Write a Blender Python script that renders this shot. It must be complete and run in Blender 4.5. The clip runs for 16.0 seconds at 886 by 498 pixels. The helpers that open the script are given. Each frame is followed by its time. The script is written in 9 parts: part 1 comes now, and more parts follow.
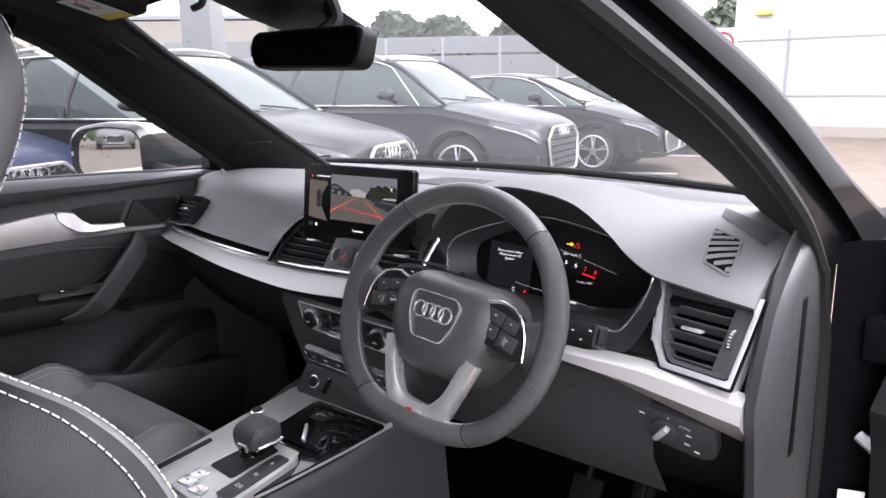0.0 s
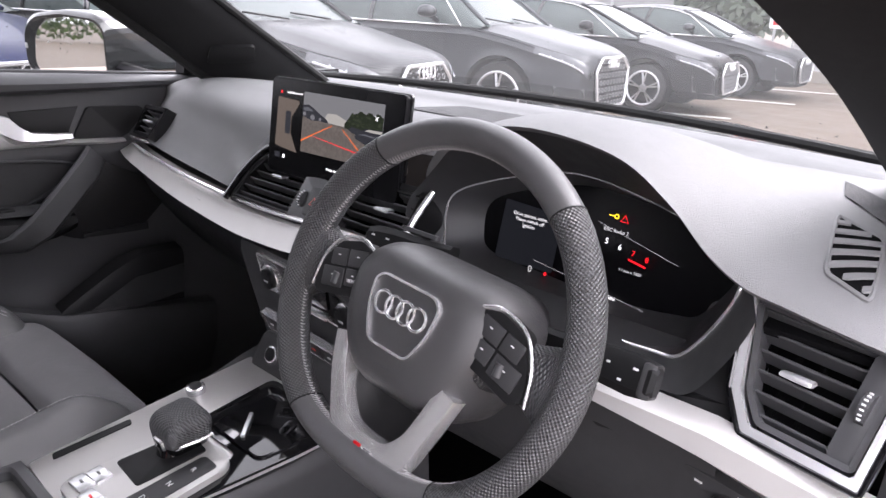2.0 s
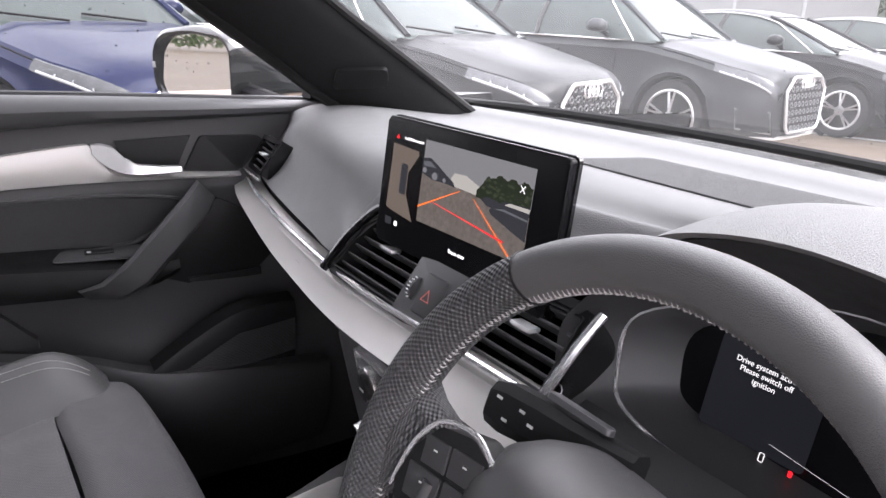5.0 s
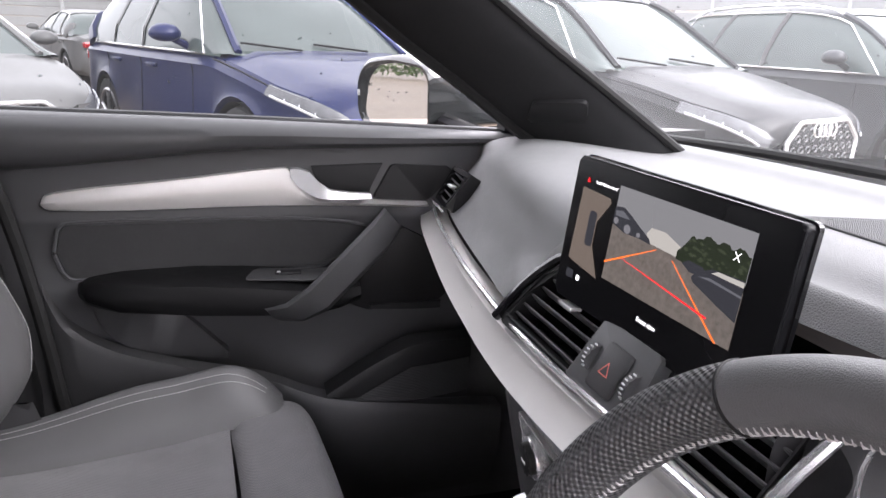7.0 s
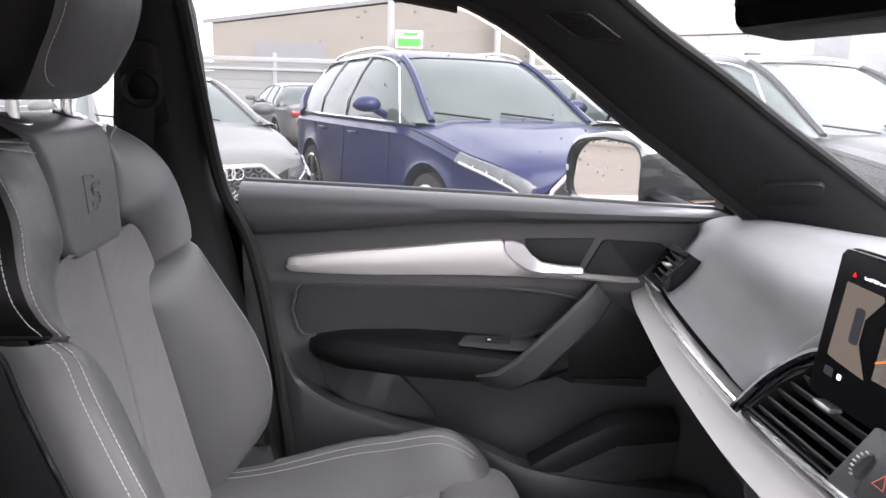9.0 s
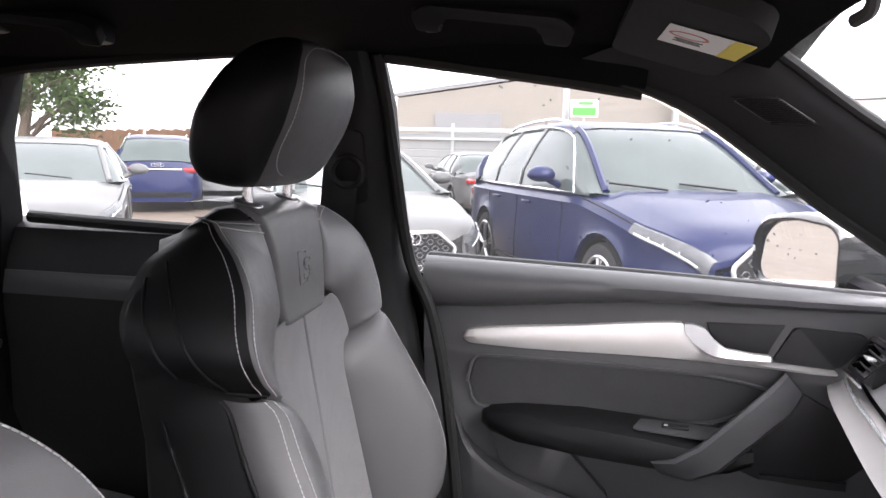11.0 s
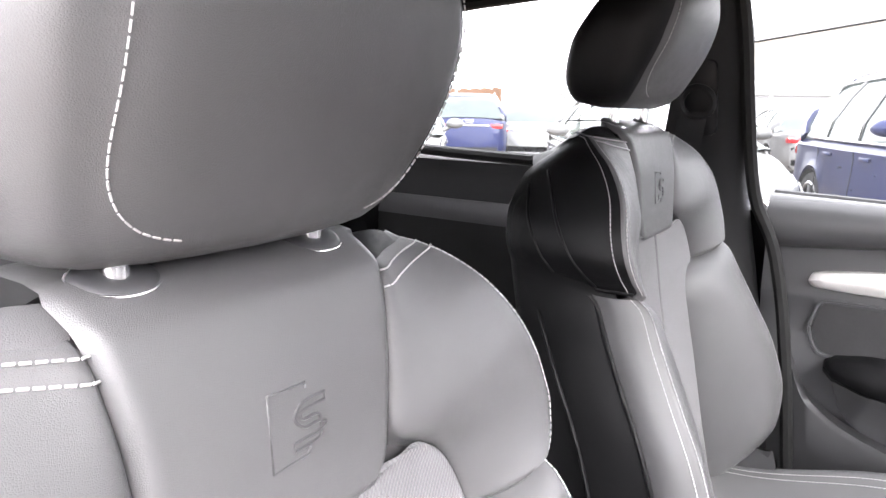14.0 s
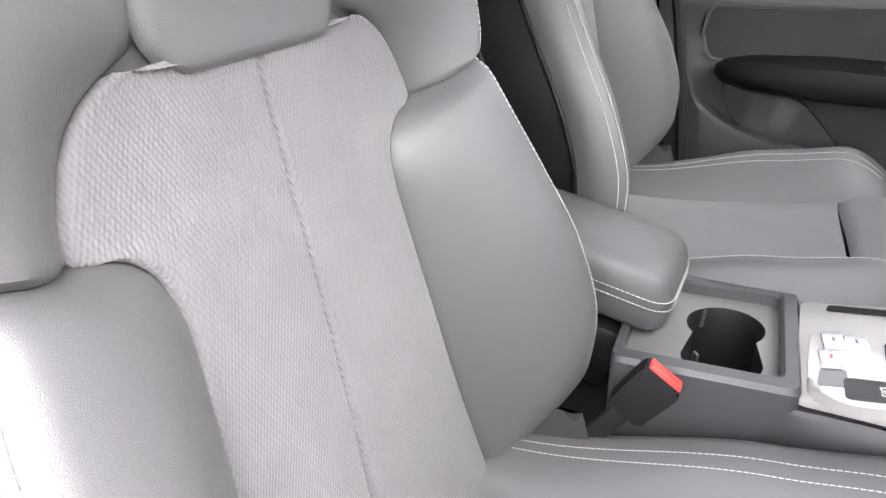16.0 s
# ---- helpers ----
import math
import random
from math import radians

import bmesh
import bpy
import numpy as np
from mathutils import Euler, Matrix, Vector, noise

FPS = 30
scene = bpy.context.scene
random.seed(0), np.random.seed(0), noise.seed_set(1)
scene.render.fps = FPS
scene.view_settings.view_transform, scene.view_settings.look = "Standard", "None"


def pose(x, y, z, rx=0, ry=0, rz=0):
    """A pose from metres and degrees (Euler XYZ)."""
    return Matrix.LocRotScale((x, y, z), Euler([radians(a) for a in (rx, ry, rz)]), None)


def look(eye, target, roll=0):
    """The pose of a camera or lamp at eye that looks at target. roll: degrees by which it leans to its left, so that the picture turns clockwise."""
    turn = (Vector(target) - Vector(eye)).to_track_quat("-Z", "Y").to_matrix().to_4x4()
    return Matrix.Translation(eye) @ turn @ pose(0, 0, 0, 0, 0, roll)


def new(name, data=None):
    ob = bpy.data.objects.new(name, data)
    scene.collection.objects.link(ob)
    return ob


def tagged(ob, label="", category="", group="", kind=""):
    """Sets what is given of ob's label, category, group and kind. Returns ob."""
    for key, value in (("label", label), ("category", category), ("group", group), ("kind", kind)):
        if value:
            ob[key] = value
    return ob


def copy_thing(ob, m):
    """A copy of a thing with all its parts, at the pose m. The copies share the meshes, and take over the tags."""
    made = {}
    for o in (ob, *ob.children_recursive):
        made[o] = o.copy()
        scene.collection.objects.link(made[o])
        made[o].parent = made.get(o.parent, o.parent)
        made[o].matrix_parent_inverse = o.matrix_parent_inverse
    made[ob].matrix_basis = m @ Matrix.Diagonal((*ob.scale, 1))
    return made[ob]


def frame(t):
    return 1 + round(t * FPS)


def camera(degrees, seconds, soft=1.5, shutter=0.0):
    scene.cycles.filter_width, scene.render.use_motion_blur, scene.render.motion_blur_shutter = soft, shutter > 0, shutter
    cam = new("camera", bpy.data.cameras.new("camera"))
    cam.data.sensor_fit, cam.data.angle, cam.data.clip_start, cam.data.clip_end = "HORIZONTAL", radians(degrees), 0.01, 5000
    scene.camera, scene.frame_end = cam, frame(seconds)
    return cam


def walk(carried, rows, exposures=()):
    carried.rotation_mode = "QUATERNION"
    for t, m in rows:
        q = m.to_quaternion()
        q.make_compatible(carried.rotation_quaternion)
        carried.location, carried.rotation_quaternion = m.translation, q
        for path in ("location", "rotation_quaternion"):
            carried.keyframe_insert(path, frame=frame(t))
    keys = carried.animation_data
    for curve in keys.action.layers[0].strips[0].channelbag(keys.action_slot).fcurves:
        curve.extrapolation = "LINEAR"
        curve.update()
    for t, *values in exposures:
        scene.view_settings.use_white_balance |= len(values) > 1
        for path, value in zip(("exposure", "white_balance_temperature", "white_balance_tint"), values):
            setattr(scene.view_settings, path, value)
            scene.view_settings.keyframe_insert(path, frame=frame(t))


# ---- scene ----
cam = camera(63.9, 16.0)
PATH = [
    (0, (0.913, -0.637, 1.307), (-0.295, 0.891, 0.853), -1.0),
    (0.5, (0.833, -0.580, 1.276), (-0.262, 1.014, 0.767), 0.9),
    (1, (0.785, -0.488, 1.269), (-0.316, 1.077, 0.688), 2.3),
    (1.5, (0.794, -0.395, 1.277), (-0.394, 1.088, 0.654), 2.7),
    (2, (0.755, -0.364, 1.272), (-0.485, 1.064, 0.620), 2.8),
    (2.5, (0.733, -0.345, 1.282), (-0.495, 1.083, 0.609), 3.8),
    (3, (0.704, -0.311, 1.280), (-0.569, 1.074, 0.601), 4.6),
    (3.2, (0.695, -0.288, 1.274), (-0.624, 1.059, 0.606), 4.8),
    (5.5, (0.486, -0.110, 1.268), (-1.104, 0.929, 0.641), 2.0),
    (6, (0.464, -0.084, 1.264), (-1.200, 0.843, 0.656), 2.2),
    (6.5, (0.464, -0.080, 1.265), (-1.271, 0.718, 0.671), 2.4),
    (7, (0.463, -0.088, 1.267), (-1.339, 0.557, 0.686), 2.3),
    (7.5, (0.466, -0.106, 1.273), (-1.385, 0.402, 0.711), 2.1),
    (8, (0.465, -0.126, 1.274), (-1.428, 0.246, 0.747), 1.9),
    (8.5, (0.464, -0.148, 1.283), (-1.458, 0.123, 0.800), 1.8),
    (10.8, (0.501, -0.183, 1.304), (-1.473, -0.387, 1.056), 1.3),
    (11, (0.501, -0.180, 1.313), (-1.462, -0.466, 1.056), 1.3),
    (11.5, (0.526, -0.198, 1.307), (-1.415, -0.625, 1.083), 0.8),
    (12, (0.550, -0.210, 1.305), (-1.347, -0.810, 1.101), 0.6),
    (12.5, (0.576, -0.221, 1.303), (-1.266, -0.972, 1.097), 0.1),
    (13, (0.598, -0.226, 1.300), (-1.179, -1.113, 1.062), 0.4),
    (13.5, (0.603, -0.229, 1.288), (-1.117, -1.204, 0.988), 0.9),
    (14, (0.597, -0.233, 1.266), (-1.073, -1.263, 0.880), 1.1),
    (14.5, (0.602, -0.238, 1.237), (-1.033, -1.284, 0.754), 1.0),
    (15, (0.607, -0.259, 1.201), (-1.034, -1.228, 0.596), 0.6),
    (15.5, (0.646, -0.238, 1.166), (-1.006, -1.078, 0.413), 1.3),
    (16, (0.683, -0.219, 1.103), (-0.978, -0.948, 0.263), -1.6),
]
walk(cam, [(t, look(eye, target, roll)) for t, eye, target, roll in PATH],
     exposures=[(0, 3.28, 6250, 18), (1.5, 3.4, 6350, 19), (3, 3.45, 6400, 19), (5.5, 3.65, 6450, 18), (6.5, 3.7, 6450, 18), (8.5, 3.87, 6450, 17), (11, 4.12, 6500, 17), (12.5, 4.68, 6500, 17), (13.5, 5.08, 6500, 16), (14.5, 4.9, 6500, 15), (15.2, 4.8, 6500, 15), (15.6, 4.65, 6500, 15), (16, 4.4, 6500, 15)])

# ---- daylight: a bright overcast sky, a wide soft sun ----
world = bpy.data.worlds.new("sky")
scene.world = world
world.use_nodes = True
wn, wl = world.node_tree.nodes, world.node_tree.links
sky = wn.new("ShaderNodeTexSky")
sky.sky_type, sky.sun_disc = "NISHITA", False
sky.sun_elevation, sky.sun_rotation = radians(33), radians(33)
sky.dust_density, sky.air_density = 4.0, 1.0
cloud = wn.new("ShaderNodeHueSaturation")
cloud.inputs["Saturation"].default_value = 0.11
wl.new(sky.outputs[0], cloud.inputs["Color"])
cover = wn.new("ShaderNodeMix")
cover.data_type = "RGBA"
cover.inputs[0].default_value = 0.7
cover.inputs[7].default_value = (9.3, 9.3, 9.6, 1)
wl.new(cloud.outputs[0], cover.inputs[6])
wl.new(cover.outputs[2], wn["Background"].inputs["Color"])
wn["Background"].inputs["Strength"].default_value = 0.080

sun = new("sun", bpy.data.lights.new("sun", "SUN"))
sun.data.energy, sun.data.angle, sun.data.color = 0.5, radians(50), (1.0, 0.985, 0.96)
sun.matrix_basis = look((0, 0, 0), (-0.46, -0.70, -0.54))

# ---- building helpers ----
V = Vector
I4 = Matrix.Identity(4)
ORIGIN = {}


def link(name, bm, mat, smooth=35, uvs=None):
    bmesh.ops.remove_doubles(bm, verts=bm.verts, dist=1e-6)
    bmesh.ops.recalc_face_normals(bm, faces=bm.faces)
    me = bpy.data.meshes.new(name)
    bm.to_mesh(me)
    bm.free()
    me.shade_smooth()
    me.set_sharp_from_angle(angle=radians(smooth))
    me.materials.append(mat)
    return me


def part(name, bm, mat, parent=None, label="", smooth=35):
    ob = new(name, link(name, bm, mat, smooth))
    if parent is not None:
        ob.parent = parent
        ob.matrix_parent_inverse = ORIGIN.get(parent, I4).inverted()
    if label:
        ob["label"] = label
    return ob


def thing(name, label, category, base=(0, 0, 0), group="", kind=""):
    ob = new(name)
    ob.empty_display_size = 0.1
    ob.matrix_basis = Matrix.Translation(base)
    ORIGIN[ob] = Matrix.Translation(base)
    return tagged(ob, label, category, group, kind)


def single(name, bm, mat, label, category, group="", kind="", smooth=35):
    return tagged(part(name, bm, mat, None, "", smooth), label, category, group, kind)


def spline(table):
    """A smooth curve through (x, y) rows."""
    xs = np.array([r[0] for r in table], float)
    ys = np.array([r[1] for r in table], float)
    h = np.diff(xs)
    d = np.diff(ys) / h
    m = np.zeros(len(xs))
    m[1:-1] = np.where(d[:-1] * d[1:] > 0, 2 * d[:-1] * d[1:] / (d[:-1] + d[1:] + 1e-12), 0)
    m[0], m[-1] = d[0], d[-1]

    def f(x):
        x = min(max(x, xs[0]), xs[-1])
        i = min(int(np.searchsorted(xs, x, side="right")) - 1, len(h) - 1)
        t = (x - xs[i]) / h[i]
        return float(ys[i] * (1 + 2 * t) * (1 - t) ** 2 + m[i] * h[i] * t * (1 - t) ** 2
                     + ys[i + 1] * t * t * (3 - 2 * t) + m[i + 1] * h[i] * t * t * (t - 1))
    return f


def curve(points, n=8, closed=False):
    """A smooth line through points, n steps between two of them."""
    P = [V(p) for p in points]
    k = len(P)
    out = []
    for i in range(k if closed else k - 1):
        a, b = P[i], P[(i + 1) % k]
        z = P[(i - 1) % k] if closed or i else a - (b - a)
        c = P[(i + 2) % k] if closed or i < k - 2 else b + (b - a)
        for j in range(n):
            t = j / n
            out.append(0.5 * (2 * a + (b - z) * t + (2 * z - 5 * a + 4 * b - c) * t * t + (3 * a - z - 3 * b + c) * t ** 3))
    if not closed:
        out.append(P[-1])
    return out


def rounded(poly, r, n=5):
    """A polygon (2D) with its corners rounded; r: one radius, or one for each corner."""
    out = []
    k = len(poly)
    for i in range(k):
        p, a, b = V(poly[i]).to_2d(), V(poly[i - 1]).to_2d(), V(poly[(i + 1) % k]).to_2d()
        ri = r[i] if isinstance(r, (list, tuple)) else r
        ri = min(ri, 0.49 * (a - p).length, 0.49 * (b - p).length)
        p0, p1 = p + (a - p).normalized() * ri, p + (b - p).normalized() * ri
        for j in range(n + 1):
            t = j / n
            out.append(p0 * (1 - t) ** 2 + p * 2 * t * (1 - t) + p1 * t * t)
    return out


def plane(o, u, v):
    """A pose whose x runs along u and whose y along v, at o."""
    u = V(u).normalized()
    n = u.cross(V(v)).normalized()
    w = n.cross(u)
    return Matrix((( u[0], w[0], n[0], o[0]), (u[1], w[1], n[1], o[1]), (u[2], w[2], n[2], o[2]), (0, 0, 0, 1)))


def grid(bm, P, cu=False, cv=False, uv=None):
    """A sheet of faces over rows of points. cu: each row closes on itself; cv: the last row joins the first."""
    rows = [[bm.verts.new(p) for p in row] for row in P]
    nu, nv = len(P[0]), len(P)
    lay = bm.loops.layers.uv.verify() if uv else None
    for i in range(nv if cv else nv - 1):
        for j in range(nu if cu else nu - 1):
            q = (rows[i][j], rows[i][(j + 1) % nu], rows[(i + 1) % nv][(j + 1) % nu], rows[(i + 1) % nv][j])
            if len(set(q)) < 4:
                continue
            f = bm.faces.new(q)
            if uv:
                for l, (a, b) in zip(f.loops, ((j, i), (j + 1, i), (j + 1, i + 1), (j, i + 1))):
                    l[lay].uv = (a / max(nu - (0 if cu else 1), 1) * uv[0], b / max(nv - (0 if cv else 1), 1) * uv[1])
    return rows


def loft(bm, rings, caps=True, uv=None):
    rows = grid(bm, rings, cu=True, uv=uv)
    if caps:
        bm.faces.new(rows[0])
        bm.faces.new(rows[-1][::-1])
    return rows


def frames_along(pts, closed=False, up=(0, 0, 1)):
    out = []
    n = len(pts)
    nrm = None
    for i in range(n):
        a = pts[i - 1] if (closed or i) else pts[i]
        b = pts[(i + 1) % n] if (closed or i < n - 1) else pts[i]
        t = (b - a).normalized()
        if nrm is None:
            nrm = V(up) - t * t.dot(V(up))
            if nrm.length < 0.05:
                nrm = V((1, 0, 0)) - t * t[0]
        nrm = (nrm - t * t.dot(nrm)).normalized()
        out.append((t, nrm.copy(), t.cross(nrm)))
    return out


def tube(bm, pts, r, n=8, closed=False, up=(0, 0, 1), flat=1.0, caps=True):
    """A round (or, by flat, an oval) bar along a line; r: a number or a function of 0 to 1."""
    pts = [V(p) for p in pts]
    rings = []
    for i, (p, (t, a, b)) in enumerate(zip(pts, frames_along(pts, closed, up))):
        ri = r(i / max(len(pts) - 1, 1)) if callable(r) else r
        rings.append([p + a * (ri * flat * math.cos(2 * math.pi * k / n)) + b * (ri * math.sin(2 * math.pi * k / n)) for k in range(n)])
    if closed:
        grid(bm, rings, cu=True, cv=True)
    else:
        loft(bm, rings, caps)


def merge(bm, other, m=None):
    """Adds the faces of other, moved by m, to bm."""
    if m is not None:
        other.transform(m)
    me = bpy.data.meshes.new("join")
    other.to_mesh(me)
    other.free()
    bm.from_mesh(me)
    bpy.data.meshes.remove(me)


def rbox(bm, size, bevel=0.002, m=None, seg=2):
    b = bmesh.new()
    bmesh.ops.create_cube(b, size=1)
    for v in b.verts:
        v.co = V((v.co[0] * size[0], v.co[1] * size[1], v.co[2] * size[2]))
    if bevel:
        bmesh.ops.bevel(b, geom=b.edges[:], offset=bevel, segments=seg, profile=0.5, affect="EDGES")
    merge(bm, b, m)


def prism(bm, poly, d0, d1, m=None, bevel=0.0, seg=2):
    """A flat plate with the outline poly (2D), from depth d0 to d1 along its pose's z."""
    b = bmesh.new()
    lo = [b.verts.new((p[0], p[1], d0)) for p in poly]
    hi = [b.verts.new((p[0], p[1], d1)) for p in poly]
    top = b.faces.new(hi)
    b.faces.new(lo[::-1])
    k = len(poly)
    for i in range(k):
        b.faces.new((lo[i], lo[(i + 1) % k], hi[(i + 1) % k], hi[i]))
    if bevel:
        bmesh.ops.bevel(b, geom=top.edges[:], offset=bevel, segments=seg, profile=0.5, affect="EDGES", clamp_overlap=True)
    merge(bm, b, m)


def frame_bar(bm, poly, width, d0, d1, m=None):
    """A raised rim along a closed outline (2D)."""
    P = [V(p).to_2d() for p in poly]
    k = len(P)
    inner = []
    area = sum(P[i - 1][0] * P[i][1] - P[i][0] * P[i - 1][1] for i in range(k))
    for i in range(k):
        t = (P[(i + 1) % k] - P[i - 1]).normalized()
        nn = V((-t[1], t[0])) * (1 if area > 0 else -1)
        inner.append(P[i] + nn * width)
    b = bmesh.new()
    rows = []
    for q, d in ((P, d0), (P, d1), (inner, d1), (inner, d0)):
        rows.append([(p[0], p[1], d) for p in q])
    grid(b, rows, cu=True, cv=True)
    merge(bm, b, m)


def disc(bm, r, d0, d1, m=None, n=32, bevel=0.0):
    prism(bm, [(r * math.cos(2 * math.pi * k / n), r * math.sin(2 * math.pi * k / n)) for k in range(n)], d0, d1, m, bevel)


def ring(bm, R, r, m=None, n=32, k=8):
    b = bmesh.new()
    tube(b, [V((R * math.cos(2 * math.pi * i / n), R * math.sin(2 * math.pi * i / n), 0)) for i in range(n)], r, k, True)
    merge(bm, b, m)


def stitches(bm, pts, pitch=0.0056, length=0.0042, r=0.00055, lift=None):
    """Thread along a line, stitch by stitch."""
    pts = [V(p) for p in pts]
    acc, step = 0.0, 0.0
    for a, b in zip(pts, pts[1:]):
        L = (b - a).length
        if L < 1e-6:
            continue
        d = (b - a) / L
        while step < acc + L:
            c = a + d * (step - acc)
            up = V((0, 0, 1)) if abs(d[2]) < 0.9 else V((0, 1, 0))
            s = d.cross(up).normalized()
            q = d.cross(s)
            e0, e1 = c - d * length / 2, c + d * length / 2
            loop0 = [bm.verts.new(e0 + s * r * x + q * r * y) for x, y in ((1, 0), (0, 1), (-1, 0), (0, -1))]
            loop1 = [bm.verts.new(e1 + s * r * x + q * r * y) for x, y in ((1, 0), (0, 1), (-1, 0), (0, -1))]
            for i in range(4):
                bm.faces.new((loop0[i], loop0[(i + 1) % 4], loop1[(i + 1) % 4], loop1[i]))
            bm.faces.new(loop0[::-1])
            bm.faces.new(loop1)
            step += pitch
        acc += L


def words(name, body, size, m, mat, parent, align="CENTER", label=""):
    cu = bpy.data.curves.new(name, "FONT")
    cu.body, cu.size, cu.align_x, cu.align_y, cu.extrude = body, size, align, "CENTER", 0.0002
    cu.resolution_u = 2
    tmp = new("tmp", cu)
    me = bpy.data.meshes.new_from_object(tmp)
    bpy.data.objects.remove(tmp)
    bpy.data.curves.remove(cu)
    me.transform(m)
    me.materials.clear()
    me.materials.append(mat)
    ob = new(name, me)
    ob.parent = parent
    ob.matrix_parent_inverse = ORIGIN.get(parent, I4).inverted()
    ob["label"] = label or "printed lettering"
    return ob


def bars(bm, m, width, height, n=1, gap=None):
    """Plain bars in the place of writing that cannot be read."""
    for i in range(n):
        rbox(bm, (width * (1 - 0.15 * (i % 2)), height, 0.0004), 0, m @ pose(0, -i * (gap or height * 1.9), 0))


# ---- materials ----
def material(name, colour, rough=0.5, metal=0.0, grain=0.0, scale=400.0, wear=0.15, wear_scale=6.0, kind="noise", spec=0.5,
             coat=0.0, sheen=0.0, uv=False, rough_var=0.1, depth=0.001):
    mat = bpy.data.materials.new(name)
    mat.use_nodes = True
    nt = mat.node_tree
    N, L = nt.nodes, nt.links
    b = N["Principled BSDF"]
    b.inputs["Roughness"].default_value = rough
    b.inputs["Metallic"].default_value = metal
    b.inputs["Specular IOR Level"].default_value = spec
    b.inputs["Coat Weight"].default_value = coat
    b.inputs["Coat Roughness"].default_value = 0.04
    b.inputs["Sheen Weight"].default_value = sheen
    tc = N.new("ShaderNodeTexCoord")
    src = tc.outputs["UV" if uv else "Object"]
    big = N.new("ShaderNodeTexNoise")
    big.inputs["Scale"].default_value = wear_scale
    big.inputs["Detail"].default_value = 6
    L.new(tc.outputs["Object"], big.inputs["Vector"])
    mix = N.new("ShaderNodeMix")
    mix.data_type = "RGBA"
    c = V(colour)
    mix.inputs[6].default_value = (*(c * (1 - wear)), 1)
    mix.inputs[7].default_value = (*[min(x * (1 + wear), 1) for x in c], 1)
    L.new(big.outputs["Fac"], mix.inputs[0])
    L.new(mix.outputs[2], b.inputs["Base Color"])
    mr = N.new("ShaderNodeMapRange")
    mr.inputs["To Min"].default_value = max(rough - rough_var, 0.02)
    mr.inputs["To Max"].default_value = min(rough + rough_var, 1)
    fine = N.new("ShaderNodeTexNoise")
    fine.inputs["Scale"].default_value = wear_scale * 7
    fine.inputs["Detail"].default_value = 4
    L.new(tc.outputs["Object"], fine.inputs["Vector"])
    L.new(fine.outputs["Fac"], mr.inputs["Value"])
    L.new(mr.outputs[0], b.inputs["Roughness"])
    if grain:
        bump = N.new("ShaderNodeBump")
        bump.inputs["Strength"].default_value = grain
        bump.inputs["Distance"].default_value = depth
        if kind == "leather":
            g = N.new("ShaderNodeTexVoronoi")
            g.feature = "DISTANCE_TO_EDGE"
            g.inputs["Scale"].default_value = scale
            L.new(src, g.inputs["Vector"])
            r = N.new("ShaderNodeMapRange")
            r.inputs["From Max"].default_value = 0.25
            L.new(g.outputs["Distance"], r.inputs["Value"])
            L.new(r.outputs[0], bump.inputs["Height"])
        elif kind in ("weave", "dots"):
            sp = N.new("ShaderNodeSeparateXYZ")
            if uv:
                L.new(src, sp.inputs[0])
            else:
                cb = N.new("ShaderNodeCombineXYZ")
                for k, axis in enumerate(((1, 0, 0), (0, 1, 1)) if kind == "weave" else ((1, 0, 0.7), (0, 1, 0.7))):
                    dot = N.new("ShaderNodeVectorMath"); dot.operation = "DOT_PRODUCT"; dot.inputs[1].default_value = axis
                    L.new(src, dot.inputs[0])
                    L.new(dot.outputs["Value"], cb.inputs[k])
                wob = N.new("ShaderNodeTexNoise")
                wob.inputs["Scale"].default_value = 260
                L.new(src, wob.inputs["Vector"])
                shift = N.new("ShaderNodeVectorMath"); shift.operation = "MULTIPLY_ADD"
                shift.inputs[1].default_value = (0.0009, 0.0009, 0)
                L.new(wob.outputs["Color"], shift.inputs[0]); L.new(cb.outputs[0], shift.inputs[2])
                L.new(shift.outputs[0], sp.inputs[0])
            hs = []
            for a, bb in ((1, 0), (0, 1)):
                m1 = N.new("ShaderNodeMath"); m1.operation = "MULTIPLY"; m1.inputs[1].default_value = scale * a
                m2 = N.new("ShaderNodeMath"); m2.operation = "MULTIPLY"; m2.inputs[1].default_value = scale * bb * (1.0 if kind == "dots" else 0.62)
                L.new(sp.outputs[0], m1.inputs[0])
                L.new(sp.outputs[1], m2.inputs[0])
                ad = N.new("ShaderNodeMath"); ad.operation = "ADD"
                L.new(m1.outputs[0], ad.inputs[0]); L.new(m2.outputs[0], ad.inputs[1])
                si = N.new("ShaderNodeMath"); si.operation = "SINE"
                L.new(ad.outputs[0], si.inputs[0])
                hs.append(si)
            mu = N.new("ShaderNodeMath"); mu.operation = "MULTIPLY"
            L.new(hs[0].outputs[0], mu.inputs[0]); L.new(hs[1].outputs[0], mu.inputs[1])
            L.new(mu.outputs[0], bump.inputs["Height"])
            if kind:
                dk = N.new("ShaderNodeMapRange")
                dk.inputs["From Min"].default_value = -1
                dk.inputs["To Min"].default_value = 0.90 if kind == "weave" else 0.45
                dk.inputs["To Max"].default_value = 1.08
                L.new(mu.outputs[0], dk.inputs["Value"])
                mm = N.new("ShaderNodeMix"); mm.data_type = "RGBA"; mm.blend_type = "MULTIPLY"; mm.inputs[0].default_value = 1
                L.new(mix.outputs[2], mm.inputs[6]); L.new(dk.outputs[0], mm.inputs[7])
                L.new(mm.outputs[2], b.inputs["Base Color"])
        else:
            g = N.new("ShaderNodeTexNoise")
            g.inputs["Scale"].default_value = scale
            g.inputs["Detail"].default_value = 3
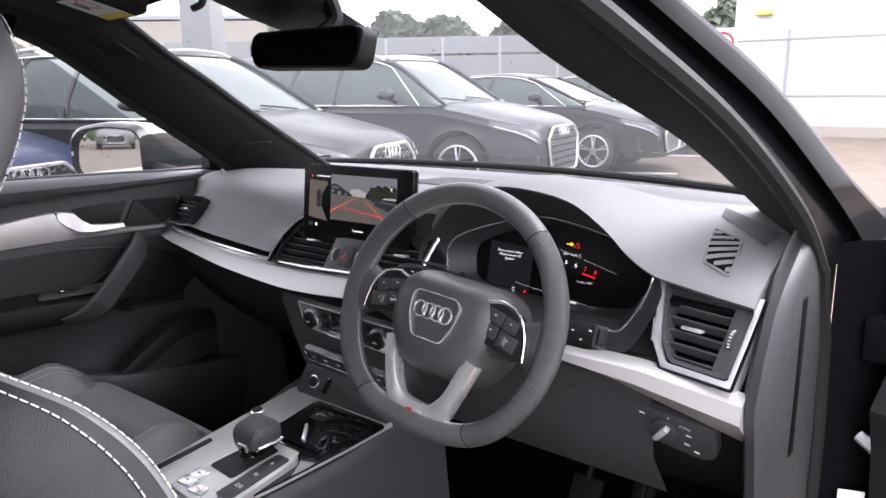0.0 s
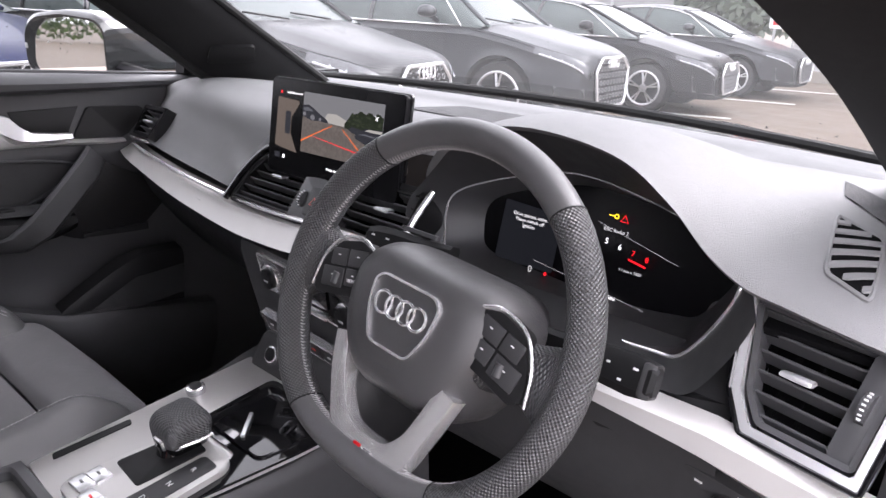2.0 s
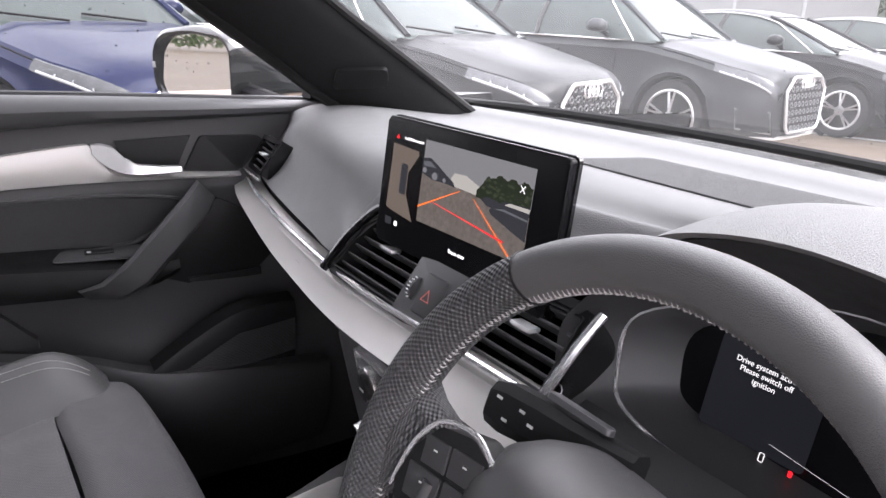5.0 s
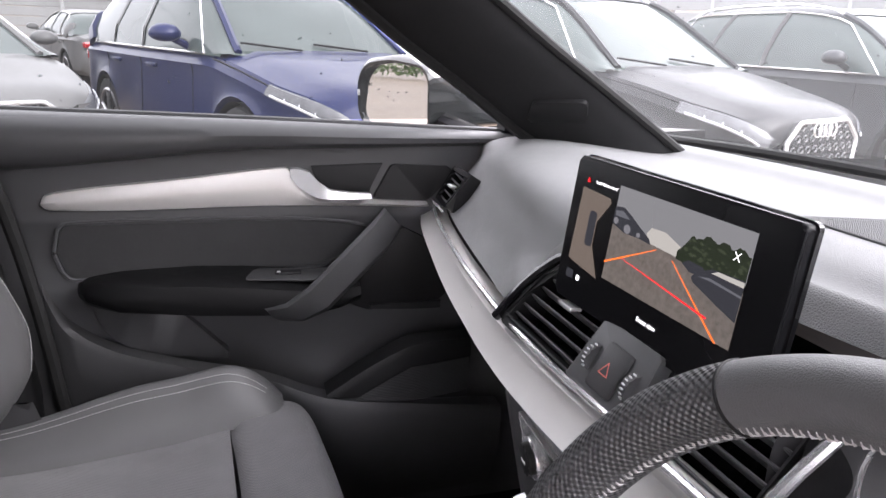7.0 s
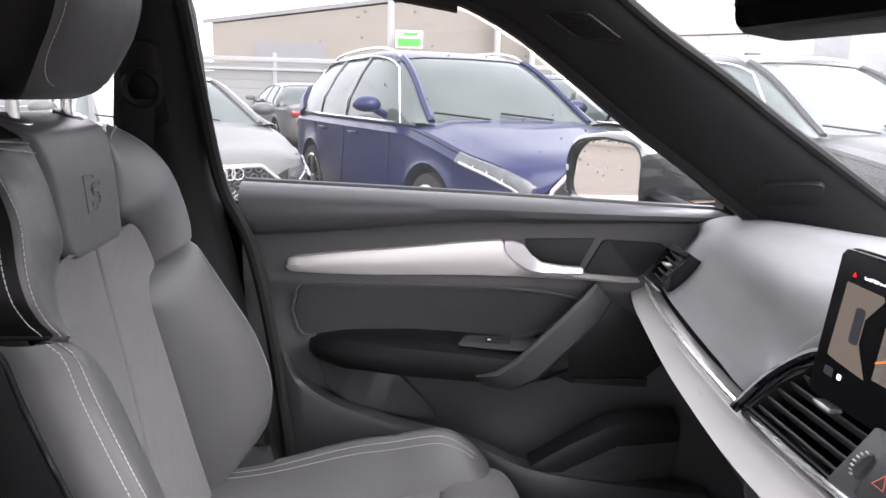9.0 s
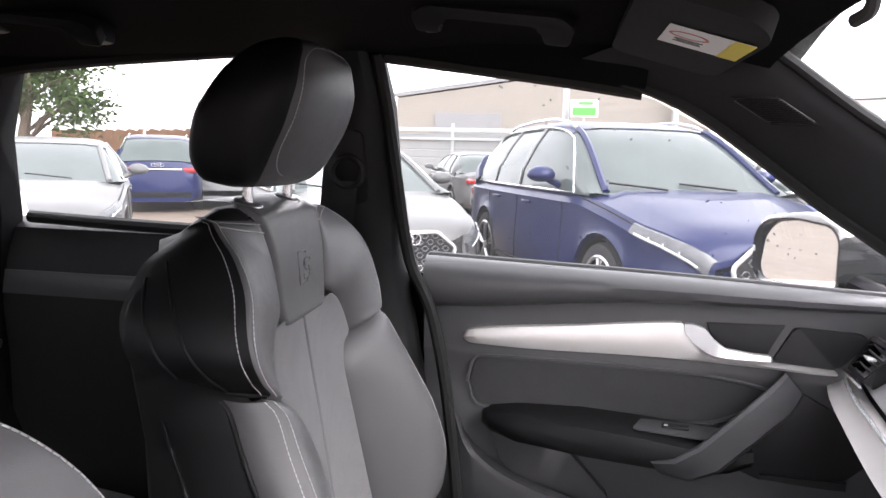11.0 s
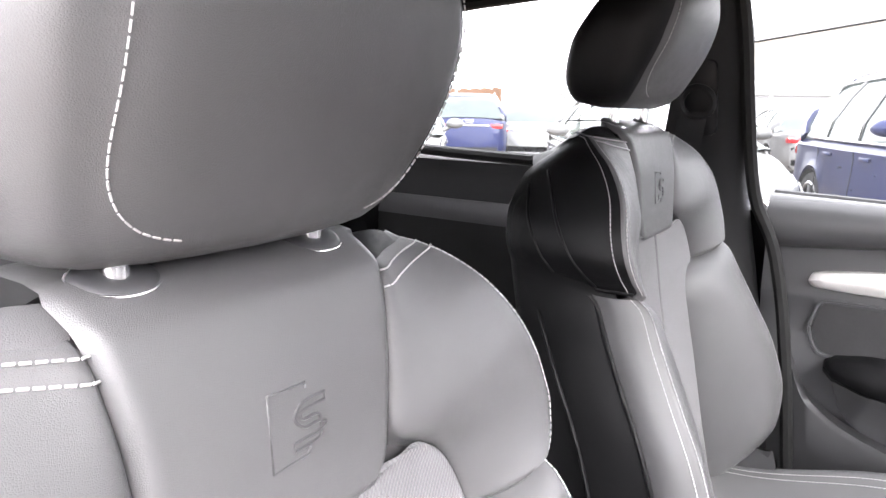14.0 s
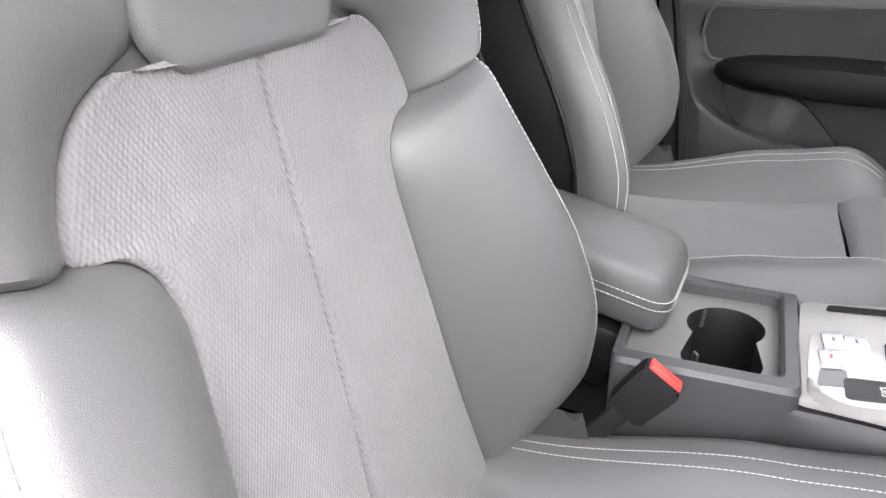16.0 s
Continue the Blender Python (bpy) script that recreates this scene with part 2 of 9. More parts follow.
            L.new(src, g.inputs["Vector"])
            L.new(g.outputs["Fac"], bump.inputs["Height"])
        L.new(bump.outputs[0], b.inputs["Normal"])
    return mat


def glow(name, colour, strength):
    mat = bpy.data.materials.new(name)
    mat.use_nodes = True
    b = mat.node_tree.nodes["Principled BSDF"]
    b.inputs["Base Color"].default_value = (*[c * 0.03 for c in colour], 1)
    b.inputs["Specular IOR Level"].default_value = 0.12
    b.inputs["Emission Color"].default_value = (*colour, 1)
    b.inputs["Emission Strength"].default_value = strength
    b.inputs["Roughness"].default_value = 0.25
    return mat


def pane(name, tint, gloss=1.0, rough=0.0):
    """Thin glass: clear along the view, with the gloss of glass."""
    mat = bpy.data.materials.new(name)
    mat.use_nodes = True
    N, L = mat.node_tree.nodes, mat.node_tree.links
    N.remove(N["Principled BSDF"])
    tr = N.new("ShaderNodeBsdfTransparent")
    tr.inputs[0].default_value = (*tint, 1)
    gl = N.new("ShaderNodeBsdfGlossy")
    gl.inputs["Roughness"].default_value = rough
    fr = N.new("ShaderNodeLayerWeight")
    po = N.new("ShaderNodeMath"); po.operation = "POWER"; po.inputs[1].default_value = 4.0
    L.new(fr.outputs["Facing"], po.inputs[0])
    mu = N.new("ShaderNodeMath"); mu.operation = "MULTIPLY_ADD"; mu.inputs[1].default_value = 0.8 * gloss; mu.inputs[2].default_value = 0.05 * gloss
    L.new(po.outputs[0], mu.inputs[0])
    mx = N.new("ShaderNodeMixShader")
    L.new(mu.outputs[0], mx.inputs[0]); L.new(tr.outputs[0], mx.inputs[1]); L.new(gl.outputs[0], mx.inputs[2])
    L.new(mx.outputs[0], N["Material Output"].inputs["Surface"])
    return mat


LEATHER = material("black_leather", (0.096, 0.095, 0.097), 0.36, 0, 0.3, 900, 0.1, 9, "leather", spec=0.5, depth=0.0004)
LEATHER_SOFT = material("smooth_black_leather", (0.065, 0.064, 0.066), 0.40, 0, 0.2, 1100, 0.1, 9, "leather", depth=0.0003)
GRIP = material("perforated_grip_leather", (0.10, 0.10, 0.103), 0.40, 0, 0.7, 1250, 0.1, 9, "dots", depth=0.001)
DOTS = material("perforated_leather", (0.085, 0.085, 0.088), 0.40, 0, 0.7, 1500, 0.1, 9, "dots", uv=True, depth=0.0012)
FABRIC = material("grey_seat_fabric", (0.138, 0.135, 0.140), 0.85, 0, 0.6, 1750, 0.16, 26, "weave", sheen=0.15, depth=0.0007)
# LEATHER darkened for shade on the seats' sides; the door armrest's own black too
SHADED_BLACK_LEATHER = material("shaded_black_leather", (0.006, 0.006, 0.0065), 0.46, 0, 0.25, 900, 0.1, 9, "leather", depth=0.0004, spec=0.22)
SUEDE = material("dark_suede", (0.024, 0.0235, 0.025), 0.95, 0, 0.3, 1500, 0.25, 25, sheen=0.2)
SOFT = material("soft_dash_plastic", (0.215, 0.215, 0.218), 0.62, 0, 0.6, 520, 0.08, 8, "leather", depth=0.0005, spec=0.22)
PLASTIC = material("black_plastic", (0.042, 0.042, 0.044), 0.5, 0, 0.25, 1200, 0.1, 10, depth=0.0004)
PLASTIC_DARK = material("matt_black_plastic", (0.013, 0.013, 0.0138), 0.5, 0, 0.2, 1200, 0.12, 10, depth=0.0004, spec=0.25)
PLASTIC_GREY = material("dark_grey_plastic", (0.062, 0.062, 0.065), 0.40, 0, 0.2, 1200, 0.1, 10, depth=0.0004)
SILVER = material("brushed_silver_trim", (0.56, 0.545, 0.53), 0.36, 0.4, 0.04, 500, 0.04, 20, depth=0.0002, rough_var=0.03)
CHROME = material("chrome", (0.90, 0.90, 0.91), 0.18, 0.75, 0, 1, 0.02, 20, rough_var=0.01)
SATIN = material("satin_chrome", (0.82, 0.82, 0.83), 0.26, 0.6, 0, 1, 0.02, 20, rough_var=0.01)
PIANO = material("piano_black", (0.006, 0.006, 0.007), 0.06, 0, 0, 1, 0.05, 20, rough_var=0.03, coat=0.5)
HEADLINER = material("black_headliner_cloth", (0.0045, 0.0045, 0.005), 0.95, 0, 0.4, 1500, 0.15, 20, spec=0.08)
PILLAR_CLOTH = material("grey_pillar_cloth", (0.026, 0.026, 0.027), 0.9, 0, 0.4, 1500, 0.1, 20, spec=0.15)
CARPET = material("black_carpet", (0.006, 0.006, 0.0066), 1.0, 0, 0.8, 600, 0.3, 30, spec=0.03)
RUBBER = material("black_rubber", (0.014, 0.014, 0.014), 0.6, 0, 0.2, 300, 0.15, 12, spec=0.25)
THREAD = material("pale_grey_thread", (0.48, 0.47, 0.47), 0.7, 0, 0, 1, 0.1, 50)
WHITE_PRINT = material("white_print", (0.75, 0.75, 0.75), 0.5, 0, 0, 1, 0.03, 20)
RED_PRINT = material("red_enamel", (0.55, 0.01, 0.015), 0.3, 0, 0, 1, 0.05, 20)
BUCKLE_RED = material("red_buckle_button", (0.62, 0.06, 0.05), 0.4, 0, 0, 1, 0.08, 20)
BLACK_PAINT = material("black_car_paint", (0.005, 0.005, 0.006), 0.14, 0, 0, 1, 0.1, 8, coat=0.03, rough_var=0.05, spec=0.04)
MIRROR = material("mirror_silver", (0.9, 0.9, 0.9), 0.01, 1.0, 0, 1, 0.0, 20, rough_var=0.005)
GLASS = pane("car_glass", (0.52, 0.533, 0.533), 0.55)
# translucent veil added to the windscreen for the haze over the view outside
gn, gk = GLASS.node_tree.nodes, GLASS.node_tree.links
veil = gn.new("ShaderNodeBsdfTranslucent")
veil.inputs[0].default_value = (0.9, 0.92, 0.92, 1)
veil_noise = gn.new("ShaderNodeTexNoise")
veil_noise.inputs["Scale"].default_value = 3.0
amount = gn.new("ShaderNodeMapRange")
amount.inputs["To Min"].default_value = 0.010
amount.inputs["To Max"].default_value = 0.028
gk.new(veil_noise.outputs["Fac"], amount.inputs["Value"])
vm = gn.new("ShaderNodeMixShader")
gk.new(amount.outputs[0], vm.inputs[0])
gk.new(gn["Mix Shader"].outputs[0], vm.inputs[1])
gk.new(veil.outputs[0], vm.inputs[2])
gk.new(vm.outputs[0], gn["Material Output"].inputs["Surface"])
SCREEN_BLACK = material("display_black", (0.006, 0.006, 0.007), 0.25, 0, 0, 1, 0.05, 20, rough_var=0.03, spec=0.15)
SIDE_GLASS = pane("side_window_glass", (0.33, 0.340, 0.340), 0.42)
# a little even haze mixed into the side glass as well
sn_, sk_ = SIDE_GLASS.node_tree.nodes, SIDE_GLASS.node_tree.links
side_haze = sn_.new("ShaderNodeBsdfTranslucent")
side_haze.inputs[0].default_value = (0.9, 0.92, 0.92, 1)
fm = sn_.new("ShaderNodeMixShader")
fm.inputs[0].default_value = 0.008
sk_.new(sn_["Mix Shader"].outputs[0], fm.inputs[1])
sk_.new(side_haze.outputs[0], fm.inputs[2])
sk_.new(fm.outputs[0], sn_["Material Output"].inputs["Surface"])

# ==== the car's shell ====
def sheet(name, rows, mat, thick, label, category, kind="structure", smooth=40, parent=None):
    """A curved panel with a thickness, grown away from its front."""
    bm = bmesh.new()
    grid(bm, rows)
    bmesh.ops.recalc_face_normals(bm, faces=bm.faces)
    bmesh.ops.solidify(bm, geom=bm.faces[:], thickness=thick)
    if parent is None:
        return single(name, bm, mat, label, category, "", kind, smooth)
    return part(name, bm, mat, parent, label, smooth)


# floor tub and carpet
bm = bmesh.new()
rbox(bm, (1.56, 2.9, 0.06), 0.01, pose(0, -0.55, 0.30))
single("floor", bm, CARPET, "black carpet on the car's floor", "floor", kind="structure")
bm = bmesh.new()
for s in (-1, 1):
    prism(bm, rounded([(-0.23, -0.33), (0.23, -0.33), (0.23, 0.33), (-0.23, 0.33)], 0.05), 0, 0.012, pose(s * 0.42, 0.42, 0.33), 0.004)
single("floor_mat", bm, CARPET, "black velour mats in the footwells", "mat", kind="structure")
bm = bmesh.new()
rows = [[V((x, 0.86 - 0.0 * x, z)) for x in np.linspace(-0.76, 0.76, 8)] for z in (0.32, 0.55, 0.8)]
grid(bm, rows)
bmesh.ops.solidify(bm, geom=bm.faces[:], thickness=0.03)
single("bulkhead", bm, CARPET, "black carpeted bulkhead of the footwells", "bulkhead", kind="structure")

# roof lining
roof_z = spline([(-2.2, 1.40), (-1.6, 1.50), (-1.0, 1.535), (-0.4, 1.545), (-0.1, 1.527), (0.05, 1.494), (0.10, 1.480)])


def roof_point(u, y):
    x = 0.585 * u
    return V((x, y, roof_z(y) - 0.055 * abs(u) ** 3))


sheet("ceiling", [[roof_point(u, y) for u in np.linspace(-1, 1, 17)] for y in np.linspace(-2.2, 0.095, 26)], HEADLINER, 0.02,
      "black cloth roof lining of the car", "ceiling")
sheet("roof_skin", [[roof_point(u * 1.13, y) + V((0, 0, 0.05 - 0.03 * abs(u) ** 4)) for u in np.linspace(-1, 1, 17)] for y in np.linspace(-2.25, 0.16, 26)], BLACK_PAINT, 0.004,
      "black painted steel roof of the car", "roof")

# windscreen pillars with their cloth trim
E1 = [(-0.60, 0.50, 1.075), (-0.615, 0.43, 1.115), (-0.613, 0.33, 1.185), (-0.60, 0.216, 1.258), (-0.588, 0.122, 1.325), (-0.572, 0.03, 1.385), (-0.565, -0.06, 1.425), (-0.565, -0.16, 1.447)]
E2 = [(-0.46, 0.66, 1.075), (-0.485, 0.59, 1.13), (-0.49, 0.49, 1.195), (-0.49, 0.395, 1.255), (-0.485, 0.30, 1.317), (-0.475, 0.20, 1.375), (-0.46, 0.088, 1.45), (-0.44, 0.02, 1.485)]


def pillar_rows(s):
    rows = []
    for a, b in zip(curve(E1, 4), curve(E2, 4)):
        row = []
        for t in np.linspace(0, 1, 11):
            p = a.lerp(b, t)
            bulge = 0.02 * math.sin(math.pi * t) ** 0.7
            row.append(V(((p[0] + bulge * 0.85) * s * -1 * -1, p[1] - bulge * 0.6, p[2] + bulge * 0.15)))
        rows.append([V((p[0] if s < 0 else -p[0], p[1], p[2])) for p in [V((abs(q[0]) * -1, q[1], q[2])) for q in row]])
    return rows


for s, side in ((-1, "passenger"),):
    root = thing("windscreen_pillar", "grey cloth-trimmed windscreen pillar on the %s's side" % side, "pillar", (s * 0.6, 0.45, 1.1), kind="structure")
    bm = bmesh.new()
    rows = pillar_rows(s)
    grid(bm, rows)
    bmesh.ops.recalc_face_normals(bm, faces=bm.faces)
    part("trim", bm, PILLAR_CLOTH, root, "grey woven cloth trim", 50)
    bm = bmesh.new()
    tube(bm, [V((s * abs(p[0]) + s * 0.004, p[1], p[2])) for p in curve(E1, 4)], 0.012, 8)
    part("door_seal", bm, RUBBER, root, "black rubber seal")
    bm = bmesh.new()
    tube(bm, [V((s * (abs(p[0]) + 0.0), p[1] + 0.006, p[2] + 0.004)) for p in curve(E2, 4)], 0.008, 8)
    part("glass_band", bm, RUBBER, root, "black band at the windscreen's edge")
    # painted outer skin
    bm = bmesh.new()
    outer = []
    for a, b in zip(curve(E1, 4), curve(E2, 4)):
        A, B = V((s * abs(a[0]), a[1], a[2])), V((s * abs(b[0]), b[1], b[2]))
        o1 = A + V((s * 0.02, 0.015, 0.004))
        o2 = A + V((s * 0.085, 0.05, 0.02))
        o3 = A.lerp(B, 0.5) + V((s * 0.05, 0.03, 0.02))
        o4 = B + V((s * 0.012, 0.004, 0.003))
        outer.append([o1, o1.lerp(o2, 0.6) + V((0, 0.0, 0.0)), o2, o3, o4])
    grid(bm, outer)
    part("outer_skin", bm, BLACK_PAINT, root, "glossy black paint", 30)
    # woven grille in the trim, and the little round-cornered grille at its foot
    bm = bmesh.new()
    rr = rows
    for k in range(15):
        i = 18.8 + k * 0.165
        i0, ft = int(i), i - int(i)
        line = [rr[i0][j].lerp(rr[i0 + 1][j], ft) + V((0.003 * -s, -0.003, 0.0)) for j in range(4, 8)]
        tube(bm, line, 0.0012, 5)
    part("grille_ribs", bm, PLASTIC_DARK, root, "fine ribs of a dark grille")
    bm = bmesh.new()
    loopn = [rr[19][4], rr[21][4], rr[21][7], rr[19][7]]
    cl = []
    for a, b in zip(loopn, loopn[1:] + loopn[:1]):
        cl += [a.lerp(b, t) + V((0.002 * -s, -0.003, 0)) for t in np.linspace(0.08, 0.92, 5)]
    tube(bm, cl, 0.0016, 6, True)
    part("grille_rim", bm, PLASTIC, root)
    bm = bmesh.new()
    c0 = rr[6][5]
    m = plane(c0 + V((0.003 * -s, -0.004, 0.0)), rr[6][8] - rr[6][2], rr[9][5] - rr[4][5])
    prism(bm, rounded([(-0.05, -0.022), (0.045, -0.022), (0.05, 0.022), (-0.035, 0.022)], 0.012), -0.004, 0.004, m, 0.002)
    part("tweeter_cover", bm, PLASTIC_DARK, root, "small dark loudspeaker cover")

# the driver's pillar: cloth trim, seal, painted frame
DI = curve([(0.555, -0.36, 1.415), (0.578, -0.22, 1.385), (0.60, -0.07, 1.32), (0.615, 0.20, 1.235), (0.625, 0.45, 1.135), (0.63, 0.60, 1.07)], 6)
DS = curve([(0.625, -0.36, 1.425), (0.645, -0.22, 1.392), (0.672, -0.09, 1.34), (0.706, 0.08, 1.26), (0.735, 0.26, 1.15), (0.745, 0.37, 1.06)], 6)
DO = curve([(0.655, -0.36, 1.450), (0.667, -0.20, 1.422), (0.685, 0.0, 1.365), (0.72, 0.19, 1.29), (0.765, 0.42, 1.17), (0.80, 0.62, 1.08)], 6)
root = thing("windscreen_pillar", "dark cloth-trimmed windscreen pillar with black paint on the driver's side", "pillar", (0.66, 0.3, 1.1), kind="structure")
bm = bmesh.new()
rows = []
for a, b, c in zip(DI, DS, DO):
    row = [c.lerp(a, 0.55) + V((0.02, 0.06, 0.02)), a + V((0.01, 0.03, 0.0))]
    for t in np.linspace(0, 1, 9):
        p = a.lerp(b, t)
        row.append(p + V((0.0, -0.022, 0.006)) * math.sin(math.pi * t) ** 0.6)
    rows.append(row)
grid(bm, rows)
part("trim", bm, PILLAR_CLOTH, root, "dark woven cloth trim", 50)
bm = bmesh.new()
tube(bm, DS + [V((0.748, 0.42, 0.95)), V((0.75, 0.44, 0.8)), V((0.75, 0.45, 0.36))], 0.011, 8)
part("door_seal", bm, RUBBER, root, "black rubber seal")
bm = bmesh.new()
rows = []
for a, b, c in zip(DI, DS, DO):
    m1 = b.lerp(c, 0.45)
    rows.append([b + V((0.004, 0.012, 0.0)), m1 + V((0.0, 0.022, -0.006)), m1 + V((0.012, 0.006, 0.0)), c + V((0.004, -0.008, -0.004)), c, c + V((-0.006, 0.012, 0.006)), c.lerp(a, 0.5) + V((0, 0.06, 0.03)), a + V((0.006, 0.035, 0.004))])
grid(bm, rows)
part("painted_frame", bm, BLACK_PAINT, root, "glossy black paint", 30)

# windscreen, bonnet, header
bm = bmesh.new()
ws = [(0.04, 1.49, 0.50), (0.25, 1.385, 0.55), (0.5, 1.24, 0.60), (0.72, 1.10, 0.66), (0.8, 1.045, 0.68)]
rows = []
for y, z, w in ws:
    rows.append([V((w * u, y + 0.09 * (1 - u * u) - 0.02, z + 0.02 * (1 - u * u))) for u in np.linspace(-1, 1, 25)])
grid(bm, rows)
single("windscreen", bm, GLASS, "clear windscreen with drops of rain on it", "windscreen", kind="structure")
rng = random.Random(5)


def drops(name, n, place, parent_label):
    bm = bmesh.new()
    for _ in range(n):
        p, nrm = place(rng.random(), rng.random())
        r = 0.0011 + 0.0016 * rng.random() ** 2
        b = bmesh.new()
        bmesh.ops.create_icosphere(b, subdivisions=1, radius=r)
        sx = 1 + rng.random()
        for v in b.verts:
            v.co = V((v.co[0] * sx, v.co[1], v.co[2] * 0.45))
        q = V(nrm).to_track_quat("Z", "Y").to_matrix().to_4x4()
        merge(bm, b, Matrix.Translation(p) @ q @ pose(0, 0, 0, 0, 0, rng.random() * 180))
    return single(name, bm, WATER, parent_label, "raindrops", kind="stuff")


WATER = pane("water_drop", (0.80, 0.82, 0.82), 1.0, 0.05)


def on_windscreen(a, b):
    i = min(int(a * 3), 2)
    t = a * 3 - i
    y0, z0, w0 = ws[i + 1 if i < 3 else 3]
    ya, za, wa = ws[i]
    yb, zb, wb = ws[i + 1]
    u = 2 * b - 1
    y, z, w = ya + (yb - ya) * t, za + (zb - za) * t, wa + (wb - wa) * t
    return V((w * u, y + 0.09 * (1 - u * u) - 0.018, z + 0.02 * (1 - u * u) + 0.002)), (0, 0.55, 0.83)


drops("raindrops_on_windscreen", 170, on_windscreen, "scattered raindrops on the windscreen")

bm = bmesh.new()
rows = []
for y, z in ((0.86, 1.055), (1.0, 1.045), (1.3, 1.02), (1.7, 0.98), (1.95, 0.93), (2.05, 0.85)):
    rows.append([V((0.84 * u, y - 0.12 * u * u, z - 0.07 * abs(u) ** 3 + 0.012 * math.cos(u * 9) * (abs(u) < 0.9))) for u in np.linspace(-1, 1, 29)])
grid(bm, rows)
bmesh.ops.recalc_face_normals(bm, faces=bm.faces)
bmesh.ops.solidify(bm, geom=bm.faces[:], thickness=0.01)
single("bonnet", bm, BLACK_PAINT, "glossy black wet bonnet of the car", "bonnet", kind="structure")


def on_bonnet(a, b):
    u = b * 1.8 - 0.9
    y = 0.95 + a * 0.7
    return V((0.84 * u, y - 0.12 * u * u, np.interp(y, (0.86, 1.0, 1.3, 1.7), (1.055, 1.045, 1.02, 0.98)) - 0.07 * abs(u) ** 3 + 0.012 * math.cos(u * 9) + 0.003)), (0, 0, 1)


drops("raindrops_on_bonnet", 260, on_bonnet, "dense raindrops on the black bonnet")
bm = bmesh.new()
rows = [[V((0.66 * u, y + 0.08 * (1 - u * u), z)) for u in np.linspace(-1, 1, 21)] for y, z in ((0.74, 1.085), (0.80, 1.06), (0.90, 1.03))]
grid(bm, rows)
bmesh.ops.solidify(bm, geom=bm.faces[:], thickness=0.01)
single("cowl", bm, PLASTIC_DARK, "matt black plastic cowl below the windscreen", "cowl", kind="structure")
bm = bmesh.new()
tube(bm, [V((0.665 * u, 0.735 + 0.08 * (1 - u * u) - 0.03, 1.10 + 0.012 * (1 - u * u))) for u in np.linspace(-1, 1, 21)], 0.008, 8)
single("windscreen_seal", bm, RUBBER, "black seal along the windscreen's foot", "seal", kind="structure")

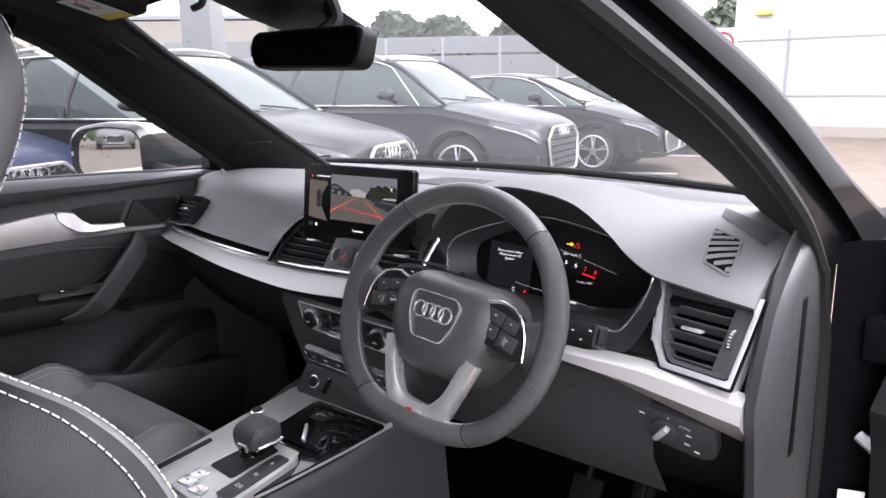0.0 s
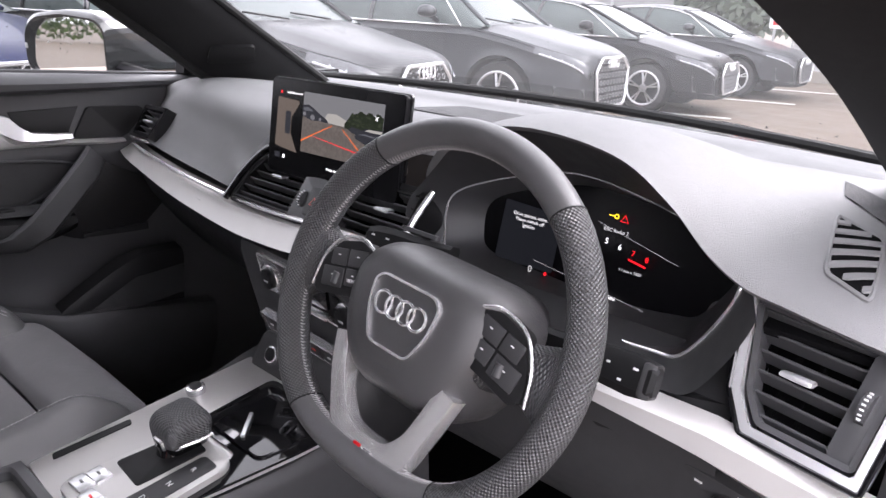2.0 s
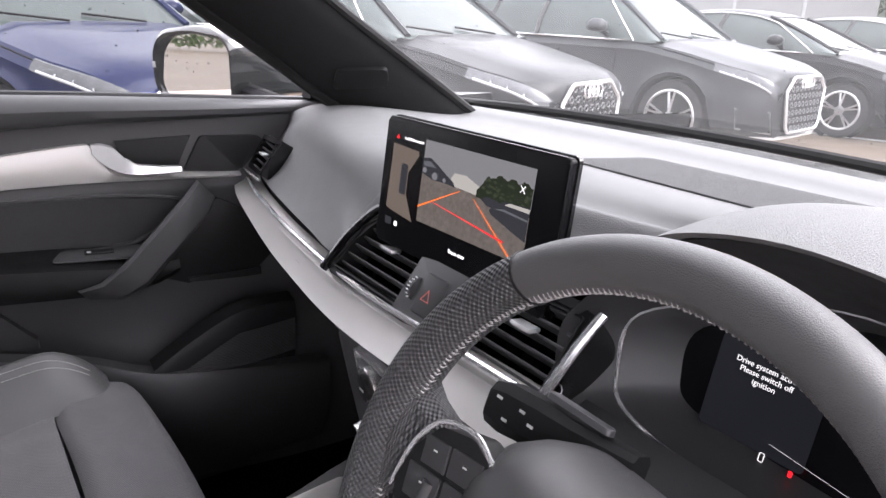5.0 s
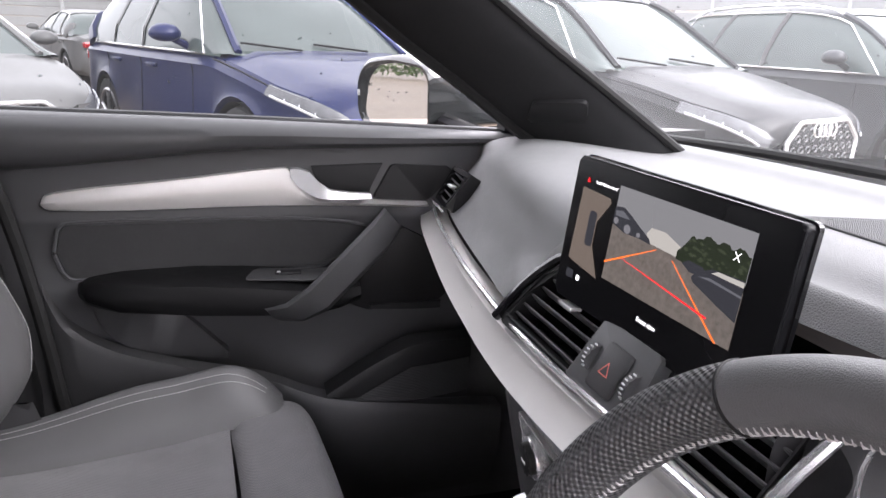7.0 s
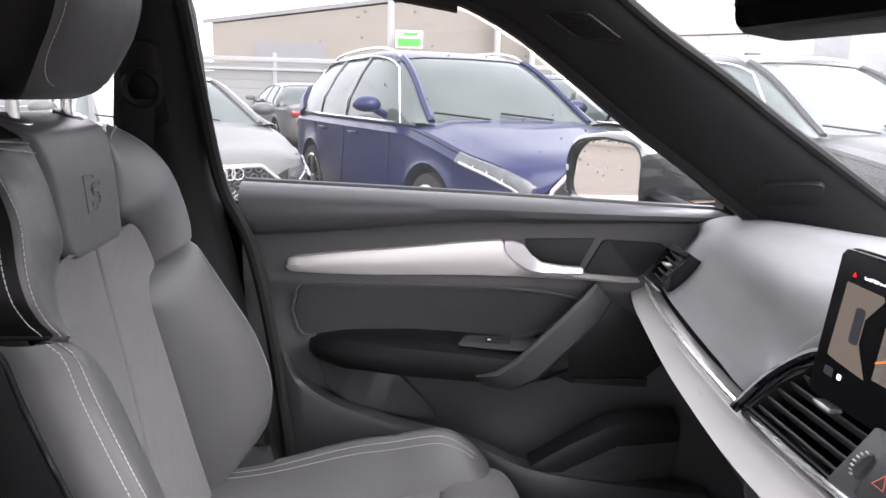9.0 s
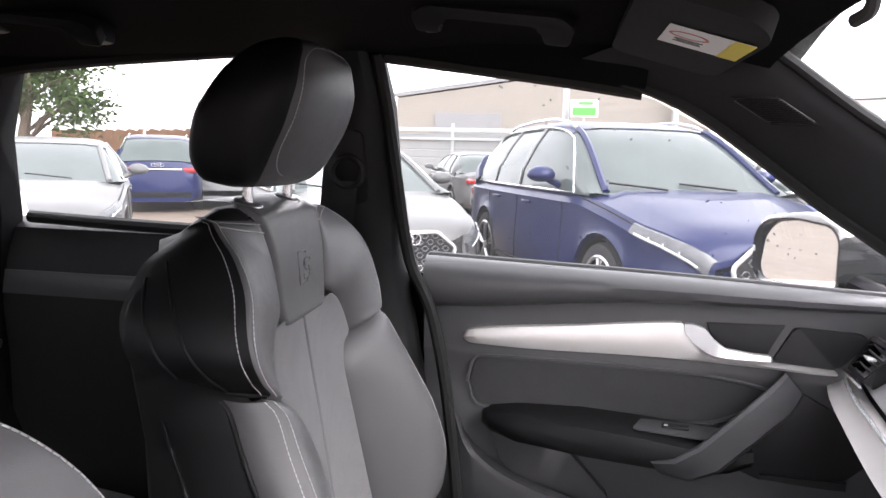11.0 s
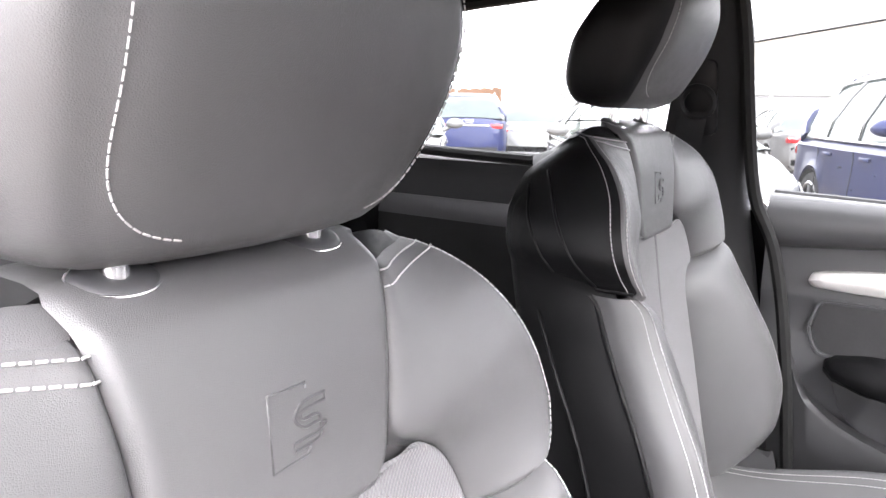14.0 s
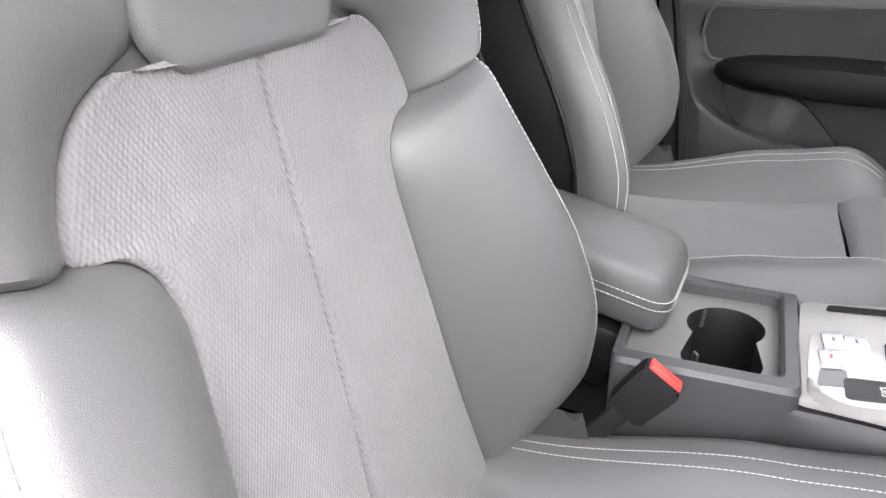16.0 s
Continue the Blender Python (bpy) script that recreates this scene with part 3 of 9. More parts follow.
# side roof rails, middle and rear pillars
for s, side in ((-1, "passenger"), (1, "driver")):
    bm = bmesh.new()
    rail = [(0.57, -0.05, 1.425), (0.583, -0.16, 1.443), (0.592, -0.30, 1.462), (0.602, -0.45, 1.482), (0.60, -0.7, 1.487), (0.60, -0.9, 1.475), (0.60, -1.06, 1.462), (0.585, -1.25, 1.43), (0.56, -1.6, 1.38)]
    rings = []
    C = curve([(s * x, y, z) for x, y, z in rail], 5)
    for p, (t, a, b) in zip(C, frames_along(C)):
        inn = V((-s, 0, 0))
        sec = [(-0.006, -0.004), (0.0, -0.012), (0.02, -0.008), (0.06, 0.03), (0.075, 0.065), (0.03, 0.075), (-0.05, 0.06), (-0.055, 0.02), (-0.03, 0.0)]
        rings.append([p + inn * u + V((0, 0, 1)) * w for u, w in sec])
    loft(bm, rings)
    single("roof_rail", bm, HEADLINER, "black cloth-covered roof rail above the %s's doors" % side, "roof rail", kind="structure")
    bm = bmesh.new()
    tube(bm, [V((s * (x + 0.012), y, z - 0.012)) for x, y, z in rail], 0.012, 8)
    single("door_seal", bm, RUBBER, "black rubber seal along the door opening", "seal", kind="structure")
    # middle pillar
    root = thing("middle_pillar", "dark middle pillar with the seat belt's upper guide, %s's side" % side, "pillar", (s * 0.74, -0.5, 0.4), kind="structure")
    bm = bmesh.new()
    back = 0.27 if s > 0 else 0.0
    P = [(0.595, -0.47, 1.485, 0.035), (0.63, -0.455, 1.40, 0.045), (0.685, -0.455, 1.28, 0.06), (0.735, -0.455, 1.12, 0.075), (0.745, -0.43, 0.98, 0.09), (0.75, -0.39, 0.75, 0.10), (0.75, -0.36, 0.40, 0.11)]
    rows = []
    for x, y, z, w in P:
        y0 = y + 0.01
        rows.append([V((s * (x + dx), yy - back, z)) for dx, yy in ((0.07, y0 + 0.005), (0.012, y0 + 0.004), (0.0, y0 - 0.008), (-0.02, y0 - w * 0.5), (-0.018, y0 - w * 1.4), (0.0, y0 - w * 2.0), (0.07, y0 - w * 2.0))])
    loft(bm, rows)
    part("trim", bm, PLASTIC_DARK, root, "matt black pillar trim", 50)
    bm = bmesh.new()
    prism(bm, rounded([(-0.03, -0.06), (0.03, -0.06), (0.03, 0.07), (-0.03, 0.07)], 0.015), 0, 0.012, plane((s * 0.662, -0.51 - back, 1.29), (0, -s, 0), (-s * 0.35, 0, 1)), 0.004)
    part("guide_plate", bm, PLASTIC_DARK, root)
    bm = bmesh.new()
    ring(bm, 0.026, 0.006, plane((s * 0.645, -0.51 - back, 1.285), (0, 1, 0), (0.2, 0, 1)) @ pose(0, 0, 0, 0, 0, 0), 20, 6)
    part("belt_guide", bm, PLASTIC_DARK, root)
    bm = bmesh.new()
    line = curve([(s * 0.645, -0.515, 1.27), (s * 0.665, -0.535, 1.1), (s * 0.69, -0.54, 0.85), (s * 0.69, -0.50, 0.45)], 6)
    rows = [[p + V((0, dy - back, 0)) for dy in (-0.023, 0.023)] for p in line]
    grid(bm, rows)
    bmesh.ops.solidify(bm, geom=bm.faces[:], thickness=0.002)
    part("belt_webbing", bm, PLASTIC_DARK, root, "black woven seat belt")
    bm = bmesh.new()
    line = curve([(s * 0.607, -0.452, 1.47), (s * 0.64, -0.442, 1.385), (s * 0.69, -0.437, 1.28), (s * 0.735, -0.42, 1.13), (s * 0.752, -0.378, 1.02), (s * 0.757, -0.34, 0.8), (s * 0.757, -0.3, 0.4)], 6)
    tube(bm, [p - V((0, back, 0)) for p in line], 0.011, 8)
    part("door_seal", bm, RUBBER, root, "glossy black rubber seal")
    # rear pillar
    bm = bmesh.new()
    P = [(0.59, -1.08, 1.47, 0.10), (0.66, -1.17, 1.33, 0.14), (0.72, -1.21, 1.18, 0.2), (0.74, -1.24, 1.0, 0.25), (0.74, -1.24, 0.5, 0.25)]
    rows = [[V((s * (x + dx), y + dy, z)) for dx, dy in ((0.05, 0.0), (0.0, -0.005), (-0.03, -w * 0.5), (-0.05, -w * 2.4), (0.05, -w * 2.4))] for x, y, z, w in P]
    loft(bm, rows)
    single("rear_pillar", bm, HEADLINER, "black rear pillar trim", "pillar", kind="structure")

# outer skins of the closed doors
for s, y0, y1 in ((-1, -1.42, 0.75), (1, -1.42, -0.72)):
    bm = bmesh.new()
    grid(bm, [[V((s * (0.845 + dx), y, z)) for dx, z in ((-0.02, 0.33), (0.03, 0.5), (0.04, 0.75), (0.03, 0.98), (0.0, 1.075), (-0.045, 1.096))] for y in np.linspace(y0, y1, 12)])
    single("door_skin", bm, BLACK_PAINT, "glossy black outer door skins of the car", "door", kind="structure")

# sun visor and its warning label, grab handles
bm = bmesh.new()
m = plane((-0.33, 0.02, 1.435), (1, 0.0, 0.02), (0, 1, -0.28))
prism(bm, rounded([(-0.135, -0.13), (0.17, -0.13), (0.17, -0.03), (0.12, 0.005), (-0.135, 0.005)], 0.03), -0.011, 0.011, m, 0.006, 3)
vis = thing("sun_visor", "dark grey sun visor folded up under the roof", "sun visor", (-0.33, 0.02, 1.43))
part("panel", bm, PILLAR_CLOTH, vis)
bm = bmesh.new()
tube(bm, curve([(-0.15, 0.065, 1.432), (-0.13, 0.07, 1.44), (-0.11, 0.06, 1.47)], 5), 0.006, 8)
part("hinge_rod", bm, PLASTIC, vis)
LABEL_Y = material("yellow_label", (0.75, 0.6, 0.05), 0.5, 0, 0, 1, 0.04, 40)
vl = m @ pose(0.045, -0.045, -0.0125, 180, 0, -90)
bm = bmesh.new()
prism(bm, [(-0.043, -0.042), (0.043, -0.042), (0.043, 0.042), (-0.043, 0.042)], 0, 0.0006, vl)
lab = part("warning_label", bm, WHITE_PRINT, vis, "white and yellow airbag warning label")
bm = bmesh.new()
prism(bm, [(-0.043, -0.042), (-0.022, -0.042), (-0.022, 0.042), (-0.043, 0.042)], 0.0006, 0.001, vl)
part("yellow_field", bm, LABEL_Y, lab)
bm = bmesh.new()
ring(bm, 0.012, 0.0012, vl @ pose(0.018, -0.012, 0.001) @ Matrix.Diagonal((1.6, 1, 0.3, 1)), 20, 5)
part("red_ring", bm, RED_PRINT, lab)
bm = bmesh.new()
bars(bm, vl @ pose(0.015, 0.02, 0.0009), 0.03, 0.003, 3, 0.006)
part("print", bm, PLASTIC, lab)

for s in (-1, 1):
    for y in ((-0.30, -0.95) if s < 0 else (-0.95,)):
        gh = thing("grab_handle", "black folding grab handle on the roof rail", "grab handle", (s * 0.53, y, 1.49), "grab handles")
        bm = bmesh.new()
        mh = plane((s * 0.452, y + 0.040, 1.474), (0, 1, -0.10), (-s * 0.80, 0, 0.58))
        bow = [(-0.100, 0), (-0.105, 0.030), (-0.085, 0.046), (0.085, 0.046), (0.105, 0.030), (0.100, -0.002), (0.068, -0.002), (0.062, 0.022), (0.050, 0.028), (-0.055, 0.028), (-0.066, 0.022), (-0.068, 0)]
        if s > 0:
            bow = bow[::-1]
        prism(bm, rounded(bow, 0.006, 3), -0.008, 0.010, mh, 0.003)
        part("grip", bm, PLASTIC_DARK, gh)
        for k in (-1, 1):
            bm = bmesh.new()
            rbox(bm, (0.05, 0.028, 0.05), 0.008, pose(s * 0.462, y + 0.040 + k * 0.084, 1.497 - k * 0.008))
            part("mount", bm, PLASTIC_DARK, gh)

# interior mirror with its stem and the camera housing at the windscreen's top
mir = thing("interior_mirror", "black frameless interior mirror below the roof", "mirror", (0.04, 0.13, 1.37))
mm = plane((0.083, 0.100, 1.362), (1, 0.02, -0.01), (0, 0.14, 1))
bm = bmesh.new()
prism(bm, rounded([(-0.115, -0.03), (0.112, -0.032), (0.12, 0.026), (-0.122, 0.024)], 0.02), -0.02, 0.012, mm, 0.006, 3)
part("housing", bm, PLASTIC_DARK, mir)
bm = bmesh.new()
prism(bm, rounded([(-0.11, -0.027), (0.108, -0.029), (0.114, 0.022), (-0.116, 0.02)], 0.017), 0.012, 0.0135, mm)
part("glass", bm, PIANO, mir, "dark dimmed mirror glass")
bm = bmesh.new()
tube(bm, curve([(0.085, 0.125, 1.38), (0.09, 0.15, 1.405), (0.08, 0.14, 1.45)], 5), 0.013, 10)
part("stem", bm, PLASTIC_DARK, mir)
bm = bmesh.new()
rows = []
for y, w, z in ((0.0, 0.10, 1.478), (0.10, 0.095, 1.442), (0.19, 0.075, 1.415), (0.26, 0.05, 1.40)):
    rows.append([V((w * math.cos(a) + 0.0, y, z + 0.035 * math.sin(a))) for a in np.linspace(math.pi, 2 * math.pi, 9)])
grid(bm, rows)
bmesh.ops.solidify(bm, geom=bm.faces[:], thickness=0.006)
single("sensor_housing", bm, PLASTIC_DARK, "black plastic sensor housing behind the interior mirror", "housing")
bm = bmesh.new()
rbox(bm, (0.24, 0.16, 0.03), 0.012, pose(0.0, -0.06, 1.505, -12))
con = thing("roof_console", "black roof console with reading lights", "roof console", (0, -0.06, 1.50))
part("body", bm, PLASTIC_DARK, con)
for s in (-1, 1):
    bm = bmesh.new()
    prism(bm, rounded([(-0.03, -0.02), (0.03, -0.02), (0.03, 0.02), (-0.03, 0.02)], 0.008), 0, 0.004, pose(s * 0.06, -0.05, 1.488, 168), 0.001)
    part("reading_light", bm, PLASTIC_GREY, con)

# rear seat belt with its tongue
belt = thing("rear_seat_belt", "black rear seat belt with a chrome tongue, hanging by the bench", "seat belt", (-0.50, -1.02, 0.75))
bm = bmesh.new()
rows = []
for z in np.linspace(0.72, 1.44, 12):
    c = V((-0.512 - 0.13 * max(z - 1.05, 0), -1.10 - 0.40 * (z - 0.97), z))
    rows.append([c + V((-0.33, 0.94, 0)) * (0.023 * u) for u in (-1, 0, 1)])
grid(bm, rows)
bmesh.ops.solidify(bm, geom=bm.faces[:], thickness=0.0015)
part("webbing", bm, CARPET, belt, "black webbing")
mb = plane((-0.508, -1.092, 0.985), (-0.33, 0.94, -0.05), (-0.10, -0.30, 0.95))
bm = bmesh.new()
prism(bm, rounded([(-0.032, 0.0), (0.032, 0.0), (0.034, 0.016), (-0.034, 0.016)], 0.006), -0.006, 0.010, mb, 0.003)
part("tongue_grip", bm, PLASTIC_DARK, belt, "black plastic grip of the tongue")
bm = bmesh.new()
frame_bar(bm, rounded([(-0.013, -0.032), (0.011, -0.032), (0.013, 0.002), (-0.015, 0.002)], 0.003), 0.0042, 0.001, 0.006, mb)
part("tongue", bm, CHROME, belt, "chrome tongue")

# rear bench and rear doors, in the dark behind the front seats
bm = bmesh.new()
rows = []
for y, z in ((-0.95, 0.55), (-0.92, 0.66), (-1.05, 0.68), (-1.4, 0.66), (-1.47, 0.75), (-1.58, 1.05), (-1.62, 1.14), (-1.68, 1.15)):
    rows.append([V((0.66 * u, y + 0.03 * math.cos(u * 8) * (z > 0.7), z - 0.012 * math.cos(u * 10) * (z < 0.7))) for u in np.linspace(-1, 1, 33)])
bench = thing("rear_bench", "black leather rear bench seat", "seat", (0, -1.3, 0.35))
for name, piece in (("seat_cushion", rows[:4]), ("backrest", rows[3:])):
    bm = bmesh.new()
    grid(bm, piece)
    bmesh.ops.solidify(bm, geom=bm.faces[:], thickness=-0.08)
    part(name, bm, LEATHER_SOFT, bench)
for x in (-0.38, 0.38, 0.0):
    bm = bmesh.new()
    b = bmesh.new()
    rbox(b, (0.25, 0.09, 0.15), 0.035, pose(x, -1.70, 1.24, -10), 3)
    merge(bm, b)
    part("headrest", bm, LEATHER_SOFT, bench)
for s, side in ((-1, "passenger"), (1, "driver")):
    rd = thing("rear_door", "closed rear door with dark trim and a silver strip greyed for shade", "door", (s * 0.76, -0.85, 0.35), kind="structure")
    bm = bmesh.new()
    rows = []
    for z, dx in ((0.38, 0.02), (0.6, 0.0), (0.9, 0.0), (1.02, -0.012), (1.10, -0.012), (1.15, 0.0), (1.17, 0.03)):
        rows.append([V((s * (0.755 + dx), y, z + (0.012 * (-0.55 - y) if z > 1.1 else 0))) for y in np.linspace(-1.35, -0.55, 9)])
    grid(bm, rows)
    bmesh.ops.solidify(bm, geom=bm.faces[:], thickness=0.06)
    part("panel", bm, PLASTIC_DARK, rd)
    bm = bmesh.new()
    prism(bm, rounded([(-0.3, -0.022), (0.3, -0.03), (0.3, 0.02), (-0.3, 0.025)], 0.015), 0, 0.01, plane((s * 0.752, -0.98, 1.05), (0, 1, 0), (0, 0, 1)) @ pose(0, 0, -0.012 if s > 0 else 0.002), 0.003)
    # silver strip in dark grey, the shade it lies in put into the colour
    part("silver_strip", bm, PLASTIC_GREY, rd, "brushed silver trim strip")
    bm = bmesh.new()
    tube(bm, curve([(s * 0.752, -0.62, 1.16), (s * 0.752, -0.95, 1.17), (s * 0.752, -1.18, 1.18)], 5), 0.012, 8)
    part("belt_seal", bm, RUBBER, rd)
    bm = bmesh.new()
    rows = []
    for y, z0, z1 in ((-0.60, 1.15, 1.485), (-0.85, 1.16, 1.478), (-1.06, 1.17, 1.462), (-1.17, 1.18, 1.33)):
        rows.append([V((s * (0.765 + (0.60 - 0.765) * (z - 1.13) / 0.35), y, z)) for z in np.linspace(z0, z1, 4)])
    grid(bm, rows)
    g = part("window_glass", bm, SIDE_GLASS, rd, "clear rear door glass")
    g.visible_shadow = False
bm = bmesh.new()
rows = [[V((0.62 * u, -2.2 - 0.28 * (1 - t) * 1.0 + 0.04 * u * u, 1.1 + 0.33 * t)) for u in np.linspace(-1, 1, 9)] for t in (0, 0.5, 1)]
grid(bm, rows)
g = single("rear_window", bm, SIDE_GLASS, "tailgate window of the car", "window", kind="structure")
g.visible_shadow = False
bm = bmesh.new()
rbox(bm, (1.5, 0.06, 0.85), 0.02, pose(0, -2.45, 0.68))
single("tailgate", bm, BLACK_PAINT, "black painted tailgate of the car", "tailgate", kind="structure")
for s in (-1, 1):
    bm = bmesh.new()
    rbox(bm, (0.10, 1.1, 0.8), 0.03, pose(s * 0.78, -1.92, 0.72))
    single("rear_quarter", bm, PLASTIC_DARK, "dark trim of the luggage space", "trim", kind="structure")
    bm = bmesh.new()
    rbox(bm, (0.12, 2.4, 0.14), 0.025, pose(s * 0.81, -0.2, 0.33))
    single("door_sill", bm, BLACK_PAINT if s > 0 else PLASTIC, "black door sill of the car", "sill", kind="structure")
    # post in front of the door opening, with hinges
    bm = bmesh.new()
    prof = [(0.755, 0.42), (0.775, 0.45), (0.80, 0.47), (0.84, 0.55), (0.88, 0.62), (0.90, 0.75), (0.80, 0.95), (0.74, 0.6)]
    loft(bm, [[V((s * x, y + 0.04 * (1.1 - z), z)) for x, y in prof] for z in (0.35, 0.7, 0.95, 1.09)])
    post = thing("door_post", "glossy black painted door post with hinges", "post", (s * 0.8, 0.5, 0.35), kind="structure")
    part("panel", bm, BLACK_PAINT, post, "", 25)
    for z in (0.62, 0.95):
        bm = bmesh.new()
        rbox(bm, (0.05, 0.04, 0.065), 0.008, pose(s * 0.815, 0.475, z))
        tube(bm, [(s * 0.835, 0.455, z - 0.04), (s * 0.835, 0.455, z + 0.04)], 0.010, 10)
        part("hinge", bm, BLACK_PAINT, post, "black steel door hinge")
bm = bmesh.new()
tube(bm, curve([(0.80, 0.47, 0.80), (0.86, 0.44, 0.775), (0.95, 0.42, 0.77)], 5), 0.009, 8)
single("door_check", bm, SATIN, "steel door check strap", "door check")
bm = bmesh.new()
for s in (1,):
    rbox(bm, (0.035, 0.002, 0.03), 0, pose(0.80, 0.462, 0.70, 0, 0, 20))
single("sticker", bm, WHITE_PRINT, "white sticker on the door post", "sticker")
# lower front fender behind the door opening
bm = bmesh.new()
rows = [[V((0.88 + 0.05 * math.sin(t * 2.2), y, 0.45 + 0.58 * t - 0.04 * (y - 0.7))) for t in np.linspace(0, 1, 8)] for y in (0.72, 1.2, 1.9)]
grid(bm, rows)
rows = [[V((-p[0], p[1], p[2])) for p in r] for r in rows]
grid(bm, rows)
single("front_wing", bm, BLACK_PAINT, "glossy black front wings of the car", "wing", kind="structure")

# ==== front seats ====
SO = V((0, 0.2, -0.3))
seat_y = spline([(0.50, -0.40), (0.58, -0.415), (0.70, -0.434), (0.80, -0.448), (0.90, -0.464), (0.98, -0.478), (1.06, -0.490), (1.12, -0.495), (1.150, -0.501), (1.170, -0.509), (1.182, -0.526)])
seat_w = spline([(0.545, 0.180), (0.60, 0.202), (0.648, 0.240), (0.70, 0.260), (0.76, 0.266), (0.83, 0.263), (0.90, 0.251), (0.95, 0.239), (0.985, 0.229), (1.0, 0.227), (1.022, 0.242), (1.045, 0.249), (1.07, 0.245), (1.107, 0.228), (1.14, 0.208), (1.160, 0.190), (1.172, 0.168), (1.182, 0.140)])
seat_b = spline([(0.545, 0.0), (0.60, 0.012), (0.63, 0.045), (0.66, 0.075), (0.70, 0.100), (0.76, 0.110), (0.83, 0.100), (0.90, 0.078), (0.95, 0.062), (0.985, 0.052), (1.0, 0.046), (1.05, 0.038), (1.10, 0.030), (1.14, 0.012), (1.16, -0.006), (1.18, -0.026)])
plate_w = spline([(1.032, 0.052), (1.035, 0.065), (1.042, 0.077), (1.055, 0.085), (1.08, 0.089), (1.12, 0.093), (1.155, 0.098), (1.182, 0.103)])
side_rear = spline([(0.95, -0.560), (1.003, -0.572), (1.042, -0.588), (1.098, -0.600), (1.14, -0.598), (1.173, -0.578)])
# half outlines (x, z): fabric edge by the lower bolster, then by the shoulder
BOL_IN = [(0.200, 0.550), (0.178, 0.63), (0.150, 0.74), (0.133, 0.82), (0.122, 0.88), (0.116, 0.925), (0.122, 0.952), (0.140, 0.968), (0.165, 0.975)]
WING_IN = [(0.165, 0.975), (0.161, 0.992), (0.153, 1.010), (0.143, 1.025), (0.130, 1.036), (0.112, 1.045), (0.097, 1.052), (0.089, 1.064), (0.090, 1.085), (0.094, 1.12), (0.098, 1.15), (0.100, 1.168)]


def step(a, b, t):
    t = min(max((t - a) / (b - a), 0), 1)
    return t * t * (3 - 2 * t)


def ridge(z):
    """How far the outer edge of the backrest stands forward."""
    return seat_y(z) + seat_b(z)


def puff(u, v, eu=8, ev=14):
    return (1 - abs(2 * u - 1) ** eu) * (1 - abs(2 * v - 1) ** ev)


def seat_part(name, bm, mat, parent, label="", smooth=60):
    bm.transform(Matrix.Translation(SO))
    return part(name, bm, mat, parent, label, smooth)


def resample(pts, n):
    """n + 1 points at even steps along a line."""
    P = [V(p) for p in pts]
    L = [0.0]
    for a, b in zip(P, P[1:]):
        L.append(L[-1] + (b - a).length)
    return [V([float(np.interp(s, L, [p[k] for p in P])) for k in range(len(P[0]))]) for s in np.linspace(0, L[-1], n + 1)]


def groove(d, r=0.011, depth=0.008):
    """How deep a padded panel dips at a distance d from its seam."""
    t = min(d / r, 1.0)
    return depth * (1 - math.sqrt(max(1 - (1 - t) ** 2, 0)))


def bolster_face(bm, inner, outer, side, nu, nv, shelf=0.0):
    """A padded panel from the fabric's edge to the outer ridge."""
    A, B = resample(curve([(x, z, 0) for x, z in inner], 6), nv), resample([(x, z, 0) for x, z in outer], nv)
    rows = []
    for j, (a, b) in enumerate(zip(A, B)):
        v = j / nv
        W = (b - a).length
        row = []
        for i in range(nu + 1):
            u = 0.5 - 0.5 * math.cos(math.pi * i / nu)
            x, z = a[0] + (b[0] - a[0]) * u, a[1] + (b[1] - a[1]) * u
            y = seat_y(z) + 0.009 + seat_b(b[1]) * (1 - (1 - u) ** 2.3) - groove(u * W) - groove((1 - u) * W, 0.014, 0.007)
            y += shelf * step(0.0, 0.35, u) * (1 - step(0.55, 0.85, v))
            y -= groove(v * 0.25, 0.010, 0.006)
            y -= groove((1 - v) * 0.25, 0.010, 0.006)
            row.append(V((side * x, y, z)))
        rows.append(row)
    # the edges tuck under the neighbouring panels
    lip = [[V((side * (abs(r[0][0]) - 0.012), r[0][1] - 0.004, r[0][2]))] + r for r in rows]
    low = [p + V((0, -0.014, -0.006)) for p in lip[0]]
    high = [p + V((0, -0.014, 0.004)) for p in lip[-1]]
    grid(bm, [low] + lip + [high], uv=(0.1, 0.4))
    return rows


def side_face(bm, edge, side, deep=0.0, nu=10, dip=0.0):
    """The panel that runs back from the ridge."""
    rows = []
    for p in edge:
        row = []
        depth = p[1] - side_rear(p[2]) if p[2] > 1 else deep
        for i in range(nu + 1):
            d = depth * i / nu
            top = step(1.04, 1.18, p[2]) * (d / depth) ** 1.3
            bulge = 0.008 * math.sin(min(d / depth, 1) * math.pi) * (step(0.99, 1.06, p[2]) if p[2] > 1 else 1) - dip * (d / depth) ** 2 - 0.012 * top
            row.append(p + V((side * bulge, -d, -0.022 * top)))
        rows.append(row)
    grid(bm, rows, uv=(0.1, 0.4))
    return rows


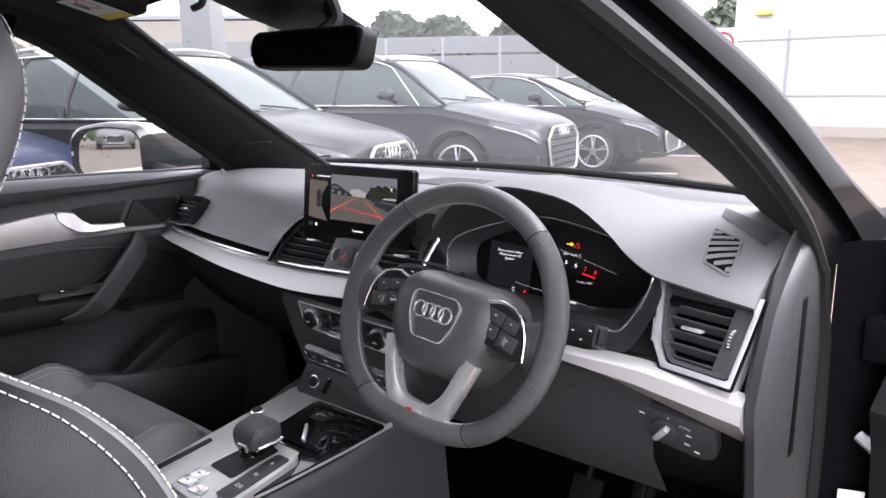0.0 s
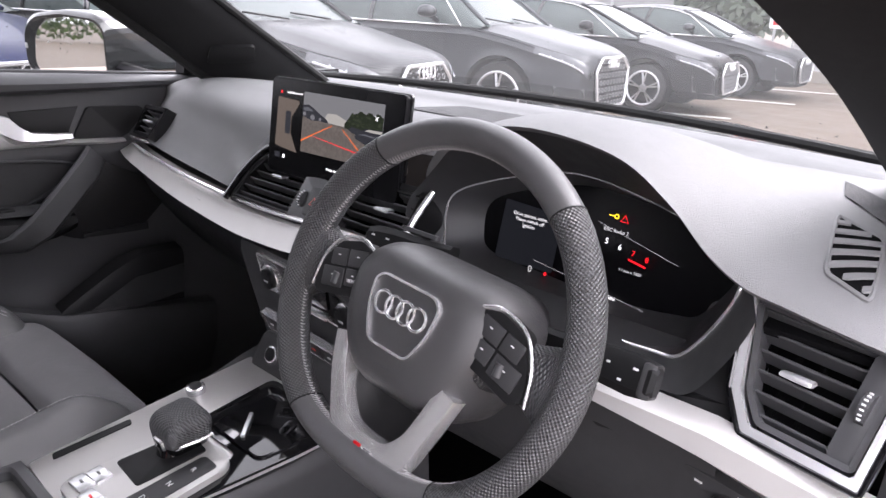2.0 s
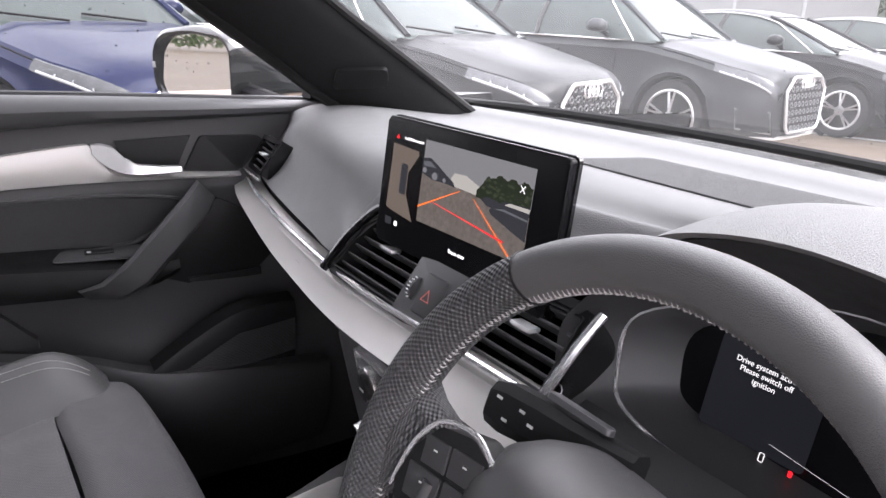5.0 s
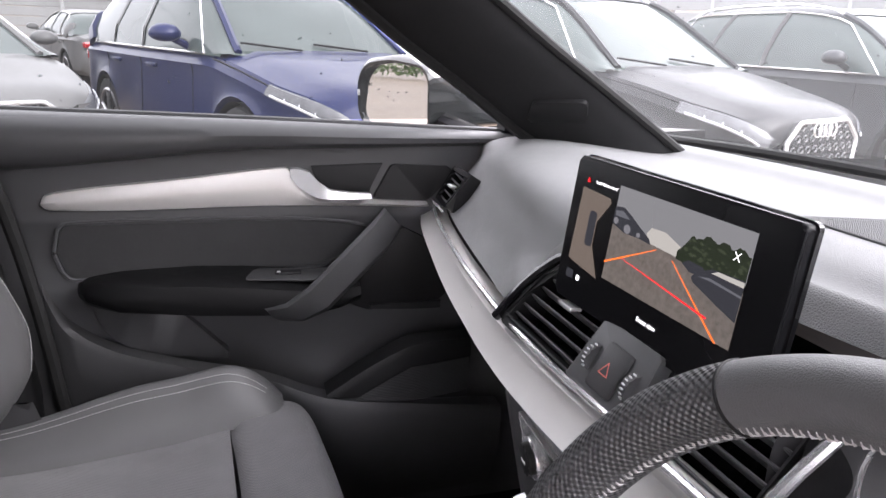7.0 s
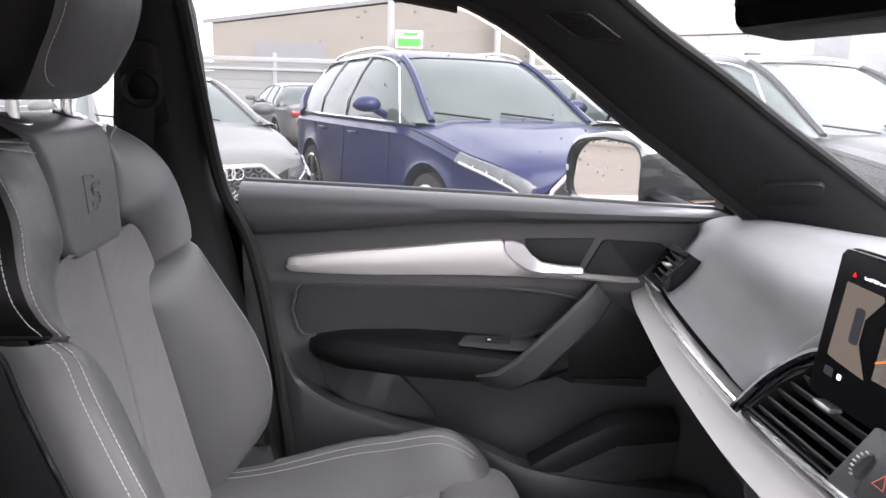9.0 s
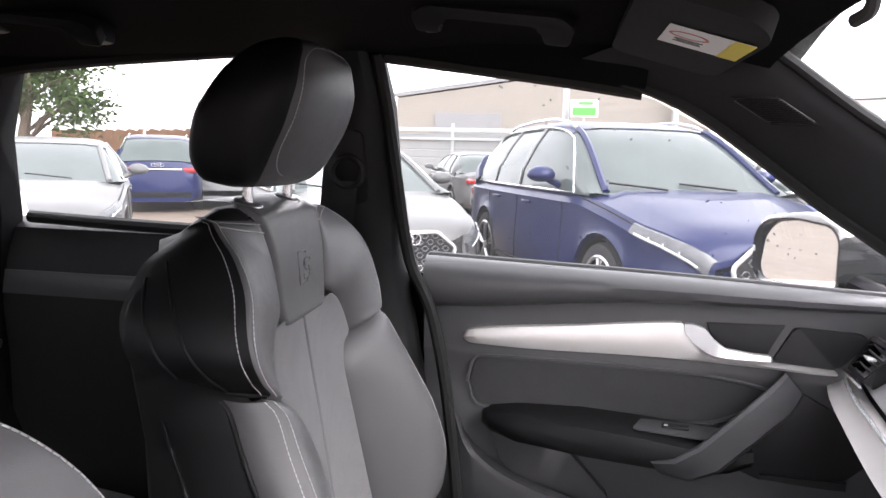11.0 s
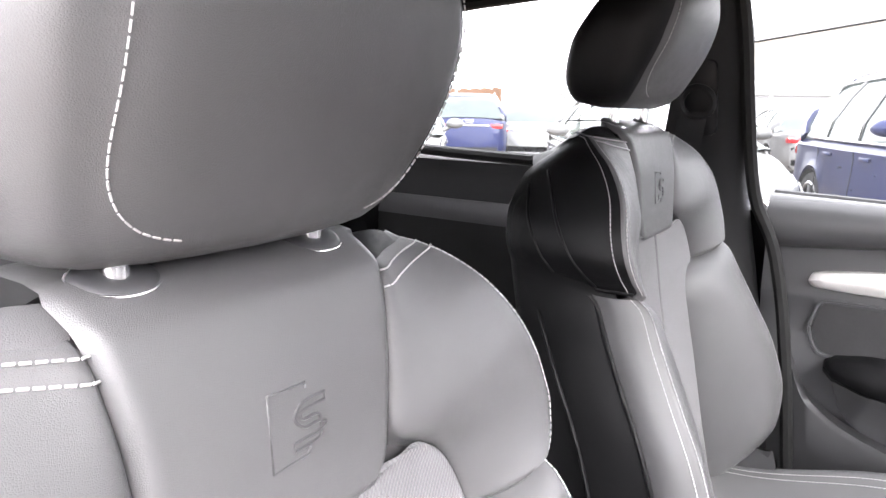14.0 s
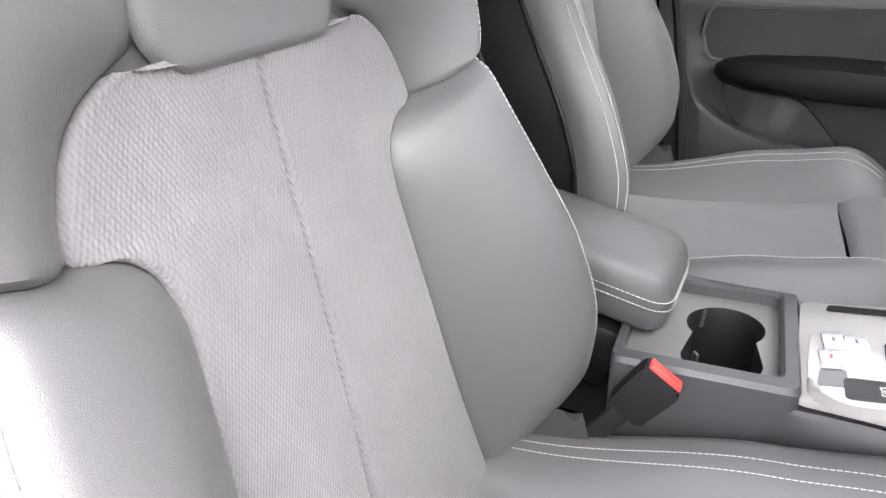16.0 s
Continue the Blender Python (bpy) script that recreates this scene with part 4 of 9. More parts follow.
def front_seat(out):
    root = thing("front_seat", "black leather sports seat with grey fabric centre and pale stitching", "car seat")
    # inner body: rear of the backrest, and what shows in the joints
    bm = bmesh.new()
    rings = []
    for z in list(np.linspace(0.545, 1.176, 46)):
        top = step(1.08, 1.176, z)
        w = seat_w(z) - 0.004 - 0.012 * top
        yb = seat_y(z) - 0.125 + 0.02 * top
        front = []
        for u in np.linspace(-0.97, 0.97, 25):
            t = max(abs(u) - 0.72, 0) / 0.28
            front.append(V((w * u, seat_y(z) - 0.016 + max(seat_b(z) - 0.006, 0) * t ** 1.5 * 0.85, z)))
        ye = ridge(z) - 0.012
        wide = max(w, 0.238 * step(0.60, 0.75, z) * (1 - step(1.02, 1.10, z)))
        right = [V((w - 0.001, ye - 0.016, z)), V((w + 0.003, ye - 0.03, z)), V((wide + 0.003, (ye + yb) / 2, z)), V((wide - 0.002, yb + 0.030, z)), V((wide - 0.03, yb + 0.008, z))]
        rear = [V((w * u, yb - 0.012 * (1 - u * u), z)) for u in np.linspace(0.7, -0.7, 9)]
        left = [V((-p[0], p[1], p[2])) for p in right[::-1]]
        R = front + right + rear + left
        rings.append([p - V((0, 0, top * (0.038 * max((seat_y(z) - p[1]) / 0.125, 0) ** 1.3 + 0.010 * (p[0] / w) ** 4))) for p in R])
    rings.append([V((p[0] * 0.85, -0.56 + (p[1] + 0.56) * 0.75, p[2] + 0.007)) for p in rings[-1]])
    rings.append([V((p[0] * 0.6, -0.56 + (p[1] + 0.56) * 0.4, 1.178)) for p in rings[-1]])
    loft(bm, rings)
    # sides and rear darker than the faces, their shade put into the colour
    seat_part("backrest_body", bm, SHADED_BLACK_LEATHER, root, "leather sides and rear of the backrest, coloured dark for shade")
    for s in (-1, 1):
        # fabric half
        edge = [(x, z) for x, z in BOL_IN] + [(x, z) for x, z in WING_IN[1:6]] + [(0.100, 1.043), (0.060, 1.041)]
        E = resample(curve([(x, z, 0) for x, z in edge], 6), 64)
        bm = bmesh.new()
        rows = []
        for j, e in enumerate(E):
            row = []
            for u in (0, 0.008, 0.018, 0.03, 0.045, 0.065, 0.1, 0.15, 0.2, 0.3, 0.4, 0.5, 0.6, 0.7, 0.78, 0.84, 0.89, 0.93, 0.96, 0.98, 1):
                x = e[0] * u
                z = e[1]
                y = seat_y(z) + 0.004 + 0.008 * u ** 3 - groove(x, 0.0055, 0.008) - groove((e[0] - x) * 0.9, 0.010, 0.006)
                row.append(V((s * x, y, z)))
            rows.append(row)
        grid(bm, rows, uv=(0.15, 0.55))
        fab = seat_part("fabric_panel", bm, FABRIC, root, "grey textured fabric panel")
        # lower bolster: face, side, twin seam
        zr = np.linspace(0.552, 0.998, 60)
        bm = bmesh.new()
        rb = bolster_face(bm, BOL_IN, [(seat_w(z), z) for z in zr], s, 22, 60)
        bol = seat_part("side_bolster", bm, LEATHER, root, "padded leather side bolster")
        bm = bmesh.new()
        sb = side_face(bm, [r[-1] for r in rb], s, 0.056)
        seat_part("bolster_side", bm, LEATHER, bol, "leather side of the bolster")
        bm = bmesh.new()
        tube(bm, [r[-1] + V((s * 0.001, 0, 0)) for r in sb], 0.0032, 6)
        tube(bm, [r[-1].lerp(r[-2], 0.2) + V((s * 0.004, -0.075, 0)) for r in sb[8:]], 0.0022, 6)
        seat_part("piping", bm, SHADED_BLACK_LEATHER, bol, "raised seam in the side leather")
        # shoulder: face, side, twin seam
        zw = np.linspace(1.003, 1.173, 44)
        bm = bmesh.new()
        rw = bolster_face(bm, WING_IN, [(seat_w(z), z) for z in zw], s, 22, 44)
        wing = seat_part("shoulder_bolster", bm, LEATHER, root, "padded leather shoulder bolster")
        bm = bmesh.new()
        sw = side_face(bm, [r[-1] for r in rw], s, dip=0.010)
        # same leather as the face, its colour darkened for the side's shade
        seat_part("shoulder_side", bm, SHADED_BLACK_LEATHER, wing, "leather side of the shoulder, coloured dark for shade")
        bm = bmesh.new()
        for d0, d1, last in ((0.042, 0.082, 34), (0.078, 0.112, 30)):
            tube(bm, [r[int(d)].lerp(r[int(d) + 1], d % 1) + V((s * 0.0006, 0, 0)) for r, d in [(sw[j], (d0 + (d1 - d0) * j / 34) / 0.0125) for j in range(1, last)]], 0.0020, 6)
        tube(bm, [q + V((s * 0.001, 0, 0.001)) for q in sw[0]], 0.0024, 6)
        seat_part("piping", bm, SHADED_BLACK_LEATHER, wing, "raised seam in the side leather")
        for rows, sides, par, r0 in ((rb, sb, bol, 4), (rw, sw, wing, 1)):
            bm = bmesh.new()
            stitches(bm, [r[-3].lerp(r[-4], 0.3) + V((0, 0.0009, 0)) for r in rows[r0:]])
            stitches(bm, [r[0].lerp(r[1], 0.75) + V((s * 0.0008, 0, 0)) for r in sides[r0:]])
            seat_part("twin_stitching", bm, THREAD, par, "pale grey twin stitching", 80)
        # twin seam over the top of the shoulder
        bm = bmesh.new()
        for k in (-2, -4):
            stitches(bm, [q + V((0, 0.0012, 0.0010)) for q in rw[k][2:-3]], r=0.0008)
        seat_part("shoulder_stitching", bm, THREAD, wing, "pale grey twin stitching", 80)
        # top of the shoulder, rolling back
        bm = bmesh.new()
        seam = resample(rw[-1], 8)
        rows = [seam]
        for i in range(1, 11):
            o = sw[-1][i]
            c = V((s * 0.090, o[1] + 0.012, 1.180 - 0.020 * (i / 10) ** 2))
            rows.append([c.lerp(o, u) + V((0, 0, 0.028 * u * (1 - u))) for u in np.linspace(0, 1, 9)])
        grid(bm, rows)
        # inboard top in the shaded colour, outboard top in the lit one
        seat_part("shoulder_top", bm, LEATHER if s == out else SHADED_BLACK_LEATHER, wing, "leather top of the shoulder")
    # lining behind the plate and the fabric's top
    bm = bmesh.new()
    grid(bm, [[V((x, seat_y(z) - 0.003, z)) for x in np.linspace(-0.15, 0.15, 9)] for z in np.linspace(0.985, 1.06, 6)])
    seat_part("lining", bm, LEATHER_SOFT, root)
    # centre plate below the headrest
    bm = bmesh.new()
    rows = []
    for v in np.linspace(0, 1, 44):
        z = 1.032 + 0.150 * v ** 0.9
        w = plate_w(z)
        row = []
        for u in np.linspace(-1, 1, 41):
            d = min((1 - abs(u)) * w, (z - 1.032) * 1.2)
            row.append(V((w * u, seat_y(z) + 0.010 - groove(d, 0.012, 0.010), z)))
        rows.append(row)
    for dz, dy in ((0.004, -0.008), (0.0065, -0.02), (0.0075, -0.045), (0.004, -0.075)):
        rows.append([V((p[0], seat_y(1.182) + 0.006 + dy, 1.183 + dz)) for p in rows[43]])
    grid(bm, rows)
    plate = seat_part("centre_plate", bm, LEATHER, root, "smooth leather plate between the shoulders")
    # pressed emblem: an outlined block and a snaking line
    bm = bmesh.new()

    def on_plate(x, z):
        return V((x - 0.010, seat_y(z) + 0.0100, z))
    tube(bm, [on_plate(x, z) for x, z in ((0.000, 1.1175), (0.000, 1.1205), (0.0275, 1.1215), (0.0275, 1.0795), (0.0015, 1.0805), (-0.001, 1.084))], 0.0010, 6)
    for d in (0.0022, -0.0022):
        sn = [(-0.0145, 1.1085 + d), (0.0030, 1.1080 + d), (0.0078 + d, 1.1035), (0.0030, 1.0985 - d), (-0.0080, 1.0980 - d), (-0.0122 - d, 1.0935), (-0.0080, 1.0885 + d), (0.0115, 1.0875 + d)]
        tube(bm, [on_plate(p[0], p[1]) for p in curve([(a, b, 0) for a, b in sn], 5)], 0.0011, 6)
    for x, z in ((-0.0145, 1.1085), (0.0115, 1.0875)):
        tube(bm, [on_plate(x, z - 0.0022), on_plate(x, z + 0.0022)], 0.0008, 6)
    seat_part("pressed_emblem", bm, LEATHER_SOFT, plate, "emblem pressed into the leather")
    # headrest
    hw = spline([(1.194, 0.085), (1.200, 0.106), (1.214, 0.122), (1.25, 0.134), (1.29, 0.138), (1.32, 0.132), (1.345, 0.116), (1.362, 0.092), (1.372, 0.055)])
    hf = spline([(1.194, -0.520), (1.202, -0.502), (1.24, -0.474), (1.28, -0.454), (1.32, -0.445), (1.35, -0.447), (1.365, -0.458), (1.372, -0.475)])
    hb = spline([(1.194, -0.550), (1.202, -0.582), (1.232, -0.594), (1.27, -0.588), (1.305, -0.568), (1.335, -0.545), (1.36, -0.518), (1.372, -0.495)])

    def head_front(x, z):
        w, a, b = hw(z), hf(z), hb(z)
        c = min(abs(x) / w, 1) ** (1 / 0.42)
        return (a + b) / 2 + (a - b) / 2 * (1 - c * c) ** 0.275 + 0.01 * (1 - min((x / w) ** 2, 1))
    bm = bmesh.new()
    rings = []
    for z in np.concatenate((np.linspace(1.194, 1.208, 5), np.linspace(1.214, 1.34, 17), np.linspace(1.346, 1.372, 7))):
        w, a, b = hw(z), hf(z), hb(z)
        R = []
        for k in range(56):
            th = 2 * math.pi * k / 56
            c, sn = math.cos(th), math.sin(th)
            x = w * math.copysign(abs(c) ** 0.42, c)
            y = (a + b) / 2 + (a - b) / 2 * math.copysign(abs(sn) ** 0.55, sn)
            if sn < 0:
                x *= 1 - 0.12 * sn * sn
            crease = math.exp(-((abs(x) - 0.80 * w) / 0.005) ** 2) if sn > 0.3 else 0
            R.append(V((x, y + 0.01 * (1 - (x / w) ** 2) * (sn > 0) - 0.003 * crease, z)))
        rings.append(R)
    loft(bm, rings)
    # shell in the shaded colour; front and outer side keep the lit one
    head = seat_part("headrest", bm, SHADED_BLACK_LEATHER, root, "padded headrest, leather coloured dark for shade at the sides and back")
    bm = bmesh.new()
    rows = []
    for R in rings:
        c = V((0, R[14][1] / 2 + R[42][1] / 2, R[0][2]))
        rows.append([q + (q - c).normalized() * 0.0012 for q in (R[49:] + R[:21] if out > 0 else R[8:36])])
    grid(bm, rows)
    seat_part("front_pad", bm, LEATHER, head, "leather front and outer side in the lit colour")
    bm = bmesh.new()
    m = plane((out * 0.134, -0.520, 1.243), (0, 1, 0), (0, 0, out))
    disc(bm, 0.019, -0.01, 0.006, m, 28, 0.003)
    disc(bm, 0.012, 0.006, 0.009, m, 28, 0.002)
    seat_part("release_button", bm, PLASTIC_GREY, head, "round release button")
    bm = bmesh.new()
    seam = []
    for t in np.linspace(-1.2, math.pi + 1.2, 140):
        x = 0.106 * math.copysign(abs(math.cos(t)) ** 0.5, math.cos(t))
        z = 1.283 + 0.0775 * math.copysign(abs(math.sin(t)) ** 0.55, math.sin(t))
        seam.append(V((x, head_front(x, z) + 0.0016, z)))
    stitches(bm, seam)
    seat_part("stitching", bm, THREAD, head, "pale grey stitching", 80)
    for s in (-1, 1):
        bm = bmesh.new()
        tube(bm, [V((s * 0.066, -0.530, 1.170)), V((s * 0.066, -0.530, 1.240))], 0.0065, 14)
        seat_part("post", bm, CHROME, root, "chromed headrest post")
        bm = bmesh.new()
        rings = [[V((s * 0.066 + r * 1.45 * math.cos(t), -0.530 + r * math.sin(t), z - 0.35 * r * math.sin(t))) for t in np.linspace(0, 2 * math.pi, 24, endpoint=False)] for r, z in ((0.015, 1.176), (0.0155, 1.1865), (0.013, 1.1890), (0.007, 1.1890))]
        loft(bm, rings)
        collar = seat_part("post_collar", bm, PLASTIC_GREY, root, "dark plastic collar with a chrome ring")
        bm = bmesh.new()
        tube(bm, [V((s * 0.066 + 0.0158 * 1.45 * math.cos(t), -0.530 + 0.0158 * math.sin(t), 1.186 - 0.0055 * math.sin(t))) for t in np.linspace(0, 2 * math.pi, 28, endpoint=False)], 0.0010, 6, True)
        seat_part("chrome_ring", bm, CHROME, collar, "chrome ring")
    # cushion
    cz = spline([(-0.48, 0.60), (-0.40, 0.588), (-0.30, 0.585), (-0.15, 0.592), (0.0, 0.612), (0.05, 0.606), (0.075, 0.585), (0.09, 0.55), (0.09, 0.5)][:7])

    def cush(x, y):
        t = (abs(x) - 0.135) / 0.125
        return cz(y) + 0.072 * (0.35 + 0.65 * step(-0.42, -0.15, y)) * step(0, 0.75, t) * step(0.09, -0.06, y) - 0.05 * step(0.70, 1.05, t) ** 2

    def cpatch(name, x0, x1, y0, y1, mat, label, rise, nu=20, nv=24, uv=None, dive=0.012, xa=None):
        bm = bmesh.new()
        rows = []
        for j in range(nv + 1):
            v = j / nv
            y = y0 + (y1 - y0) * v
            row = []
            for i in range(nu + 1):
                u = i / nu
                b = x1 if xa is None else x1 * (1 - 0.10 * max(0, (v - 0.7) / 0.3) ** 2)
                x = x0 + (b - x0) * u
                row.append(V((x, y, cush(x, y) + rise - dive * (1 - puff(u, v, 8, 12)))))
            rows.append(row)
        grid(bm, rows, uv=uv)
        return seat_part(name, bm, mat, root, label), rows
    cpatch("cushion_fabric", -0.158, 0.158, -0.43, -0.052, FABRIC, "grey textured fabric seat panel", 0.004, 24, 24, (0.32, 0.31))
    # front pad rolls down over the edge
    bm = bmesh.new()
    rows = []
    for v in np.linspace(0, 1, 22):
        a = v * 2.0
        if v < 0.55:
            y, z = -0.046 + v / 0.55 * 0.10, None
        else:
            q = (v - 0.55) / 0.45 * math.pi / 2
            y, z = 0.054 + 0.045 * math.sin(q), cz(0.054) - 0.09 * (1 - math.cos(q))
        row = []
        for u in np.linspace(-1, 1, 31):
            x = 0.232 * u
            e = (1 - abs(u) ** 10) * (1 - (1 - v) ** 20)
            zz = (cush(x * 0.6, y) if z is None else z) + 0.006 - 0.018 * (1 - e) + 0.012 * abs(u) ** 3
            row.append(V((x, y - 0.012 * u * u, zz)))
        rows.append(row)
    grid(bm, rows, uv=(0.46, 0.16))
    seat_part("thigh_pad", bm, FABRIC, root, "grey fabric thigh pad")
    for s in (-1, 1):
        bp, rows = cpatch("cushion_bolster", s * 0.158, s * 0.272, -0.46, 0.035, LEATHER, "padded leather cushion bolster", 0.004, 22, 36, (0.12, 0.43), 0.014, 1)
        for off in (12, 14):
            bm = bmesh.new()
            stitches(bm, [r[-off].lerp(r[-off - 1], 0.3) + V((0, 0, 0.0012)) for r in rows[2:-2]])
            seat_part("stitching", bm, THREAD, bp, "pale grey stitching", 80)
    bm = bmesh.new()
    rings = []
    for z, k, f in ((0.34, 0.9, 0.02), (0.42, 0.97, 0.05), (0.50, 1.0, 0.075), (0.555, 1.0, 0.07)):
        rings.append([V((p[0] * k, p[1], z)) for p in rounded([(-0.262, -0.46), (0.262, -0.46), (0.262, -0.02), (0.225, f), (-0.225, f), (-0.262, -0.02)], 0.03, 4)])
    loft(bm, rings)
    seat_part("cushion_base", bm, LEATHER_SOFT, root, "black leather cushion sides")
    for s in (-1, 1):
        bm = bmesh.new()
        rings = []
        for z, d in ((0.40, 0.0), (0.55, 0.0), (0.62, 0.02), (0.66, 0.035)):
            rings.append([V((s * x, y + d * 0.3, z)) for x, y in ((0.225, -0.50), (0.258 - d * 0.5, -0.49), (0.262 - d * 0.5, -0.40), (0.255 - d, -0.31 - d), (0.225, -0.30 - d))])
        loft(bm, rings)
        seat_part("hinge_cover", bm, PLASTIC, root, "black plastic hinge cover")
        bm = bmesh.new()
        rbox(bm, (0.035, 0.52, 0.05), 0.006, pose(s * 0.19, -0.2, 0.355))
        seat_part("rail", bm, SATIN, root, "steel seat rail")
    bm = bmesh.new()
    tube(bm, [V((-0.25, -0.50, 1.016)), V((-0.262, -0.468, 1.018))], 0.004, 8)
    seat_part("release_lever", bm, CHROME, root, "small chromed lever")
    return root


driver_seat = front_seat(1)
DRIVER_SEAT = Matrix.Translation((0.338, -0.2, 0.3))
driver_seat.matrix_basis = DRIVER_SEAT
passenger_seat = front_seat(-1)
passenger_seat.matrix_basis = Matrix.Translation((-0.384, -0.210, 0.366))
for o in passenger_seat.children:
    if o.name.startswith("headrest"):
        o.location[2] += 0.012
for o in (driver_seat, passenger_seat):
    tagged(o, group="front seats")

# ==== dashboard ====
dash = thing("dashboard", "grey soft-touch dashboard with silver trim strip and air vents", "dashboard", (0, 0.5, 0.75))
strip_y = spline([(-0.74, 0.325), (-0.66, 0.300), (-0.54, 0.275), (-0.38, 0.247), (-0.30, 0.236), (-0.17, 0.220), (0.0, 0.208), (0.20, 0.20)])
strip_t = spline([(-0.74, 0.968), (-0.54, 0.964), (-0.30, 0.966), (-0.10, 0.972), (0.02, 0.980), (0.20, 0.990)])
strip_b = spline([(-0.74, 0.948), (-0.54, 0.941), (-0.30, 0.932), (-0.15, 0.931), (-0.05, 0.936), (0.04, 0.944), (0.20, 0.952)])
face_z = spline([(-0.74, 0.985), (-0.55, 0.982), (-0.30, 0.984), (-0.20, 0.986), (-0.185, 0.995), (-0.16, 1.035), (-0.12, 1.068), (-0.06, 1.085), (0.10, 1.09), (0.22, 1.09), (0.60, 1.06), (0.74, 1.055)])
face_y = spline([(-0.74, 0.335), (-0.55, 0.292), (-0.30, 0.246), (-0.20, 0.230), (-0.16, 0.245), (-0.12, 0.262), (0.0, 0.275), (0.20, 0.30), (0.40, 0.35), (0.58, 0.27), (0.62, 0.225), (0.74, 0.205)])


def pad_profile(x):
    w = 0.10 * (1 - (x / 0.72) ** 2)
    fy, fz = face_y(x), face_z(x)
    left = step(-0.16, -0.30, x)
    edge = 0.035 * step(0.50, 0.74, abs(x))
    right = step(0.48, 0.60, x)
    edge *= 1 - 0.6 * right
    pts = [(0.70 + w, 1.085), (0.645 + w, 1.103), (0.60 + w * 0.8, 1.106 - edge * 0.3), (0.56 + w * 0.7, 1.098 - edge * 0.4), (0.46, 1.112 - edge * 0.5),
           (0.40, 1.108 - edge * 0.7), (fy + 0.085 - 0.02 * left, 1.092 - edge + 0.012 * right), (fy + 0.045, 1.092 * 0.35 + fz * 0.65 + 0.028 * left - edge * 0.5 + 0.022 * right), (fy + 0.014 + 0.010 * left, fz + 0.026 - 0.008 * right), (fy, fz)]
    drop = 0.08 * step(0.40, 0.50, x)
    return [V((x, y, z - drop * step(0.56, 0.44, y))) for y, z in pts]


bm = bmesh.new()
rows = []
for x in list(np.linspace(-0.70, -0.22, 26)) + list(np.linspace(-0.205, -0.05, 16)) + list(np.linspace(0.0, 0.725, 34)):
    rows.append(curve(pad_profile(x), 5))
grid(bm, rows)
bmesh.ops.recalc_face_normals(bm, faces=bm.faces)
pad = part("upper_pad", bm, SOFT, dash, "grained grey soft-touch upper pad", 60)
# lower dash behind everything
bm = bmesh.new()
rows = []
for x in np.linspace(-0.74, 0.74, 30):
    y0 = strip_y(min(x, 0.2)) if x < 0.2 else float(np.interp(x, (0.2, 0.5, 0.74), (0.20, 0.17, 0.19)))
    rows.append([V((x, y, z)) for y, z in ((y0 + 0.07, 0.968), (y0 + 0.02, 0.962), (y0 + 0.012, 0.90), (y0 + 0.03, 0.86), (y0 + 0.075, 0.80), (y0 + 0.16, 0.72), (y0 + 0.3, 0.66), (y0 + 0.55, 0.66))])
grid(bm, rows)
bmesh.ops.solidify(bm, geom=bm.faces[:], thickness=0.01)
part("lower_panel", bm, PLASTIC_DARK, dash, "black lower panel and glovebox", 50)


def strip(name, x0, x1, n, yf, zt, zb, lean):
    bm = bmesh.new()
    rows = []
    for x in np.linspace(x0, x1, n):
        y, t, b = yf(x), zt(x), zb(x)
        rows.append([V((x, y + 0.02, t + 0.002)), V((x, y + 0.002, t)), V((x, y - 0.006, t - 0.004)), V((x, y - 0.010, t * 0.65 + b * 0.35)), V((x, y - 0.006 + lean, b + 0.004)), V((x, y + 0.002 + lean, b)), V((x, y + 0.03 + lean, b))])
    loft_rows = grid(bm, rows)
    bm.faces.new([r for r in loft_rows[0]])
    bm.faces.new([r for r in loft_rows[-1]][::-1])
    return part(name, bm, SILVER, dash, "brushed silver trim strip", 30)


st = strip("trim_strip", -0.73, 0.20, 50, strip_y, strip_t, strip_b, -0.022)
strip("trim_strip_driver", 0.498, 0.722, 14, lambda x: 0.135, lambda x: float(np.interp(x, (0.5, 0.6, 0.72), (0.972, 0.972, 0.958))), lambda x: float(np.interp(x, (0.5, 0.62, 0.72), (0.936, 0.908, 0.886))), 0.045)
bm = bmesh.new()
tube(bm, [V((x, strip_y(x) - 0.003, strip_t(x) + 0.006)) for x in np.linspace(-0.72, 0.19, 40)], 0.0035, 8)
part("chrome_line", bm, CHROME, dash, "thin chrome line")
bm = bmesh.new()
prism(bm, rounded([(-0.022, -0.006), (0.022, -0.006), (0.022, 0.006), (-0.022, 0.006)], 0.003), 0, 0.0025, plane((-0.30, strip_y(-0.30) - 0.012, 0.944), (1, -0.17, -0.02), (0, 0.1, 1)), 0.001)
part("trim_badge", bm, SATIN, st, "small satin badge plate")


